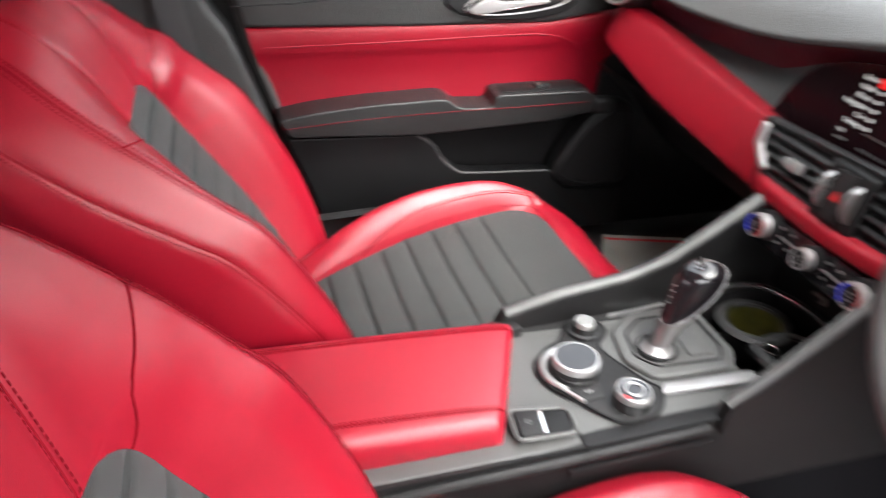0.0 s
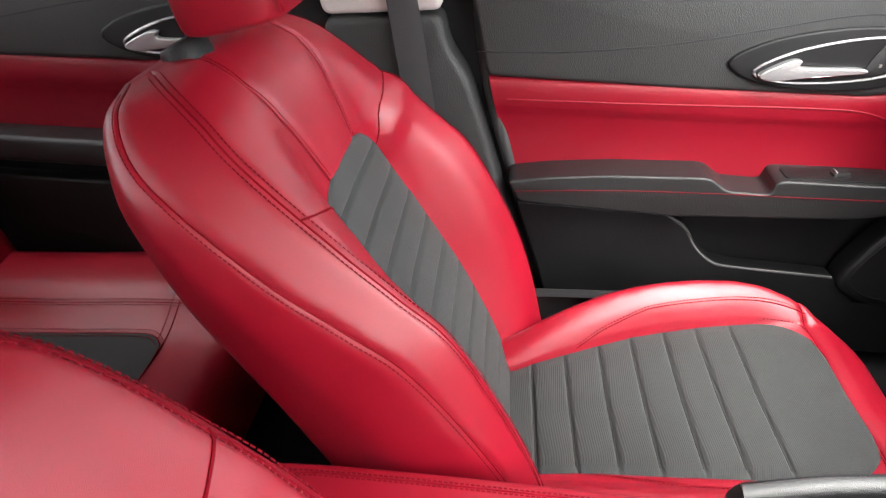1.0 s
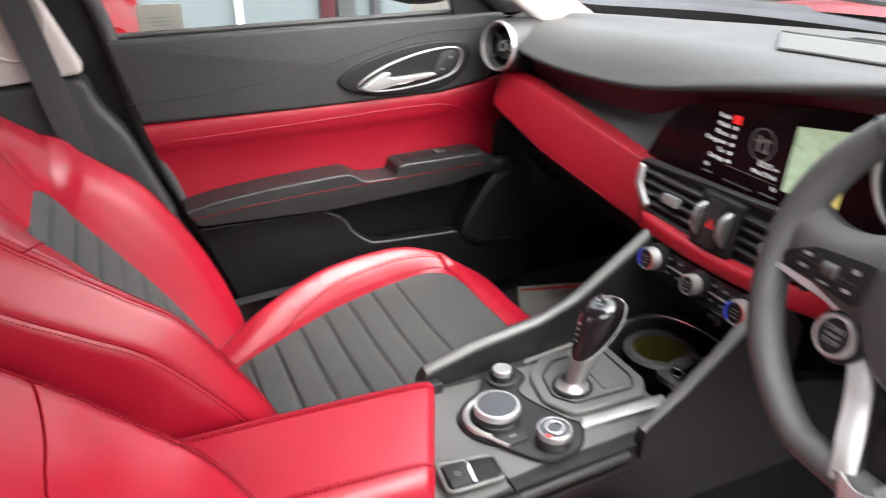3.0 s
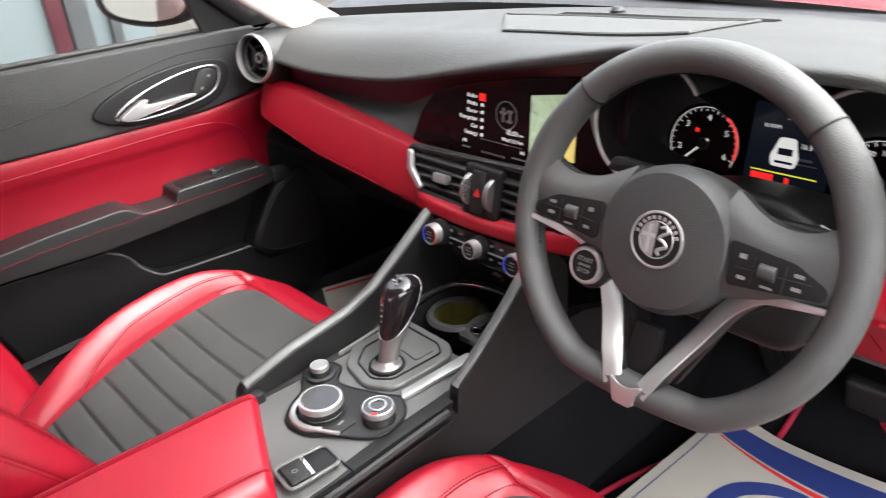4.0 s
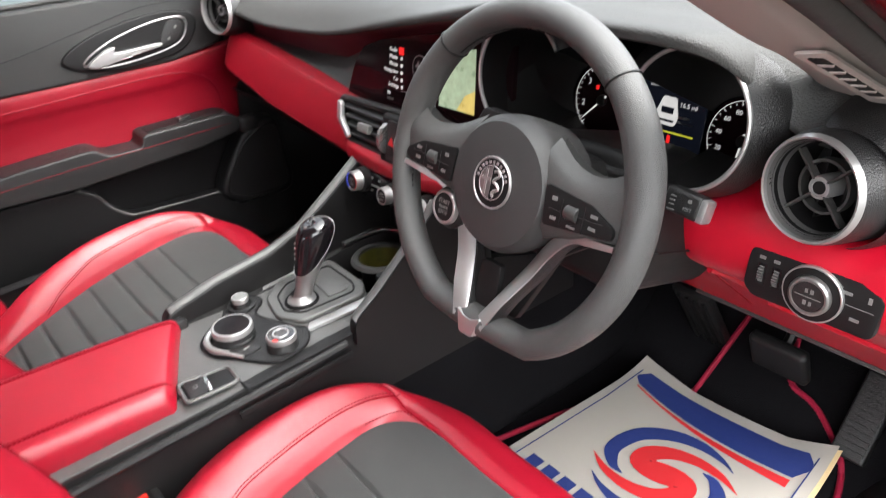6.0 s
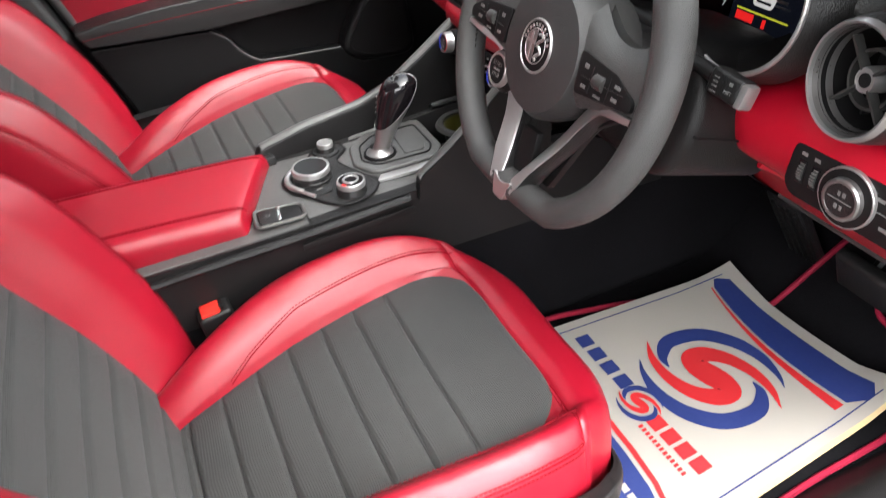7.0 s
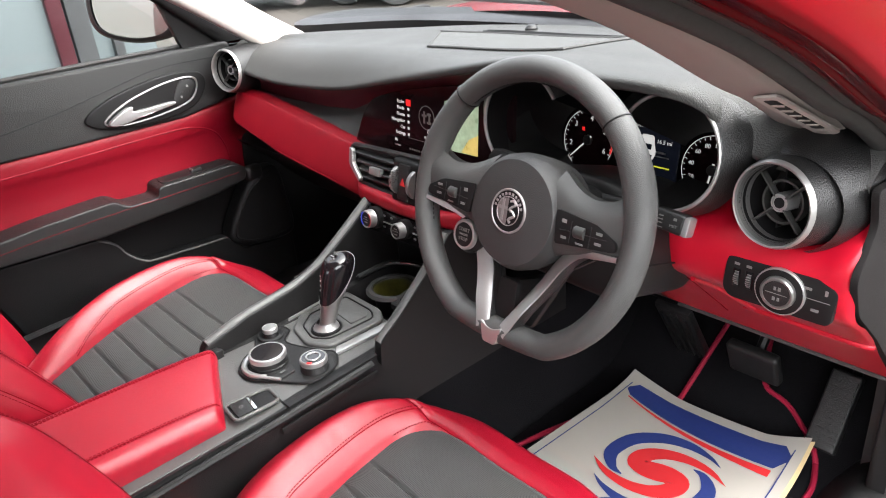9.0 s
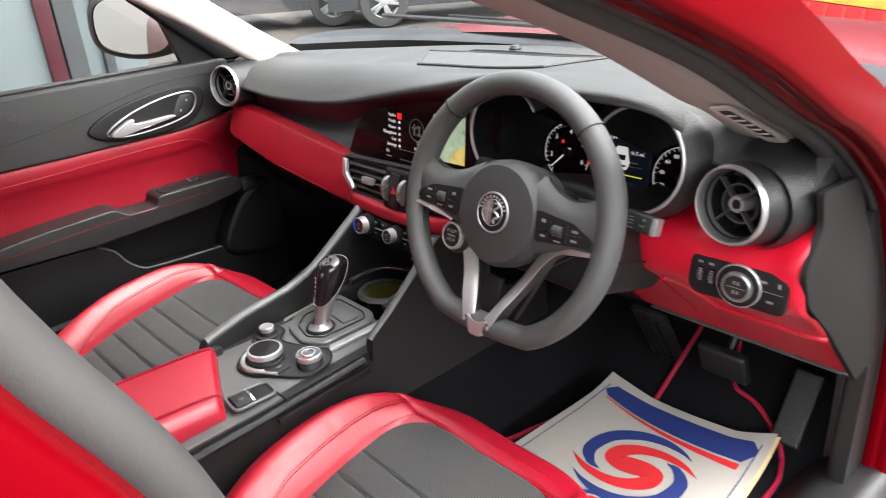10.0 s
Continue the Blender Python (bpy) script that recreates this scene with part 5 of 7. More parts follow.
for i, z in enumerate((0.873, 0.860, 0.847, 0.834)):
    for x0, x1 in ((-0.136 + 0.006 * i, -0.016), (0.050, 0.16)):
        part("slat", box_bm(x1 - x0, 0.020, 0.0035, VM @ pose((x0 + x1) / 2, z, 0.004, -65, 0, 0), 0.001), BLACK, vent)
for x0 in (-0.068, 0.105):
    part("slider", box_bm(0.030, 0.014, 0.012, VM @ pose(x0, 0.848, 0.014), 0.003), GREY, vent, "grey vent slider")
part("silver_end", slab_bm(rounded([(-0.144, 0.879), (-0.133, 0.876), (-0.131, 0.852), (-0.106, 0.828), (-0.112, 0.821), (-0.143, 0.848)], 0.004), 0.007, VM @ pose(0, 0, 0.013), 0.003, 3), SILVER, vent, "satin silver end piece")
hz = part("hazard_block", box_bm(0.070, 0.074, 0.020, VM @ pose(0.017, 0.848, 0.010), 0.008, 3), DARK, vent, "black hazard switch block")
part("hazard_button", box_bm(0.026, 0.060, 0.006, VM @ pose(0.017, 0.848, 0.0215), 0.003), BLACK, hz)
part("hazard_mark", slab_bm([(0.010, 0.842), (0.024, 0.842), (0.017, 0.855)], 0.0006, VM @ pose(0, 0, 0.0247)), INK_RED, hz, "red warning triangle")
for dx in (-0.022, 0.022):
    part("thumb_wheel", cyl_bm(0.026, 0.026, 0.009, VM @ pose(0.017 + dx, 0.848, 0.008, 0, 90, 0), 32, 0.002), GUNMETAL, hz, "silver ribbed thumb wheel")

# climate controls
hv = thing("climate_panel", "black climate control panel with three lit knobs", "control panel")
HM = plane_xz(0.118, 8, 0.775)
part("panel", slab_bm(rounded([(-0.098, 0.790), (0.13, 0.794), (0.128, 0.750), (-0.092, 0.746)], 0.010), 0.008, HM, 0.003), GLOSS, hv)
part("silver_line", box_bm(0.205, 0.0018, 0.002, HM @ pose(0.017, 0.771, 0.009)), SILVER, hv)
bars("marks", [(x, 0.782, 0.006, 0.003) for x in (-0.035, -0.015, 0.048, 0.066)] + [(x, 0.762, 0.006, 0.003) for x in (-0.035, -0.015, 0.048, 0.066)], HM @ pose(0, 0, 0.008), GREY, hv)
for x, z, r in ((-0.055, 0.775, 0.0158), (0.027, 0.775, 0.0135), (0.108, 0.778, 0.0158)):
    kn = part("knob", lathe_bm([(r * 1.12, 0.0), (r * 1.12, 0.010), (r, 0.013), (r, 0.024), (r * 0.96, 0.027), (r * 0.82, 0.0275), (r * 0.80, 0.0255), (0, 0.0255)], HM @ pose(x, z, 0.006)), SILVER, hv, "silver climate knob")
    part("knob_skirt", lathe_bm([(r * 1.25, 0.0), (r * 1.22, 0.012), (r * 1.0, 0.014)], HM @ pose(x, z, 0.006)), DARK, kn)
    part("knob_face", cyl_bm(r * 0.79, r * 0.79, 0.002, HM @ pose(x, z, 0.0315)), DARK, kn)
    bars("knob_mark", [(x, z + 0.004, 0.008, 0.0015), (x, z - 0.005, 0.009, 0.0015), (x - 0.001, z, 0.014, 0.0006)], HM @ pose(0, 0, 0.0327), GREY, kn)
    if r > 0.015:
        for m_, a0 in ((BLUE_LED, 125), (RED_LED, -55)):
            arc = [HM @ Vector((x + r * 0.86 * math.cos(radians(a0 + i * 11)), z + r * 0.86 * math.sin(radians(a0 + i * 11)), 0.0330)) for i in range(11)]
            part("colour_arc", tube_bm(arc, 0.0009, 6), m_, kn)
# stack below the climate panel
st = [[(x, y, z) for x in np.linspace(-0.105, 0.13, 5)] for y, z in ((0.125, 0.755), (0.145, 0.735), (0.165, 0.70), (0.172, 0.665), (0.170, 0.62))]
grid("stack_face", surf(st, 3, 3), DARK, dash)
part("socket", box_bm(0.020, 0.006, 0.011, pose(0.009, 0.160, 0.700, 15, 0, 0), 0.002), GREY, dash, "usb socket")
part("socket_hole", box_bm(0.013, 0.003, 0.005, pose(0.009, 0.1565, 0.700, 15, 0, 0)), DARK, dash)


def round_vent(label, at, turn):
    """Round end vent: a ring on a barrel, cross spokes, inner ring and hub."""
    v = thing("round_vent", label, "air vent", group="end vents")
    m = Matrix.Translation(at) @ Matrix.Rotation(radians(turn), 4, "Z") @ Matrix.Rotation(radians(90 - 6), 4, "X") @ Matrix.Scale(0.90, 4)
    part("barrel", lathe_bm([(0.0440, 0.008), (0.0515, 0.010), (0.054, 0.0), (0.0575, -0.04), (0.060, -0.08), (0.048, -0.12)], m), BLACK, v, "black vent barrel")
    part("ring", lathe_bm([(0.0463, 0.0120), (0.0470, 0.0165), (0.0490, 0.0172), (0.0514, 0.012), (0.0518, 0.004)], m), SILVER, v, "satin silver ring")
    part("bevel", lathe_bm([(0.0425, -0.006), (0.0436, 0.004), (0.0456, 0.0135)], m), GUNMETAL, v, "dark satin bevel inside the ring")
    part("bore", lathe_bm([(0.0, -0.05), (0.042, -0.05), (0.0434, 0.006)], m), DARK, v)
    for i in range(4):
        part("spoke", box_bm(0.032, 0.0026, 0.010, m @ pose(0, 0, -0.004, 0, 0, 45 + 90 * i) @ pose(0.025, 0, 0), 0.001), STRIP, v)
    part("inner_ring", lathe_bm([(0.0235, -0.018), (0.0235, -0.006), (0.0262, -0.006), (0.0262, -0.018), (0.0235, -0.018)], m), STRIP, v)
    part("vane", box_bm(0.0022, 0.076, 0.016, m @ pose(0.012, 0, -0.030)), DARK, v)
    part("vane", box_bm(0.0022, 0.076, 0.016, m @ pose(-0.012, 0, -0.030)), DARK, v)
    hub = part("hub", lathe_bm([(0.011, -0.03), (0.0115, -0.003), (0.0105, 0.0005), (0.0085, 0.0008), (0.008, -0.0005), (0, -0.0005)], m), SILVER, v, "bright metal hub")
    part("hub_dot", cyl_bm(0.0062, 0.0062, 0.0015, m @ pose(0, 0, -0.0002)), DARK, hub)
    return v


rv = round_vent("round black air vent with silver ring beside the driver's door", (0.6215, 0.139, 0.961), -10)
sec = [[(0.628 + k * r * math.cos(a), y, 0.958 + r * math.sin(a)) for a in np.linspace(-1.2, 1.9, 17)] for y, r, k in ((0.150, 0.052, 1.0), (0.165, 0.059, 1.0), (0.195, 0.065, 1.0), (0.24, 0.068, 0.9), (0.30, 0.060, 0.8))]
grid("shoulder", surf(sec, 4, 2), BLACK, rv, "black vent shoulder")
round_vent("round black air vent with silver ring beside the passenger door", (-0.605, 0.152, 0.965), 14)

# instrument binnacle
clu = thing("instrument_cluster", "twin-dial instrument cluster, lit, in deep round cowls", "instrument cluster")
fl = [[(x, y, z) for x in np.linspace(0.15, 0.575, 5)] for y, z in ((0.165, 0.898), (0.20, 0.880), (0.28, 0.850), (0.358, 0.835), (0.362, 0.90), (0.362, 1.03))]
grid("well_floor", surf(fl, 3, 3), DARK, clu)
for cx, gx, gz, nm in ((0.265, 0.226, 0.904, "tachometer"), (0.487, 0.440, 0.898, "speedometer")):
    R = 0.066
    zc = 0.988
    aa = np.linspace(radians(35), radians(275), 40) if gx < 0.4 else np.linspace(radians(-112), radians(152), 44)
    rim = [(cx + R * math.cos(a), 0.140 + 0.16 * R * math.sin(a), zc + R * math.sin(a)) for a in aa]
    deep = [(gx + 0.053 * math.cos(a), 0.342, gz + 0.053 * math.sin(a)) for a in aa]
    outer = [(cx + (R + 0.022) * math.cos(a), 0.158 + 0.10 * R * math.sin(a), zc + (R + 0.013) * math.sin(a)) for a in aa]
    outer2 = [(cx + (R + 0.010) * math.cos(a), 0.240, zc + (R + 0.002) * math.sin(a)) for a in aa]
    cow = grid("cowl", np.array([outer2, outer, rim]), BLACK, clu, "black gauge cowl")
    grid("well", np.array([rim, deep]), DARK, cow)
    part("cowl_rim", tube_bm(rim, 0.0025, 8), SILVER, cow, "silver gauge rim")
    GM = plane_xz(0.338, 10, gz) @ pose(gx, gz, 0) @ Matrix.Scale(0.95, 4)
    dial = part(nm, cyl_bm(0.054, 0.054, 0.003, GM), SCREEN, clu, "black dial with white figures")
    part("dial_ring", tube_bm([GM @ Vector((0.050 * math.cos(a), 0.050 * math.sin(a), 0.002)) for a in np.linspace(radians(-60 if gx > 0.4 else -30), radians(235), 48)], 0.0005, 5), GLOW_W, dial)
    nums = ((("2", 195), ("3", 140), ("4", 85), ("5", 30), ("6", -22)) if gx < 0.4 else (("10", 232), ("20", 205), ("40", 172), ("60", 140), ("80", 112), ("100", 84), ("120", 52), ("140", 24), ("160", -4)))
    for s_, a in nums:
        words("figure", s_, 0.0125 if gx < 0.4 else 0.009, GM @ pose(0.036 * math.cos(radians(a)), 0.036 * math.sin(radians(a)), 0.002), GLOW_W, dial)
    for k in range(25):
        a = radians(230 - k * 10.5)
        part("tick", box_bm(0.005 if k % 3 == 0 else 0.003, 0.0008, 0.0006, GM @ pose(0.0465 * math.cos(a), 0.0465 * math.sin(a), 0.002, 0, 0, math.degrees(a))), GLOW_W, dial)
    na = 225 if gx < 0.4 else 262
    part("needle", slab_bm([(-0.010, -0.0016), (0.044, -0.0006), (0.044, 0.0006), (-0.010, 0.0016)], 0.0015, GM @ pose(0, 0, 0.004, 0, 0, na)), GLOW_W, dial, "white needle")
    part("needle_hub", cyl_bm(0.0085, 0.008, 0.006, GM @ pose(0, 0, 0.004), 32, 0.001), BLACK, dial)
    if gx < 0.4:
        part("red_zone", tube_bm([GM @ Vector((0.049 * math.cos(a), 0.049 * math.sin(a), 0.0025)) for a in np.linspace(radians(-18), radians(55), 24)], 0.0016, 5), GLOW_R, dial, "red warning arc")
        part("warning_lamp", box_bm(0.005, 0.006, 0.0006, GM @ pose(-0.012, 0.017, 0.002)), GLOW_R, dial)
MM = plane_xz(0.333, 10, 0.914) @ pose(-0.048, -0.041, 0)
disp = part("display", slab_bm(rounded([(0.338, 0.905), (0.438, 0.905), (0.438, 1.012), (0.338, 1.012)], 0.004), 0.003, MM), MFD, clu, "lit multifunction display")
DM = MM @ pose(0, 0, 0.0033)
words("gear_letter", "P", 0.012, DM @ pose(0.383, 0.999, 0), GLOW_W, disp)
words("clock", "02:03PM", 0.006, DM @ pose(0.364, 0.985, 0), GLOW_W, disp)
part("car_icon", slab_bm(rounded([(0.376, 0.938), (0.404, 0.938), (0.408, 0.950), (0.404, 0.962), (0.402, 0.974), (0.382, 0.974), (0.378, 0.962), (0.373, 0.950)], 0.004), 0.0008, DM @ pose(-0.006, 0, 0)), GLOW_W, disp, "white car symbol")
bars("car_icon_window", [(0.385, 0.957, 0.018, 0.008), (0.385, 0.944, 0.022, 0.003)], DM @ pose(0, 0, 0.0008), MFD, disp)
bars("yellow_line", [(0.387, 0.930, 0.080, 0.0018)], DM, GLOW_Y, disp)
bars("red_field", [(0.362, 0.922, 0.028, 0.010), (0.393, 0.921, 0.005, 0.010)], DM, GLOW_R, disp)
words("range", "16.5 mi", 0.0085, DM @ pose(0.414, 0.9665, 0.001), GLOW_W, disp)
bars("display_line", [(0.408, 0.945, 0.032, 0.0015)], DM, GREY, disp)
bars("display_text", [(0.408, 0.951, 0.020, 0.003)], DM, GREY, disp)

# top speaker grille and light sensor
gr = thing("dash_speaker", "flat dark grille let into the dashboard top", "speaker grille")


def pad_z(x, y):
    """Height of the top pad at a place."""
    return float(np.interp(x, TOP[0, :, 0], [np.interp(y, TOP[:, j, 1], TOP[:, j, 2]) for j in range(TOP.shape[1])]))


def on_grille(u, v):
    a, b, c, e = (np.array(q) for q in ((-0.062, 0.265), (0.230, 0.272), (0.245, 0.418), (-0.200, 0.415)))
    x, y = (a * (1 - u) + b * u) * (1 - v) + (e * (1 - u) + c * u) * v
    return x, y, pad_z(x, y)


mesh_pts = np.array([[on_grille(u / 30, v / 8) for u in range(31)] for v in range(9)])
grid("grille", mesh_pts + np.array((0, 0, 0.0022)), GRILLE, gr, "fine grey mesh")
edge = np.concatenate([mesh_pts[0], mesh_pts[1:, -1], mesh_pts[-1, -2::-1], mesh_pts[-2:0:-1, 0]]) + np.array((0, 0, 0.0022))
part("grille_rim", tube_bm(edge, 0.0024, 6, True), PAD, gr)
for dy in (0.0, 0.012):
    slot = [(x, 0.437 + dy - 0.08 * (x + 0.02) ** 2, pad_z(x, 0.44 + dy) + 0.001) for x in np.linspace(-0.10, 0.26, 19)]
    part("defrost_slot", tube_bm(slot, 0.0024, 6), DARK, gr, "dark defroster slot")
part("sensor", lathe_bm([(0.012, 0), (0.012, 0.004), (0.008, 0.009), (0, 0.010)], pose(-0.02, 0.483, pad_z(-0.02, 0.483))), BLACK, gr, "black light sensor")

# driver's knee panel with the light switch
kn = thing("knee_panel", "glossy red lower dashboard panel under the driver's vent", "dashboard panel")
prof = [(0.215, 0.925), (0.190, 0.916), (0.168, 0.905), (0.155, 0.885), (0.154, 0.862), (0.162, 0.838), (0.178, 0.822), (0.215, 0.796), (0.300, 0.722), (0.375, 0.655), (0.398, 0.634), (0.425, 0.632)]
cols = []
for x in (0.330, 0.40, 0.455, 0.474, 0.490, 0.54, 0.60, 0.655, 0.680, 0.694, 0.700):
    col = []
    for k, (y, z) in enumerate(prof):
        left = max(0.0, (0.492 - x) / 0.03)
        if k < 7 and x < 0.492:
            y, z = y + 0.05 * min(left, 1.2) ** 2, min(z, 0.90 - 0.03 * min(left, 2))
        if x > 0.66 and k < 4:
            z += 0.020 * (x - 0.66) / 0.04
        y += 0.012 * max(0, (x - 0.688) / 0.012) ** 2
        col.append((x, y, z))
    cols.append(col)
kp = np.swapaxes(surf(cols, 4, 5), 0, 1)
grid("panel", kp, RED_GLOSS, kn, "red soft knee panel")
part("crease", tube_bm(kp[38, 20:38] + np.array((0, -0.001, 0.0)), 0.0046, 10), RED_GLOSS, kn)
part("crease", tube_bm(spline([kp[30, 18] + np.array((0, -0.001, 0)), kp[34, 19], kp[38, 21]], 5), 0.0046, 10), RED_GLOSS, kn)
part("panel_seam", tube_bm(kp[10:43, 15] + np.array((0, -0.0004, 0)), 0.0009, 6), SEAM, kn)
part("edge_strip", tube_bm(kp[50, 2:-2] + np.array((0, 0.001, -0.003)), 0.0042, 8), STRIP, kn, "grey lower edge strip")
low = [[(x, y, z) for x in np.linspace(0.14, 0.70, 6)] for y, z in ((0.40, 0.626), (0.44, 0.615), (0.60, 0.62), (0.80, 0.62))]
grid("under_cover", surf(low, 3, 3), DARK, dash, "black cover under the steering column")
lf = [[(x, y, z) for x in np.linspace(0.12, 0.36, 5)] for y, z in ((0.19, 0.83), (0.20, 0.79), (0.28, 0.73), (0.38, 0.645), (0.42, 0.625))]
grid("column_panel", surf(lf, 3, 3), BLACK, dash, "dark panel below the steering column")
part("end_cap", slab_bm(rounded([(0.165, 0.985), (0.27, 0.975), (0.40, 0.80), (0.46, 0.63), (0.40, 0.625), (0.25, 0.775), (0.175, 0.84), (0.150, 0.89), (0.182, 0.94)], 0.012), 0.008, plane_yz(0.6955), 0.003), ENDCAP, dash, "black dashboard end cap")
LM = plane_xz(0.159, 2, 0.855) @ pose(0.012, 0, 0)
sw = part("light_switch", slab_bm(rounded([(0.553, 0.880), (0.660, 0.882), (0.676, 0.872), (0.672, 0.830), (0.560, 0.828), (0.550, 0.838)], 0.008), 0.007, LM, 0.003), DARK, kn, "black light switch panel")
dialm = LM @ pose(0.617, 0.8555, 0.007)
part("dial_base", lathe_bm([(0.0275, 0), (0.0275, 0.0035), (0.0268, 0.0042), (0.0258, 0.0042)], dialm), SILVER, sw, "silver dial bezel")
part("dial_mid", lathe_bm([(0.0265, 0), (0.0265, 0.0035), (0.019, 0.0045)], dialm), DARK, sw)
part("dial", lathe_bm([(0.019, 0.002), (0.0188, 0.009), (0.0170, 0.0105), (0.0150, 0.0105), (0.0145, 0.009), (0, 0.009)], dialm), GUNMETAL, sw, "silver rotary dial")
part("dial_face", cyl_bm(0.0145, 0.0145, 0.001, dialm @ pose(0, 0, 0.0095)), BLACK, sw)
bars("dial_marks", [(0, 0, 0.024, 0.0007), (-0.002, 0.006, 0.0025, 0.004), (0.003, 0.006, 0.003, 0.0042), (-0.002, -0.006, 0.003, 0.0042), (0.003, -0.006, 0.0025, 0.004)], dialm @ pose(0, 0, 0.010), GREY, sw)
for q in ((0.645, 0.868, 0.008, 0.003), (0.664, 0.868, 0.003, 0.006), (0.655, 0.845, 0.008, 0.003), (0.655, 0.857, 0.028, 0.0006), (0.566, 0.872, 0.006, 0.003), (0.580, 0.872, 0.006, 0.003)):
    bars("switch_mark", [q], LM @ pose(0, 0, 0.007), GREY, sw)
words("switch_word", "AUTO", 0.004, LM @ pose(0.636, 0.874, 0.0075, 0, 0, -40), GREY, sw)
for x in (0.567, 0.5815):
    part("wheel_slot", box_bm(0.0085, 0.022, 0.001, LM @ pose(x, 0.855, 0.0072), 0.0004), GLOSS, sw)
    tw = part("thumb_wheel", cyl_bm(0.0105, 0.0105, 0.0048, LM @ pose(x, 0.855, 0.0005, 0, 90, 0), 24, 0.001), STRIP, sw, "ribbed grey thumb wheel")
    for k in range(-3, 4):
        part("wheel_rib", box_bm(0.0050, 0.0006, 0.0008, LM @ pose(x, 0.855 + 0.0026 * k, 0.0108 - 0.00035 * k * k)), GREY, tw)

# ---- steering wheel ----
wheel = thing("steering_wheel", "black leather steering wheel with satin silver lower spokes", "steering wheel")
W = Matrix.Translation((0.373, 0, 0)) @ plane_xz(0.018, 17, 0.93) @ pose(0, 0.93, 0)
R = 0.163


def rim_at(a):
    """Centre line of the rim, flattened at the bottom."""
    x, y = R * math.cos(a), R * math.sin(a)
    if y < -0.146:
        y = -0.146 - (abs(y) - 0.146) * 0.25
    return x, y


angs = np.linspace(0, 2 * math.pi, 97)[:-1]
bm = bmesh.new()
rings = []
for a in angs:
    x, y = rim_at(a)
    dx, dy = math.cos(a), math.sin(a)
    deg = math.degrees(a) % 360
    fat = 1.0 + 0.14 * (math.exp(-((deg - 22) / 14) ** 2) + math.exp(-((deg - 158) / 14) ** 2))
    ring = []
    for k in range(16):
        b = 2 * math.pi * k / 16
        ring.append(bm.verts.new(W @ Vector((x + dx * 0.0155 * fat * math.cos(b), y + dy * 0.0155 * fat * math.cos(b), 0.0175 * math.sin(b)))))
    rings.append(ring)
for i in range(96):
    a, b = rings[i], rings[(i + 1) % 96]
    for k in range(16):
        bm.faces.new((a[k], a[(k + 1) % 16], b[(k + 1) % 16], b[k]))
rim = part("rim", bm, WHEEL, wheel, "black leather wheel rim")
for deg in (47, 133):
    a = radians(deg)
    x, y = rim_at(a)
    c = [W @ Vector((x + math.cos(a) * 0.0160 * math.cos(b), y + math.sin(a) * 0.0160 * math.cos(b), 0.0180 * math.sin(b))) for b in np.linspace(0, 2 * math.pi, 25)[:-1]]
    part("rim_seam", tube_bm(c, 0.0009, 5, True), DARK, rim)
for a0, a1 in ((48, 90), (90, 132), (-20, 20), (160, 200)):
    pth = []
    for a in np.linspace(radians(a0), radians(a1), 40):
        x, y = rim_at(a)
        pth.append(W @ Vector((x - math.cos(a) * 0.0155, y - math.sin(a) * 0.0155, 0.003)))
    stitches("stitching", pth, rim, DARK, 0.006, 0.004, 0.0009)


def patch_bm(pts):
    """A bmesh patch from rows of points."""
    bm = bmesh.new()
    v = [[bm.verts.new(q) for q in row] for row in pts]
    for a, b in zip(v, v[1:]):
        for k in range(len(a) - 1):
            bm.faces.new((a[k], a[k + 1], b[k + 1], b[k]))
    return bm


# hub pad
hub = lathe_bm([(0.062, -0.060), (0.067, -0.035), (0.070, -0.012), (0.069, 0.004), (0.062, 0.0145), (0.045, 0.0175), (0.030, 0.0185), (0, 0.0185)], W @ pose(0, -0.002, 0))
part("hub", hub, HUB, wheel, "black round airbag cover")
badge = part("badge", lathe_bm([(0.0265, 0.017), (0.0265, 0.0195), (0.0258, 0.0208), (0.0246, 0.0208), (0.0240, 0.0195), (0, 0.0195)], W), SILVER, wheel, "round badge with silver rim")
part("badge_ring", lathe_bm([(0.0240, 0.0196), (0.0238, 0.0202), (0.0170, 0.0202), (0.0168, 0.0196)], W), DARK, badge, "dark badge ring")
for a in list(range(18, 175, 15)):
    part("badge_letter", box_bm(0.0030, 0.0034, 0.0008, W @ pose(0.0203 * math.cos(radians(a)), 0.0203 * math.sin(radians(a)), 0.0205, 0, 0, a - 90), 0.0003), SILVER, badge)
part("badge_field", cyl_bm(0.0166, 0.0166, 0.0005, W @ pose(0, 0, 0.0199)), DARK, badge, "dark badge field")
part("badge_rim", tube_bm([W @ Vector((0.0168 * math.cos(a), 0.0168 * math.sin(a), 0.0203)) for a in np.linspace(0, 2 * math.pi, 40)[:-1]], 0.0006, 6, True), SILVER, badge)
half = [(0.0158 * math.cos(a), 0.0158 * math.sin(a)) for a in np.linspace(radians(92), radians(268), 20)]
part("badge_half", slab_bm(half, 0.0006, W @ pose(0, 0, 0.0200)), GUNMETAL, badge)
part("badge_cross", box_bm(0.0034, 0.026, 0.0012, W @ pose(-0.0075, 0, 0.0205)), SILVER, badge)
part("badge_cross", box_bm(0.0135, 0.0034, 0.0012, W @ pose(-0.0078, 0.003, 0.0205)), SILVER, badge)
curl = spline([(0.003, 0.012), (0.008, 0.013), (0.0105, 0.009), (0.006, 0.006), (0.003, 0.002), (0.008, 0.0), (0.011, -0.004), (0.006, -0.007), (0.003, -0.010), (0.006, -0.013)], 5)
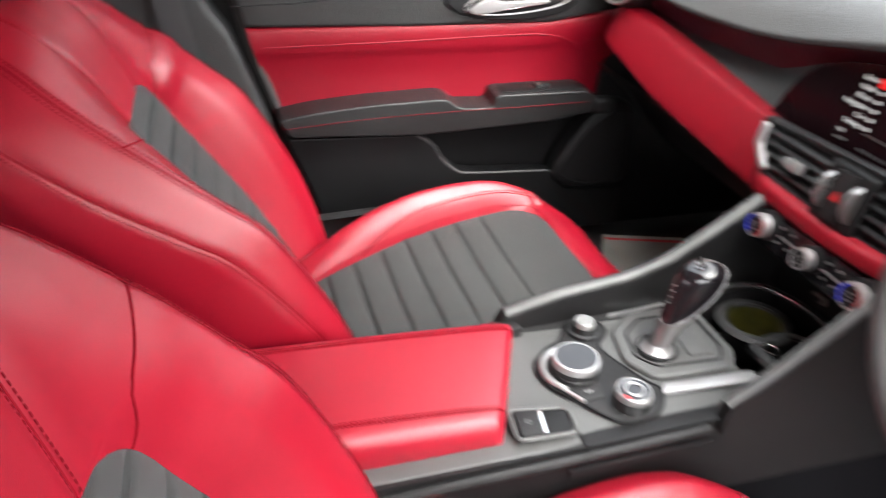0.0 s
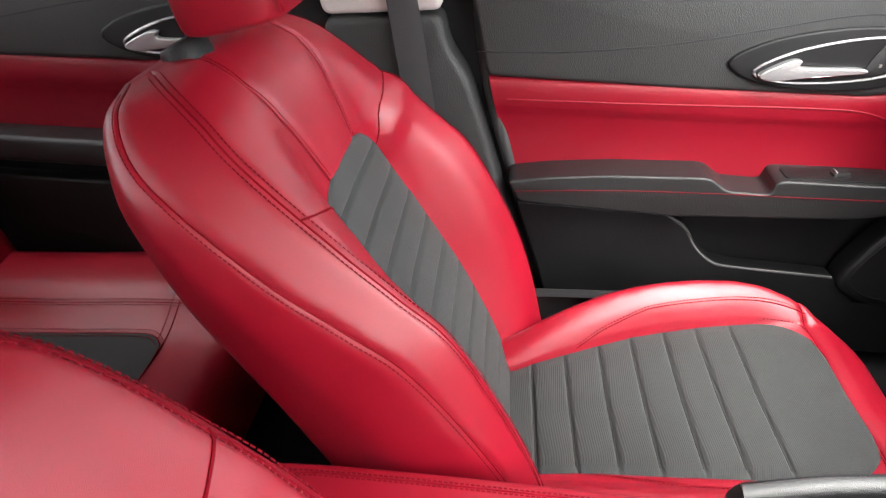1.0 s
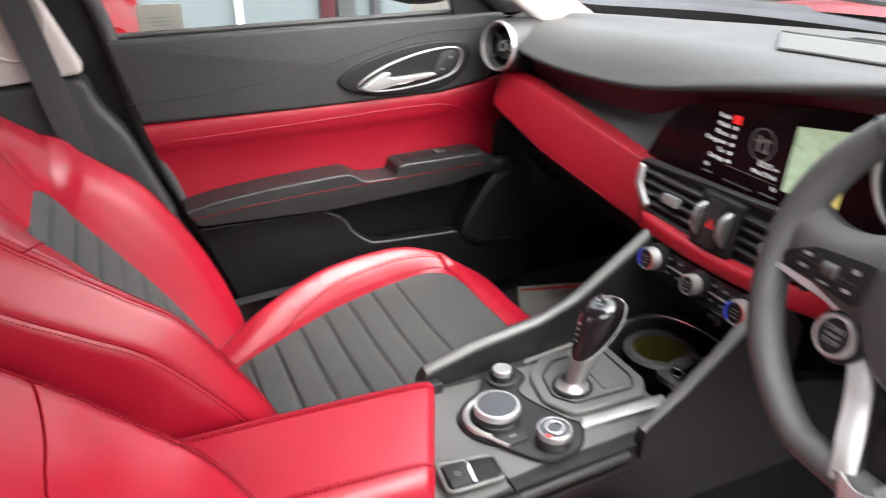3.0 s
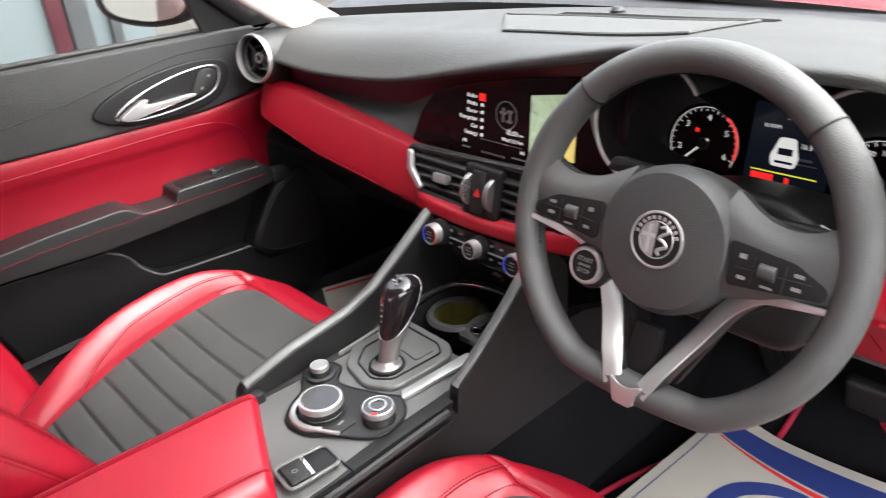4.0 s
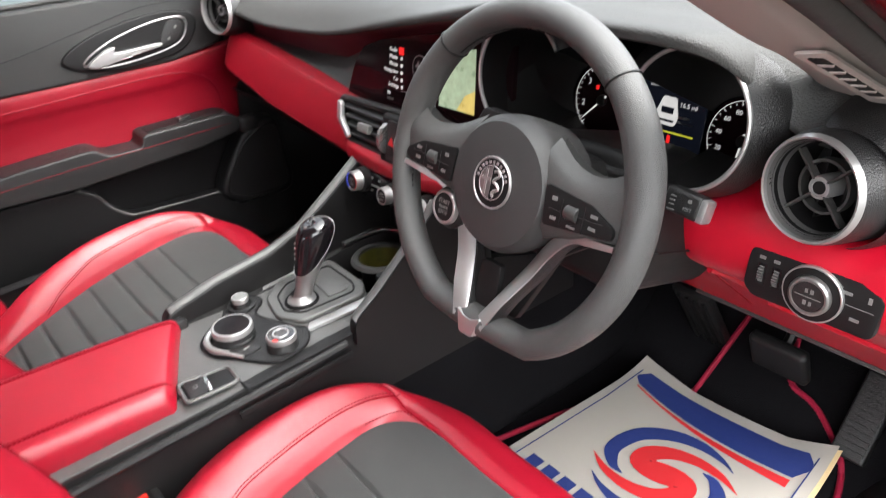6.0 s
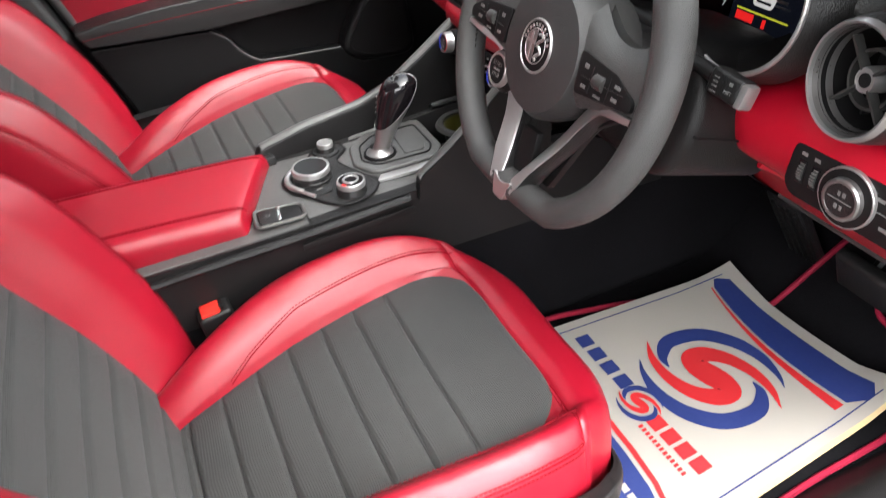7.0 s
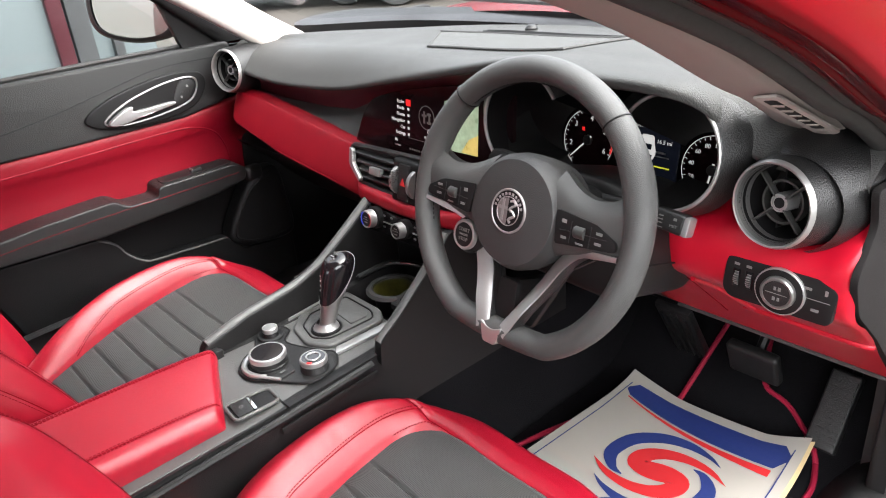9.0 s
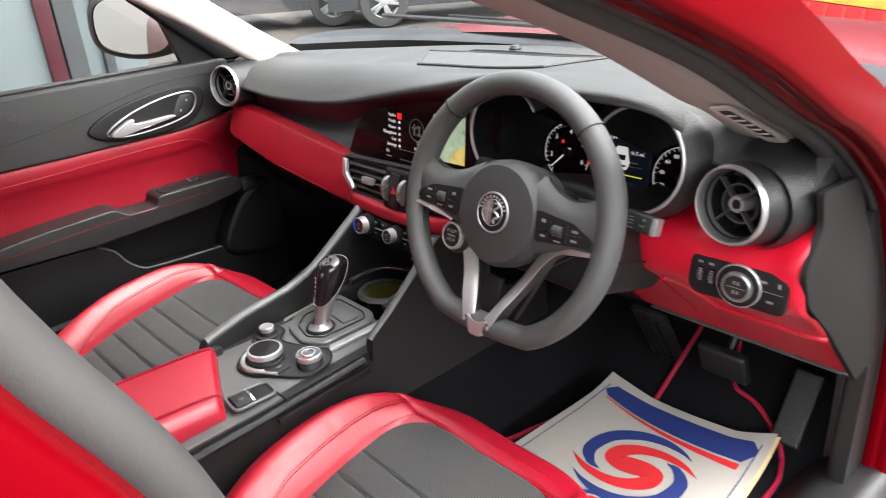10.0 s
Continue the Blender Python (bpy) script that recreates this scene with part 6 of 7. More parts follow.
part("badge_curl", tube_bm([W @ Vector((x, y, 0.0205)) for x, y in curl], 0.0016, 6), SILVER, badge)
# upper spokes: broad black leather arms carrying the button pads
for sx in (-1, 1):
    def sp(pts):
        return [(x * sx, y) for x, y in pts]
    arm = [[(0.05, 0.058, -0.010), (0.085, 0.040, -0.002), (0.120, 0.038, 0.002), (0.154, 0.056, 0.000)], [(0.05, 0.040, 0.006), (0.085, 0.026, 0.011), (0.120, 0.020, 0.012), (0.158, 0.030, 0.011)], [(0.05, 0.0, 0.010), (0.085, 0.0, 0.012), (0.120, -0.002, 0.012), (0.152, 0.0, 0.008)], [(0.05, -0.03, 0.006), (0.085, -0.022, 0.008), (0.120, -0.016, 0.008), (0.156, -0.014, 0.004)], [(0.05, -0.036, -0.012), (0.085, -0.026, -0.010), (0.120, -0.020, -0.008), (0.156, -0.018, -0.008)], [(0.05, 0.058, -0.018), (0.085, 0.040, -0.014), (0.120, 0.038, -0.012), (0.154, 0.056, -0.008)]]
    pts = np.array([[tuple(W @ Vector((x * sx, y, z))) for x, y, z in row] for row in arm])
    grid("spoke_arm", surf(pts, 4, 4), WHEEL, wheel, "black spoke arm")
    pad = part("button_pad", slab_bm(rounded(sp([(0.064, 0.019), (0.120, 0.014), (0.147, 0.000), (0.147, -0.010), (0.068, -0.020)]), 0.005), 0.004, W @ pose(0, 0, 0.010), 0.0012), DARK, wheel, "black button pad")
    part("roller", cyl_bm(0.007, 0.007, 0.014, W @ pose(0.100 * sx, 0.0, 0.012, 0, 90, 0), 20, 0.001), STRIP, pad, "ribbed grey roller")
    part("button_gap", box_bm(0.062, 0.0008, 0.0006, W @ pose(0.104 * sx, -0.001, 0.0144, 0, 0, 3 * sx)), BLACK, pad)
    for dx in (0.088, 0.114):
        part("button_gap", box_bm(0.0008, 0.024, 0.0006, W @ pose(dx * sx, -0.002, 0.0144)), BLACK, pad)
    bars("button_marks", [(0.078 * sx, 0.008, 0.006, 0.004), (0.080 * sx, -0.010, 0.007, 0.003), (0.125 * sx, 0.005, 0.008, 0.003), (0.125 * sx, -0.006, 0.008, 0.003), (0.102 * sx, -0.012, 0.010, 0.002)], W @ pose(0, 0, 0.0142), GREY, pad)
    mid = spline([(0.150, -0.0165, 0.0030, 0.012), (0.120, -0.0205, 0.0040, 0.008), (0.092, -0.027, 0.0058, -0.002), (0.066, -0.047, 0.0088, -0.010), (0.047, -0.080, 0.0092, -0.007), (0.029, -0.116, 0.0090, 0.006), (0.015, -0.148, 0.0092, 0.016)], 6)
    tang = np.gradient(mid[:, :2], axis=0)
    tang /= np.linalg.norm(tang, axis=1, keepdims=True)
    nor = np.stack([-tang[:, 1], tang[:, 0]], 1)
    face, body = [], []
    for j, ((x, y, hw, z), (nx, ny)) in enumerate(zip(mid, nor)):
        lean = float(np.interp(j, [0, 10, 20, 30, 36], [0.0, 0.15, 0.55, 0.65, 0.2])) * hw
        def at(k, dz):
            return tuple(W @ Vector(((x + nx * hw * k) * sx, y + ny * hw * k, z + lean * k + dz)))
        face.append([at(k, dz) for k, dz in ((1.0, -0.003), (0.95, -0.0006), (0.85, 0.0004), (0.0, 0.0008), (-0.85, 0.0004), (-0.95, -0.0006), (-1.0, -0.003))])
        body.append([at(k, dz) for k, dz in ((0.99, -0.001), (1.10, -0.006), (1.16, -0.020), (0.5, -0.030), (-0.6, -0.026), (-1.05, -0.016), (-0.99, -0.001))])
    part("silver_spoke", patch_bm(np.array(face)), SILVER, wheel, "satin silver spoke")
    part("spoke_body", patch_bm(np.array(body)), BLACK, wheel, "black spoke body")
    part("spoke_back", slab_bm(rounded(sp([(0.060, -0.022), (0.150, -0.012), (0.150, -0.020), (0.100, -0.034), (0.070, -0.056), (0.030, -0.140), (0.012, -0.140), (0.040, -0.06)]), 0.003), 0.008, W @ pose(0, 0, -0.030), 0.003), DARK, wheel)
part("silver_foot", slab_bm(rounded([(-0.018, -0.140), (-0.005, -0.146), (0.005, -0.146), (0.018, -0.140), (0.010, -0.165), (-0.010, -0.165)], 0.004), 0.014, W @ pose(0, 0, 0.0035), 0.004, 3), SILVER, wheel, "satin silver spoke foot")
part("foot_fill", slab_bm(rounded([(-0.014, -0.085), (0.014, -0.085), (0.018, -0.140), (-0.018, -0.140)], 0.004), 0.008, W @ pose(0, 0, -0.010), 0.003), DARK, wheel)
st = part("start_button", lathe_bm([(0.0195, 0.0), (0.0195, 0.006), (0.0180, 0.008), (0.0158, 0.008), (0.0155, 0.0065), (0, 0.0065)], W @ pose(-0.078, -0.050, -0.001)), SILVER, wheel, "start button with silver ring")
part("button_housing", lathe_bm([(0.026, -0.05), (0.0245, -0.003), (0.0195, 0.002)], W @ pose(-0.078, -0.050, -0.001)), BLACK, st)
part("button_face", cyl_bm(0.0155, 0.0155, 0.001, W @ pose(-0.078, -0.050, 0.0058)), DARK, st)
for i, wd in enumerate(("START", "ENGINE", "STOP")):
    words("button_word", wd, 0.0065 if i != 1 else 0.0042, W @ pose(-0.078, -0.044 - 0.006 * i, 0.0068), GREY, st)
# column, shroud and stalks
part("column_shroud", slab_bm(rounded([(-0.055, -0.045), (0.055, -0.045), (0.062, 0.01), (0.045, 0.045), (-0.045, 0.045), (-0.062, 0.01)], 0.02), 0.16, W @ pose(0, -0.01, -0.20), 0.012, 3), BLACK, wheel, "black column shroud")
part("column_cover", slab_bm(rounded([(-0.105, -0.082), (0.100, -0.086), (0.122, -0.030), (0.112, 0.030), (0.060, 0.060), (-0.060, 0.060), (-0.115, 0.028), (-0.122, -0.030)], 0.025), 0.14, W @ pose(0, -0.012, -0.235), 0.014, 3), CONSIDE, wheel, "dark plastic steering column cover")
part("cover_joint", tube_bm([W @ Vector(q) for q in ((0.098, -0.040, -0.094), (0.123, -0.040, -0.105), (0.124, -0.041, -0.20))], 0.0012, 6), DARK, wheel)
WS = W @ pose(-0.018, 0.018, -0.012)
stk = part("stalk", tube_bm(spline([WS @ Vector(q) for q in ((0.05, 0.005, -0.085), (0.11, 0.006, -0.085), (0.145, 0.004, -0.082), (0.165, 0.002, -0.080))], 4), [0.007, 0.007, 0.007, 0.007, 0.007, 0.007, 0.0075, 0.008, 0.0085, 0.009, 0.009, 0.009, 0.0085], 12), BLACK, wheel, "black wiper stalk")
part("stalk_head", box_bm(0.040, 0.024, 0.018, WS @ pose(0.163, 0.002, -0.080, 0, 0, -4), 0.005, 3), BLACK, stk)
part("stalk_tip", box_bm(0.009, 0.0225, 0.017, WS @ pose(0.1835, 0.000, -0.080, 0, 0, -4), 0.003), SILVER, stk, "silver stalk tip")
words("stalk_word", "MIST", 0.0046, WS @ pose(0.170, -0.002, -0.0708), GREY, stk)
bars("stalk_marks", [(0.150, 0.007, 0.006, 0.0012), (0.150, 0.003, 0.006, 0.0012), (0.150, -0.001, 0.006, 0.0012), (0.150, -0.006, 0.008, 0.0012), (0.168, 0.006, 0.004, 0.003)], WS @ pose(0.003, 0, -0.0711), GREY, stk)
part("left_stalk", slab_bm(rounded([(-0.120, 0.040), (-0.050, 0.036), (-0.050, 0.052), (-0.112, 0.056)], 0.005), 0.016, W @ pose(0, 0, -0.075), 0.004), BLACK, wheel, "black indicator stalk")

# ---- centre console ----
con = thing("centre_console", "black centre console with rotary knobs, gear selector and cup holders", "centre console")
CX = 0.012
# side walls
for sx, x0 in ((-1, CX - 0.105), (1, CX + 0.112)):
    side = [(-0.72, 0.60), (-0.62, 0.628), (-0.22, 0.640), (-0.045, 0.648), (0.02, 0.655), (0.10, 0.665), (0.22, 0.66), (0.40, 0.60), (0.40, 0.33), (-0.72, 0.33)]
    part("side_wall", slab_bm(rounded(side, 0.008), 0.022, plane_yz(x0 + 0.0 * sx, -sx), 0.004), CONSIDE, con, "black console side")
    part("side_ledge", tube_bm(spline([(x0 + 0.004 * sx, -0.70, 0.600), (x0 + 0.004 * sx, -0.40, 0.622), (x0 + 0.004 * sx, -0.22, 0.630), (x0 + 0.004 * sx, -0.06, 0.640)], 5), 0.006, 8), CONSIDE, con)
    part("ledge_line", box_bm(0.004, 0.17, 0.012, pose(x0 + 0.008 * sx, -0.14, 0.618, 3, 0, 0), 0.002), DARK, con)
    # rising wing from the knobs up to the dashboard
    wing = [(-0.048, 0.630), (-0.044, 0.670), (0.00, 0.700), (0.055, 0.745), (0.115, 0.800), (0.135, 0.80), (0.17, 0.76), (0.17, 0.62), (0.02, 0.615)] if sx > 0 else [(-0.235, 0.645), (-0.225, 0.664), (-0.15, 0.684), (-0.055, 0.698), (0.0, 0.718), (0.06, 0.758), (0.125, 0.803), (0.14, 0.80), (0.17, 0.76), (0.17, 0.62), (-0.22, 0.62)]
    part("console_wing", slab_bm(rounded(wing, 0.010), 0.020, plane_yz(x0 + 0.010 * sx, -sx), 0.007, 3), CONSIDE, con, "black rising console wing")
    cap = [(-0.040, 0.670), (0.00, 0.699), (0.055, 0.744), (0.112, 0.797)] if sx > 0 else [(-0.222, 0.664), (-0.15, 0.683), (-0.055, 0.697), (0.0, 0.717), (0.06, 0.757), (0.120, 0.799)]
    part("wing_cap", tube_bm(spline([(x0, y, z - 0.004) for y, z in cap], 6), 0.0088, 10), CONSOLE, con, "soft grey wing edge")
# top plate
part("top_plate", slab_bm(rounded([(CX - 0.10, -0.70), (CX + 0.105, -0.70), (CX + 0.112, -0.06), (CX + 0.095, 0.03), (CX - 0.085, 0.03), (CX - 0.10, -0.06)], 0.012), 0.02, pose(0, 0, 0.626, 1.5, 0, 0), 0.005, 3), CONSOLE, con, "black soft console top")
Z = 0.6475
# rotary island
isl = smooth2([(-0.078, -0.140), (-0.072, -0.108), (-0.048, -0.100), (-0.018, -0.122), (0.045, -0.098), (0.068, -0.086), (0.097, -0.104), (0.106, -0.135), (0.098, -0.160), (0.060, -0.188), (0.030, -0.210), (-0.005, -0.213), (-0.030, -0.192), (-0.045, -0.165)], 6)
part("knob_island", slab_bm(isl, 0.004, pose(0, 0, Z - 0.001, 1.5, 0, 0), 0.002), BLACK, con, "black knob surround")
part("island_rim", tube_bm([(x, y, Z + 0.002 + y * 0.026) for x, y in isl], 0.0020, 6, True), DARK, con)
arc = [(0.013 + 0.0375 * math.cos(a), -0.171 + 0.0375 * math.sin(a), Z + 0.001) for a in np.linspace(radians(165), radians(325), 30)]
part("silver_arc", tube_bm(arc, np.interp(np.linspace(0, 1, 30), [0, 0.15, 0.8, 1], [0.002, 0.0048, 0.0048, 0.003]), 8), SILVER, con, "satin silver arc")
tab = part("selector_tab", slab_bm(rounded([(0.036, -0.200), (0.066, -0.181), (0.064, -0.155), (0.044, -0.150), (0.030, -0.180)], 0.004), 0.006, pose(0, 0, Z, 1.5, 0, 0), 0.002), BLACK, con, "black tab beside the large knob")
part("tab_edge", tube_bm([(0.036, -0.2015, Z + 0.001), (0.067, -0.1825, Z + 0.001)], 0.0026, 8), SILVER, tab, "satin silver edge")
part("tab_mark", box_bm(0.003, 0.009, 0.0006, pose(0.056, -0.172, Z + 0.0045, 0, 0, 10)), GREY, tab)


def knob(x, y, r, h, face, label):
    m = pose(x, y, Z - 0.002)
    k = part("knob", lathe_bm([(r * 1.04, 0), (r * 1.04, h * 0.25), (r, h * 0.3), (r, h * 0.86), (r * 0.97, h * 0.96), (r * 0.90, h), (r * 0.84, h * 0.99), (r * 0.83, h * 0.94), (0, h * 0.94)], m, 56), BLACK, con, label)
    part("knob_ring", lathe_bm([(r * 1.004, h * 0.62), (r * 1.01, h * 0.86), (r * 0.975, h * 0.975), (r * 0.90, h * 1.01), (r * 0.86, h * 1.0)], m, 56), SILVER, k, "satin silver ring")
    part("knob_top", cyl_bm(r * 0.86, r * 0.86, 0.002, m @ pose(0, 0, h * 0.95), 48), face, k)
    return k


knob(0.013, -0.171, 0.0285, 0.0225, GLOSS, "large black rotary knob with silver rim")
kd = knob(0.079, -0.130, 0.0208, 0.0215, GLOSS, "black drive mode knob with silver rim")
part("knob_disc", lathe_bm([(0.0088, 0.0), (0.0095, 0.0012), (0.0112, 0.0012), (0.0120, 0.0)], pose(0.079, -0.130, Z + 0.0200)), SILVER, kd)
part("knob_dot", box_bm(0.007, 0.004, 0.001, pose(0.0895, -0.1435, Z + 0.0198, 0, 0, 40)), GLOW_R, kd, "red lit mark")
ks = knob(-0.054, -0.129, 0.0126, 0.019, GREY, "small volume knob with silver rim")
part("knob_collar", lathe_bm([(0.022, 0.0), (0.021, 0.005), (0.016, 0.006)], pose(-0.054, -0.129, Z - 0.002)), BLACK, ks)
# gear selector
gs = thing("gear_selector", "glossy black gear lever with metal neck in a black surround", "gear lever")
plate = rounded([(-0.074, -0.060), (-0.045, -0.094), (0.012, -0.105), (0.050, -0.083), (0.056, 0.018), (0.030, 0.036), (-0.072, 0.036)], 0.012)
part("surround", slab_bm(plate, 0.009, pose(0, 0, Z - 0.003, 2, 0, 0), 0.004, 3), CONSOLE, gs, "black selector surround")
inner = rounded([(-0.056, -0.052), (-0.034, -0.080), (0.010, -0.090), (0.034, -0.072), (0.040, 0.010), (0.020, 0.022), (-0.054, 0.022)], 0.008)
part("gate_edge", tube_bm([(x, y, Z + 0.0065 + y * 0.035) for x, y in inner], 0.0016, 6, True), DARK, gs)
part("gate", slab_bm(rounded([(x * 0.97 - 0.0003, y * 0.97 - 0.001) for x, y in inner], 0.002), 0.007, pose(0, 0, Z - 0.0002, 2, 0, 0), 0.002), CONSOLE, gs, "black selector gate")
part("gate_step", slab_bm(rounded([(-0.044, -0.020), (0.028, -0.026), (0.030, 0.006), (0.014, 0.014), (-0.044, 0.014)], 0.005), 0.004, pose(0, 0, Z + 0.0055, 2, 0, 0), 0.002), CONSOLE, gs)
GB = Vector((0.004, -0.058, Z + 0.004))
GT = Vector((-0.004, -0.018, 0.763))
part("boot_ring", lathe_bm([(0.026, 0.0), (0.025, 0.004), (0.0225, 0.005), (0.0215, 0.003)], pose(*GB)), DARK, gs)
part("neck_foot", lathe_bm([(0.0215, 0.001), (0.021, 0.005), (0.0165, 0.008), (0.0145, 0.014)], pose(*GB)), SILVER, gs, "satin metal foot")
ax = (GT - GB)
rows = []
ang = np.linspace(0, 2 * math.pi, 33)
for f, wx, wy, off in ((0.05, 0.0145, 0.0150, 0.0), (0.18, 0.0140, 0.0155, 0.001), (0.32, 0.0150, 0.0185, 0.003), (0.50, 0.0180, 0.0240, 0.006), (0.68, 0.0205, 0.0285, 0.009), (0.85, 0.0215, 0.0290, 0.009), (0.95, 0.0200, 0.0245, 0.006), (1.0, 0.0130, 0.0150, 0.001), (1.008, 0.002, 0.002, 0.0)):
    c = GB + ax * f
    rows.append([(c.x + wx * math.cos(a), c.y + off + wy * math.sin(a), c.z + 0.004 * math.sin(a)) for a in ang])
body = spline(np.array(rows), 6)
grid("neck", body, GUNMETAL, gs, "satin metal lever neck")
# the black cap covers the rear and both cheeks above a slanting edge
nb = normals(body)
nb *= np.sign(nb[20, 0, 0])
cap = []
for j, a in enumerate(np.linspace(radians(150), radians(440), 41)):
    k0 = 15 + 26 * (abs(a - radians(295)) / radians(145)) ** 2.6
    col = []
    for f in np.linspace(np.clip(k0, 12, 40), 48, 26):
        r = int(min(f, 47))
        w = f - r
        t = (a / (2 * math.pi) * 32) % 32
        i = int(t)
        u = t - i
        P = lambda g: (g[r, i] * (1 - u) + g[r, i + 1] * u) * (1 - w) + (g[r + 1, i] * (1 - u) + g[r + 1, i + 1] * u) * w
        col.append(P(body) + P(nb) * 0.0016)
    cap.append(col)
cap = np.array(cap)
grid("knob", cap, GLOSS, gs, "glossy black lever knob")
rim = np.concatenate([cap[0, 14:0:-1], cap[:, 0], cap[-1, 1:15]])
part("knob_edge", tube_bm(rim, 0.0007, 6), GUNMETAL, gs, "bright knob edge")
bars("shift_marks", [(-0.004, 0, 0.010, 0.0012), (0.004, 0.004, 0.004, 0.002), (0.004, -0.003, 0.003, 0.002)], Matrix.Translation(GB + ax * 1.0 + Vector((0, -0.001, 0.0012))) @ pose(0, 0, 0, 22, 0, 0), SILVER, gs)
bars("gear_letters", [(0, i * 0.008, 0.003, 0.0022) for i in range(4)], Matrix.Translation(GB + ax * 0.62 + Vector((0.002, -0.0225, 0.0))) @ pose(0, 0, 0, 80, 0, 0), GREY, gs)
# silver strips beside the selector
part("silver_strip", slab_bm(rounded([(0.060, -0.078), (0.074, -0.088), (0.083, 0.030), (0.066, 0.036)], 0.002), 0.005, pose(0, 0, Z + 0.0005, 2, 0, 0), 0.0015), SILVER, con, "satin silver strip")
part("silver_strip", slab_bm(rounded([(-0.078, -0.080), (-0.074, -0.085), (-0.080, 0.03), (-0.086, 0.030)], 0.002), 0.005, pose(0, 0, Z + 0.0005, 2, 0, 0), 0.0015), SILVER, con)
part("silver_tip", slab_bm(rounded([(0.069, 0.038), (0.083, 0.032), (0.092, 0.055), (0.084, 0.058)], 0.002), 0.005, pose(0, 0, Z - 0.001, -3, 0, 0), 0.0015), SILVER, con)
# cup holders
part("cup_tray", slab_bm(rounded([(-0.082, 0.03), (0.098, 0.03), (0.105, 0.17), (-0.085, 0.17)], 0.02), 0.004, pose(0, 0, 0.592)), DARK, con, "dark cup holder tray")
for cx, cy, mt in ((-0.022, 0.102, GREEN), (0.055, 0.108, DARK)):
    cup = part("cup_holder", lathe_bm([(0.0, -0.045), (0.034, -0.045), (0.037, 0.0), (0.0385, 0.002), (0.041, 0.002), (0.041, -0.006)], pose(cx, cy, 0.652)), DARK, con, "round black cup holder")
    part("cup_lining", lathe_bm([(0.0, -0.044), (0.0335, -0.044), (0.0362, -0.004)], pose(cx, cy, 0.6523)), mt, cup)
    part("cup_rim", lathe_bm([(0.0365, -0.004), (0.0375, 0.001), (0.040, 0.0018), (0.046, 0.0012), (0.050, -0.004)], pose(cx, cy, 0.6525)), STRIP, cup, "dark grey rounded rim")
lid = spline([(-0.075, 0.065, 0.668), (-0.068, 0.130, 0.672), (-0.02, 0.160, 0.672), (0.05, 0.162, 0.672), (0.095, 0.13, 0.668), (0.105, 0.07, 0.660)], 6)
part("cup_frame", tube_bm(lid, 0.0050, 8), BLACK, con)
part("cup_chrome", tube_bm(lid + np.array((0, -0.006, 0.003)), 0.0013, 6), CHROME, con, "thin chrome line")
part("latch", slab_bm(rounded([(0.02, 0.060), (0.085, 0.060), (0.09, 0.078), (0.02, 0.078)], 0.006), 0.010, pose(0, 0, 0.643), 0.003), BLACK, con)
part("key_ring", tube_bm([(0.040 + 0.010 * math.cos(a), 0.080 + 0.008 * math.sin(a), 0.6565) for a in np.linspace(0, 2 * math.pi, 20)[:-1]], 0.0012, 6, True), CHROME, con)
# parking brake switch
pb = part("brake_switch_frame", tube_bm([(x, y, 0.6475) for x, y in rounded([(0.060, -0.272), (0.106, -0.276), (0.108, -0.208), (0.070, -0.205)], 0.010)], 0.0026, 8, True), CONSOLE, con, "raised switch frame")
part("switch_well", slab_bm(rounded([(0.062, -0.270), (0.104, -0.274), (0.106, -0.210), (0.071, -0.207)], 0.008), 0.003, pose(0, 0, 0.6440), 0.0005), DARK, pb, "dark switch recess")
part("brake_switch", slab_bm(rounded([(0.066, -0.267), (0.102, -0.270), (0.103, -0.246), (0.068, -0.241)], 0.003), 0.0055, pose(0, 0, 0.6445), 0.0015), BLACK, pb, "parking brake switch")
part("switch_edge", slab_bm([(0.068, -0.241), (0.103, -0.246), (0.103, -0.241), (0.068, -0.236)], 0.0058, pose(0, 0, 0.6445), 0.0008), CHROME, pb, "bright switch edge")
part("switch_mark", lathe_bm([(0.0025, 0), (0.0025, 0.0003), (0.0033, 0.0003), (0.0033, 0)], pose(0.084, -0.256, 0.650), 16), GREY, pb)
part("plate_joint", box_bm(0.040, 0.0012, 0.0012, pose(0.118, -0.205, 0.6425, 0, 0, 0)), DARK, con)
# padded armrest lid
ar = thing("console_armrest", "red leather padded armrest lid on the console", "armrest")
rows = []
for y, w, z in ((-0.72, 0.074, 0.640), (-0.700, 0.080, 0.672), (-0.62, 0.082, 0.682), (-0.45, 0.083, 0.680), (-0.30, 0.083, 0.675), (-0.236, 0.083, 0.671), (-0.222, 0.0825, 0.664), (-0.218, 0.080, 0.648), (-0.220, 0.078, 0.632)):
    lo = 0.628
    half = [(0, z + 0.002), (w * 0.55, z + 0.001), (w - 0.010, z - 0.002), (w, z - 0.010), (w + 0.004, max(z - 0.026, lo + 0.004)), (w + 0.001, lo)]
    rows.append([(CX - a, y, c) for a, c in half[:0:-1]] + [(CX + a, y, c) for a, c in half])
p = surf(rows, 5, 5)
p[:, :, 1] -= 0.42 * np.clip(p[:, :, 0] + 0.07, 0, 1) * np.clip((p[:, :, 1] + 0.45) / 0.2, 0, 1)
grid("lid", p, RED, ar, "red leather lid")
for c in (17, 33):
    part("seam", tube_bm(p[8:-9, c] + np.array((0, 0, 0.0002)), 0.0008, 6), SEAM, ar)
    for o in (-0.003, 0.003):
        stitches("stitching", p[8:-10, c] + np.array((o, 0, 0.0006)), ar)
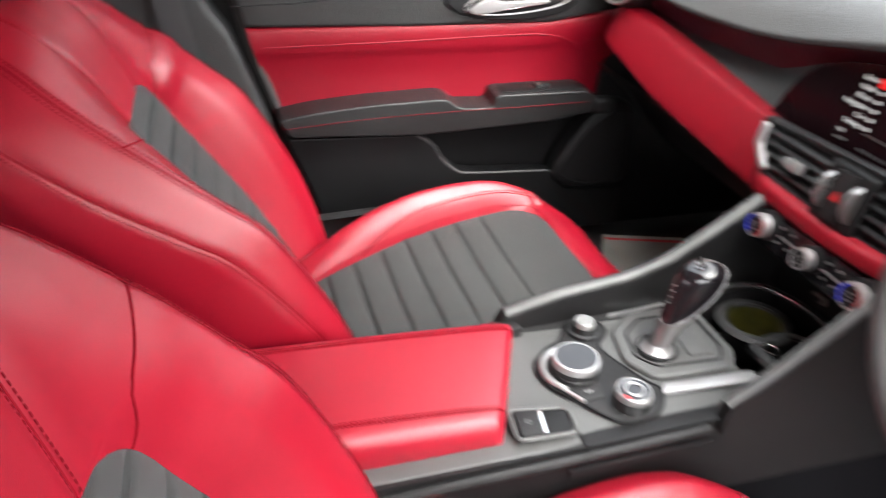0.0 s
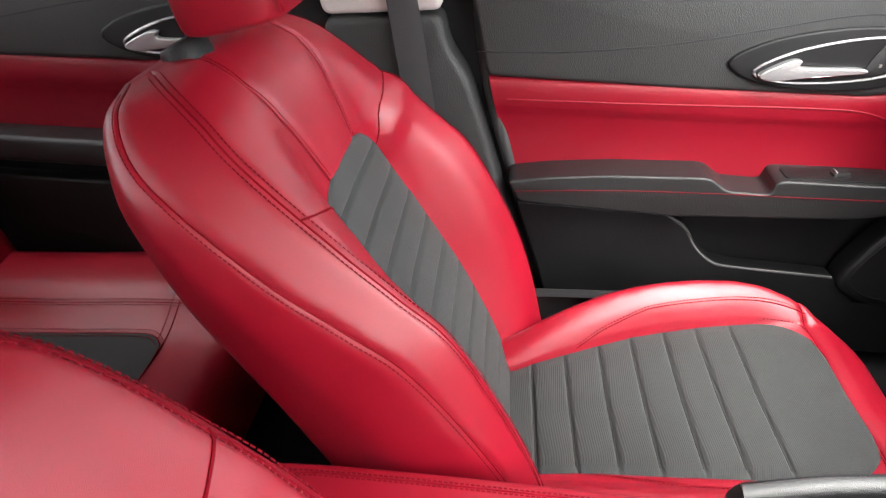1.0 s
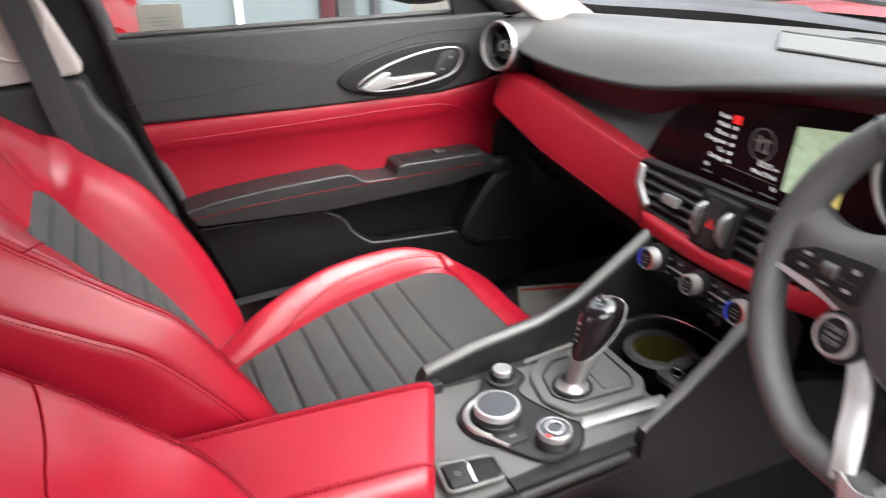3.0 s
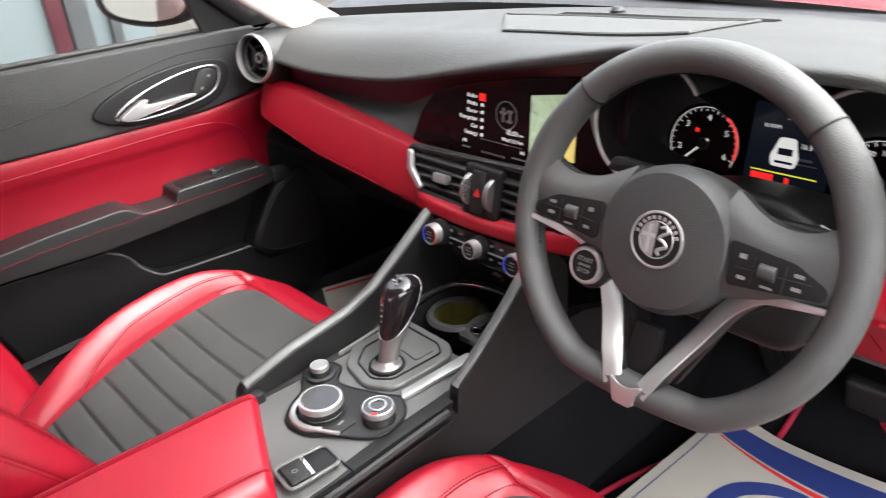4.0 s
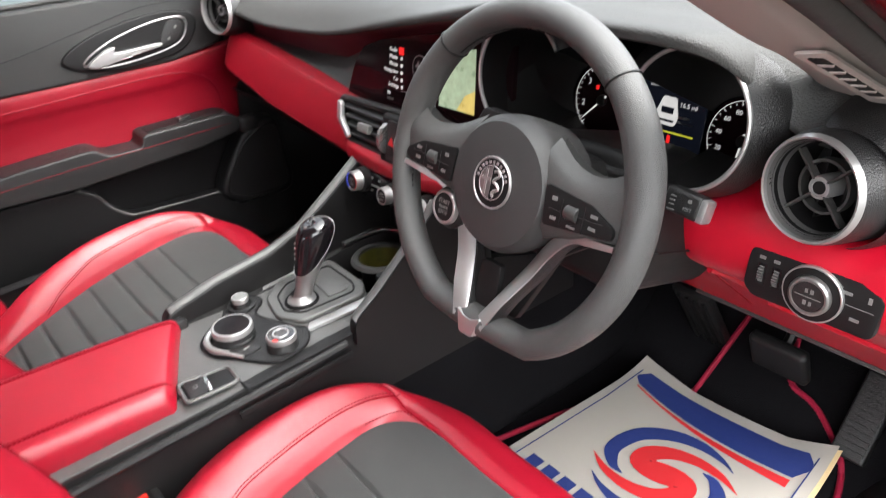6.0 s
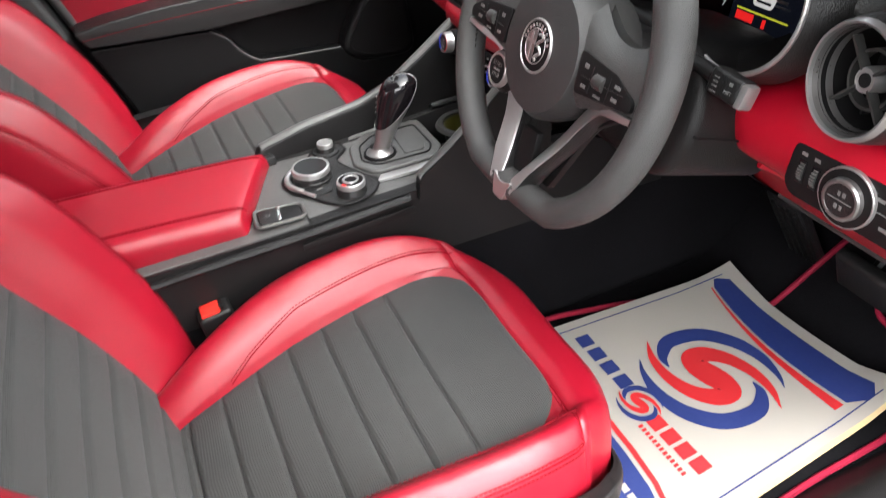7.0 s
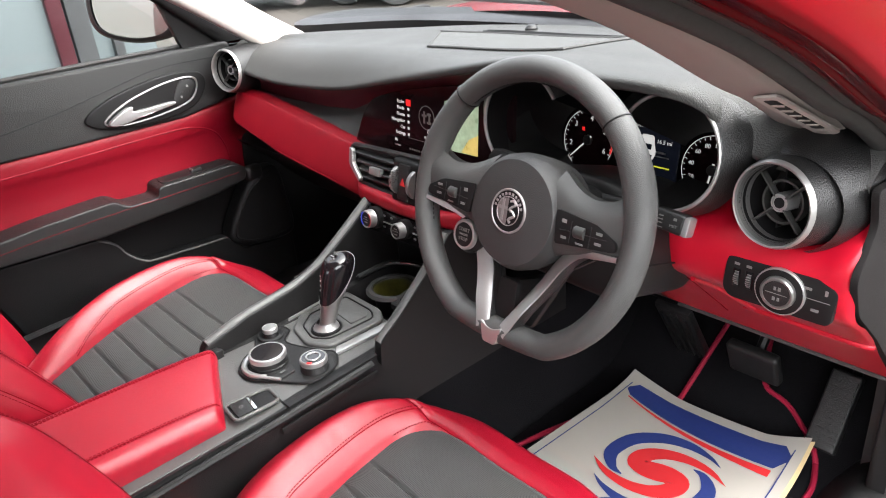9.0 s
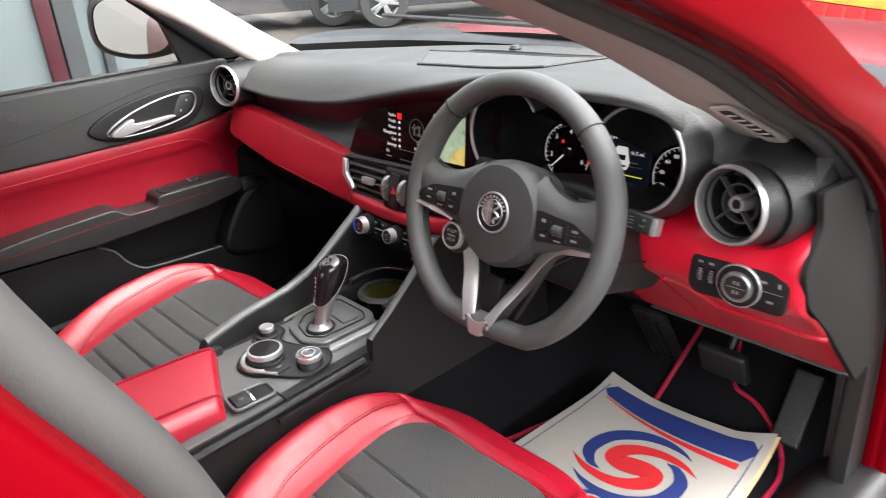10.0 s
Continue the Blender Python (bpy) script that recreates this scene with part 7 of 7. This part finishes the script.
part("lid_base", slab_bm(rounded([(CX - 0.078, -0.71), (CX + 0.078, -0.71), (CX + 0.078, -0.29), (CX - 0.078, -0.226)], 0.01), 0.012, pose(0, 0, 0.620)), DARK, ar)
part("lid_latch", slab_bm(rounded([(CX - 0.10, -0.25), (CX - 0.08, -0.25), (CX - 0.08, -0.205), (CX - 0.10, -0.212)], 0.005), 0.02, pose(0, 0, 0.634), 0.004), BLACK, ar)

# ---- footwell: mats, pedals, paper ----
fm = thing("floor_mat", "black carpet floor mat edged with red piping", "floor mat")
mo = rounded([(0.160, -0.05), (0.165, 0.17), (0.190, 0.28), (0.225, 0.40), (0.300, 0.478), (0.316, 0.51), (0.338, 0.680), (0.404, 0.700), (0.428, 0.620), (0.445, 0.577), (0.498, 0.570), (0.574, 0.525), (0.600, 0.455), (0.606, 0.30), (0.620, 0.15), (0.622, -0.05)], 0.025, 5)


def mat_z(y):
    """Height of the mat, which climbs the toe board in front."""
    return 0.90 * max(0, y - 0.51)


bm = slab_bm(mo, 0.008, pose(0, 0, 0.330), 0.003)
bmesh.ops.triangulate(bm, faces=bm.faces)
for cut in (0.48, 0.51, 0.54, 0.57, 0.60, 0.63, 0.66, 0.685):
    bmesh.ops.bisect_plane(bm, geom=bm.verts[:] + bm.edges[:] + bm.faces[:], plane_co=(0, cut, 0), plane_no=(0, 1, 0))
for v in bm.verts:
    v.co.z += mat_z(v.co.y)
part("carpet", bm, CARPET, fm)
edge = np.array([(x, y, 0.340 + mat_z(y)) for x, y in mo + mo[:1]])
run = np.r_[0, np.cumsum(np.linalg.norm(np.diff(edge, axis=0), axis=1))]
steps = np.arange(0, run[-1], 0.0035)
edge = np.stack([np.interp(steps, run, edge[:, k]) for k in range(3)], 1)
part("edge_piping", tube_bm(edge, [0.0056 if k % 2 else 0.0046 for k in range(len(edge))], 7, True), PIPE, fm, "red woven edge piping")
pm = copy_thing(fm, pose(-0.78, 0, 0))
pm["label"] = "black passenger carpet mat edged with red piping"


def sheet_z(x, y):
    curl = 0.030 * max(0, (y - 0.40) / 0.09) ** 2 * (max(0, (0.33 - x) / 0.10) * 0.55 + max(0, (x - 0.50) / 0.09) * 0.8)
    return 0.352 + 0.045 * (y - 0.1) + 0.004 * math.sin(9 * x + 4 * y) + min(curl, 0.035)


# outline corners: front left, front right, rear right, rear left
FL, FR, RR, RL = (0.226, 0.490), (0.570, 0.503), (0.612, -0.04), (0.190, -0.04)


def on_sheet(u, v, lift=0.0):
    """u from the left to the right edge, v from the rear to the front."""
    x = (RL[0] + (RR[0] - RL[0]) * u) * (1 - v) + (FL[0] + (FR[0] - FL[0]) * u) * v
    y = (RL[1] + (RR[1] - RL[1]) * u) * (1 - v) + (FL[1] + (FR[1] - FL[1]) * u) * v
    y -= 0.010 * math.sin(math.pi * u) * v ** 4
    return x, y, sheet_z(x, y) + lift


paper = thing("paper_mat", "printed white paper floor mat with blue and red shapes, corners curling", "paper mat")
U, V = 25, 33
for k, (lift, mtl, nm, du) in enumerate(((0.0, PAPER, "top_sheet", 0.0), (-0.0035, CARD, "under_sheet", 0.018))):
    pts = np.array([[on_sheet(u / (U - 1) * (1 + du), v / (V - 1) - du * 0.4, lift) for u in range(U)] for v in range(V)])
    grid(nm, pts, mtl, paper, "" if k == 0 else "brown paper backing")


def printed(name, poly, material, lift=0.0010):
    """A flat printed shape from an outline in sheet coordinates, cut fine enough to follow the sheet."""
    bm = bmesh.new()
    f = bm.faces.new([bm.verts.new((u, v, 0)) for u, v in poly])
    bmesh.ops.triangulate(bm, faces=[f])
    for _ in range(2):
        bmesh.ops.subdivide_edges(bm, edges=[e for e in bm.edges if e.calc_length() > 0.06], cuts=1, use_grid_fill=True)
        bmesh.ops.triangulate(bm, faces=bm.faces)
    for v in bm.verts:
        v.co = on_sheet(v.co.x, v.co.y, lift)
    return part(name, bm, material, paper)


def strip(name, a, b, material, lift):
    """A printed band between two lines in sheet coordinates."""
    rows = [[on_sheet(p[0] + (q[0] - p[0]) * f, p[1] + (q[1] - p[1]) * f, lift) for f in (0, 0.33, 0.67, 1)] for p, q in zip(a, b)]
    return grid(name, np.array(rows), material, paper)


def ribbon(outer, inner):
    return outer + inner[::-1]


# border lines
bl = 0.045
for a, b in (((bl, 0.25), (bl, 0.95)), ((1 - bl, 0.25), (1 - bl, 0.95))):
    printed("border", [(a[0] - 0.003, a[1]), (a[0] + 0.003, a[1]), (b[0] + 0.003, b[1]), (b[0] - 0.003, b[1])], INK_BLUE)
# front corner swoosh in blue over red
rows_t = np.linspace(0, 1, 24)
swell = [min(1.0, t / 0.04, (1 - t) / 0.03) ** 0.5 for t in rows_t]
top = [(0.05 + 0.90 * t, 0.925 + 0.032 * k) for t, k in zip(rows_t, swell)]
bot = [(0.05 + 0.90 * t, 0.925 - (0.022 + 0.048 * t ** 0.8 + 0.020 * math.sin(math.pi * t)) * (0.4 + 0.6 * k)) for t, k in zip(rows_t, swell)]
printed("blue_swoosh", ribbon(top, bot), INK_BLUE)
r1 = [(u, v - 0.006 - 0.005 * i / 23) for i, (u, v) in enumerate(bot)]
r2 = [(u, v - 0.011 - 0.034 * (i / 23) ** 1.3) for i, (u, v) in enumerate(bot)]
printed("red_swoosh", ribbon(r1[1:-1], r2[1:-1]), INK_RED)
# round two-colour emblem: a red double curl between two blue crescents
def emblem(cx, cy, r, lift):
    def place(pts, turn):
        c, q = math.cos(radians(turn + 30)), math.sin(radians(turn + 30))
        return [(cx + (x * c - y * q) * r, cy + (x * q + y * c) * r * 0.68) for x, y in pts]
    half = [(1.06, -0.17, 0.004), (0.84, 0.14, 0.060), (0.50, 0.37, 0.095), (0.12, 0.455, 0.125), (-0.20, 0.38, 0.158), (-0.325, 0.20, 0.182), (-0.20, 0.06, 0.192)]
    mid = spline(half + [(0.0, 0.0, 0.210)] + [(-x, -y, w) for x, y, w in half[::-1]], 5)
    tg = np.gradient(mid[:, :2], axis=0)
    tg /= np.linalg.norm(tg, axis=1, keepdims=True)
    nr = np.stack([-tg[:, 1], tg[:, 0]], 1)
    strip("red_curl", place(mid[:, :2] + nr * mid[:, 2:], 0), place(mid[:, :2] - nr * mid[:, 2:], 0), INK_RED, lift + 0.0004)
    arm = [(196, 0.60, 0.010), (180, 0.74, 0.075), (155, 0.85, 0.125), (120, 0.87, 0.140), (85, 0.87, 0.130), (55, 0.91, 0.095), (30, 0.98, 0.045), (14, 1.04, 0.004)]
    mid = spline([(r_ * math.cos(radians(a)), r_ * math.sin(radians(a)), w) for a, r_, w in arm], 6)
    tg = np.gradient(mid[:, :2], axis=0)
    tg /= np.linalg.norm(tg, axis=1, keepdims=True)
    nr = np.stack([-tg[:, 1], tg[:, 0]], 1)
    for t in (0, 180):
        strip("blue_crescent", place(mid[:, :2] + nr * mid[:, 2:], t), place(mid[:, :2] - nr * mid[:, 2:], t), INK_BLUE, lift)


emblem(0.519, 0.632, 0.275, 0.0010)
# brand line as plain bars, blue then red, with a smaller bar row below
for i in range(4):
    ua, va = 0.095 + 0.084 * i, 0.376 + 0.002 * i
    printed("blue_bar", [(ua, va), (ua + 0.062, va), (ua + 0.062, va + 0.045), (ua, va + 0.045)], INK_BLUE)
emblem(0.497, 0.397, 0.088, 0.0012)
for i in range(4):
    ua, va = 0.575 + 0.073 * i, 0.372 + 0.003 * i
    printed("red_bar", [(ua, va), (ua + 0.058, va), (ua + 0.058, va + 0.046), (ua, va + 0.046)], INK_RED)
for i in range(13):
    ua = 0.580 + 0.0195 * i
    printed("small_red_bar", [(ua, 0.345), (ua + 0.012, 0.345), (ua + 0.012, 0.359), (ua, 0.359)], INK_RED)
# rear corner block in blue with a red edge
printed("blue_block", [(0.10, 0.06), (0.90, 0.12), (0.90, 0.238), (0.80, 0.256), (0.65, 0.266), (0.50, 0.268), (0.10, 0.255)], INK_BLUE)
printed("red_edge", [(0.10, 0.268), (0.50, 0.281), (0.65, 0.279), (0.80, 0.269), (0.90, 0.250), (0.90, 0.262), (0.80, 0.283), (0.65, 0.294), (0.50, 0.296), (0.10, 0.282)], INK_RED)
for i in range(5):
    ua = 0.66 + 0.043 * i
    printed("white_bar", [(ua, 0.192), (ua + 0.032, 0.192), (ua + 0.032, 0.210), (ua, 0.210)], PAPER, 0.0016)


def pedal(label, at, size, tilt, pads=0):
    p = thing("pedal", label, "pedal", group="pedals")
    m = Matrix.Translation(at) @ Matrix.Rotation(radians(tilt), 4, "X")
    part("pad", box_bm(size[0], 0.022, size[1], m, 0.010 if not pads else 0.006, 4), BLACK, p, "black rubber pad")
    for i in range(pads):
        part("pad_rib", box_bm(size[0] * 0.86, 0.004, 0.005, m @ pose(0, -0.012, size[1] * (-0.40 + 0.8 * i / max(pads - 1, 1)))), BLACK, p)
    part("arm", tube_bm([m @ Vector((0, 0.008, 0)), m @ Vector((0, 0.06, size[1] * 0.4)), (at[0], at[1] + 0.12, 0.85)], 0.009, 8), DARK, p)
    return p


pedal("black rubber brake pedal", (0.447, 0.525, 0.484), (0.094, 0.075), 22, 0)
pedal("long black accelerator pedal beside the sill", (0.580, 0.552, 0.430), (0.050, 0.140), -36, 12)
rest = thing("foot_rest", "black ribbed foot rest on the toe board", "foot rest")
m = Matrix.Translation((0.285, 0.57, 0.455)) @ Matrix.Rotation(radians(32), 4, "X")
part("plate", box_bm(0.075, 0.016, 0.20, m, 0.005), BLACK, rest)
for i in range(4):
    part("rib", box_bm(0.006, 0.006, 0.17, m @ pose(-0.024 + 0.016 * i, -0.010, 0)), BLACK, rest)
# second paper sheet in the passenger footwell
sh = thing("paper_sheet", "white paper mat with a red border on the passenger floor", "paper mat")
cn = [(-0.660, 0.235), (-0.605, 0.410), (-0.38, 0.36), (-0.44, 0.150)]


def quad(u, v, lift=0.0):
    a, b, c, e = (np.array(q) for q in cn)
    x, y = (a * (1 - u) + b * u) * (1 - v) + (e * (1 - u) + c * u) * v
    return x, y, 0.352 + 0.02 * (1 - v) + 0.030 * max(0.0, 1 - v / 0.22) ** 2 + 0.003 * math.sin(20 * x) + lift


grid("sheet", np.array([[quad(u / 12, v / 12) for u in range(13)] for v in range(13)]), PAPER, sh)
grid("red_border", np.array([[quad(0.03 + 0.94 * u / 12, 0.02 + 0.022 * v, 0.001) for u in range(13)] for v in range(2)]), INK_RED, sh)
grid("red_spot", np.array([[quad(0.42 + 0.2 * u, 0.62 + 0.2 * v, 0.001) for u in range(2)] for v in range(2)]), INK_RED, sh)

# ---- outside ----
ground = part("ground", slab_bm([(-60, -60), (60, -60), (60, 60), (-60, 60)], 0.02, pose(0, 0, -0.02)), ASPHALT)
tagged(ground, "grey tarmac car park", "ground", kind="structure")
bld = thing("showroom", "pale blue clad building with maroon and grey window frames", "building")
part("wall", box_bm(0.4, 9.0, 4.5, pose(-4.3, -3.2, 2.25)), CLAD, bld, "pale blue cladding")
for y, w, m_ in ((0.73, 0.09, FRAME_M), (0.85, 0.12, FRAME_G), (1.05, 0.06, FRAME_G), (0.18, 0.03, WHITE), (-1.2, 0.10, FRAME_G), (-2.6, 0.12, FRAME_M), (-0.45, 0.04, FRAME_G)):
    part("mullion", box_bm(0.06, w, 4.5, pose(-4.08, y, 2.25), 0.005), m_, bld)
for y in (-3.4, -1.9, -0.7):
    part("window", box_bm(0.03, 1.0, 2.4, pose(-4.09, y, 1.7)), CLAD, bld)
# unseen wall, added so bonnet, windscreen and pad reflect less sky
far = part("wall_unseen_far", box_bm(26.0, 0.4, 5.0, pose(-9.0, 14.5, 2.5, 0, 0, 12)), CLAD)
tagged(far, "plain wall added out of view to darken low reflections", "wall", kind="structure")
# unseen wall on the driver's side, its height set to block low sky
yard = part("wall_unseen_side", box_bm(0.3, 26.0, 2.0, pose(6.2, 0, 1.0)), CLAD)
tagged(yard, "plain wall added out of view to block low sky light", "wall", kind="structure")
low = part("kerb", box_bm(0.25, 12, 0.12, pose(-3.6, -3, 0.06), 0.01), ASPHALT)
tagged(low, "concrete kerb by the building", "kerb", kind="structure")


def parked_car(label, at, turn, paint):
    c = thing("parked_car", label, "car", group="parked cars")
    M = pose(*at, 0, 0, turn)
    sec = [(-2.1, 0.35, 0.55), (-2.0, 0.85, 0.75), (-1.4, 0.95, 0.80), (-0.8, 1.42, 0.62), (0.5, 1.45, 0.62), (1.0, 1.0, 0.82), (1.9, 0.82, 0.78), (2.1, 0.4, 0.6)]
    rows = []
    for x, h, w in sec:
        rows.append([tuple(M @ Vector(q)) for q in ((x, -0.86, 0.25), (x, -0.90, 0.55), (x, -0.88, min(h, 0.85)), (x, -w, h * 0.97), (x, 0, h), (x, w, h * 0.97), (x, 0.88, min(h, 0.85)), (x, 0.90, 0.55), (x, 0.86, 0.25))])
    grid("body", surf(rows, 4, 4), paint, c)
    for wx in (-1.35, 1.35):
        for wy in (-0.84, 0.84):
            wm = M @ pose(wx, wy, 0.33, 90, 0, 0)
            wh = part("wheel", lathe_bm([(0.20, -0.11), (0.31, -0.11), (0.33, -0.08), (0.33, 0.08), (0.31, 0.11), (0.20, 0.11)], wm, 36), TYRE, c)
            part("rim", lathe_bm([(0.20, -0.105), (0.222, -0.10), (0.215, -0.08), (0.205, 0.0), (0.215, 0.08), (0.222, 0.10), (0.20, 0.105)], wm, 36), ALLOY, wh, "silver alloy wheel")
            part("brake_disc", cyl_bm(0.16, 0.16, 0.02, wm, 24), DARK, wh)
            for k in range(5):
                for dk in (-9, 9):
                    part("spoke", box_bm(0.20, 0.044, 0.03, wm @ pose(0, 0, -0.075 if wy > 0 else 0.075, 0, 0, 72 * k + dk) @ pose(0.105, 0, 0), 0.008), ALLOY, wh)
            part("hub", cyl_bm(0.045, 0.04, 0.03, wm @ pose(0, 0, -0.085 if wy > 0 else 0.085), 20, 0.005), ALLOY, wh)
    rows = []
    for x, h, w in ((-1.30, 0.98, 0.77), (-0.84, 1.37, 0.635), (-0.2, 1.40, 0.625), (0.45, 1.40, 0.632), (0.92, 1.02, 0.80)):
        rows.append((x, h, w))
    for sy in (-1, 1):
        strip_pts = np.array([[tuple(M @ Vector((x, sy * (0.885 + 0.004), 0.90))), tuple(M @ Vector((x, sy * (0.5 * (0.89 + w) + 0.012), 0.5 * (0.90 + h)))), tuple(M @ Vector((x, sy * (w + 0.012), h * 0.965)))] for x, h, w in rows])
        grid("side_window", surf(strip_pts, 3, 3), GLOSS, c, "dark side windows")
    return c


parked_car("dark grey parked car with silver alloy wheels", (-9.58, 5.02, 0), 53, GREYCAR)
parked_car("dark parked car with silver alloy wheels", (-7.06, 7.38, 0), 53, GREYCAR)
parked_car("red car parked beyond the passenger door", (-3.0, -2.40, 0), 90, PAINT)
bar = thing("barrier", "low red ribbed barrier with yellow top and white base", "barrier")
bm_ = pose(-0.4, 6.0, 0, 0, 0, -32)
part("base", box_bm(6.0, 0.30, 0.12, bm_ @ pose(0, 0, 0.06), 0.02), WHITE, bar, "white base")
part("body", box_bm(6.0, 0.22, 0.22, bm_ @ pose(0, 0, 0.23), 0.02), INK_RED, bar)
part("top", box_bm(6.0, 0.24, 0.10, bm_ @ pose(0, 0, 0.39), 0.02), YELLOW, bar, "yellow top rail")
for k in range(24):
    part("rib", box_bm(0.05, 0.24, 0.19, bm_ @ pose(-2.9 + 0.25 * k, 0, 0.23, 0, 12, 0), 0.01), BUTTON_RED, bar)
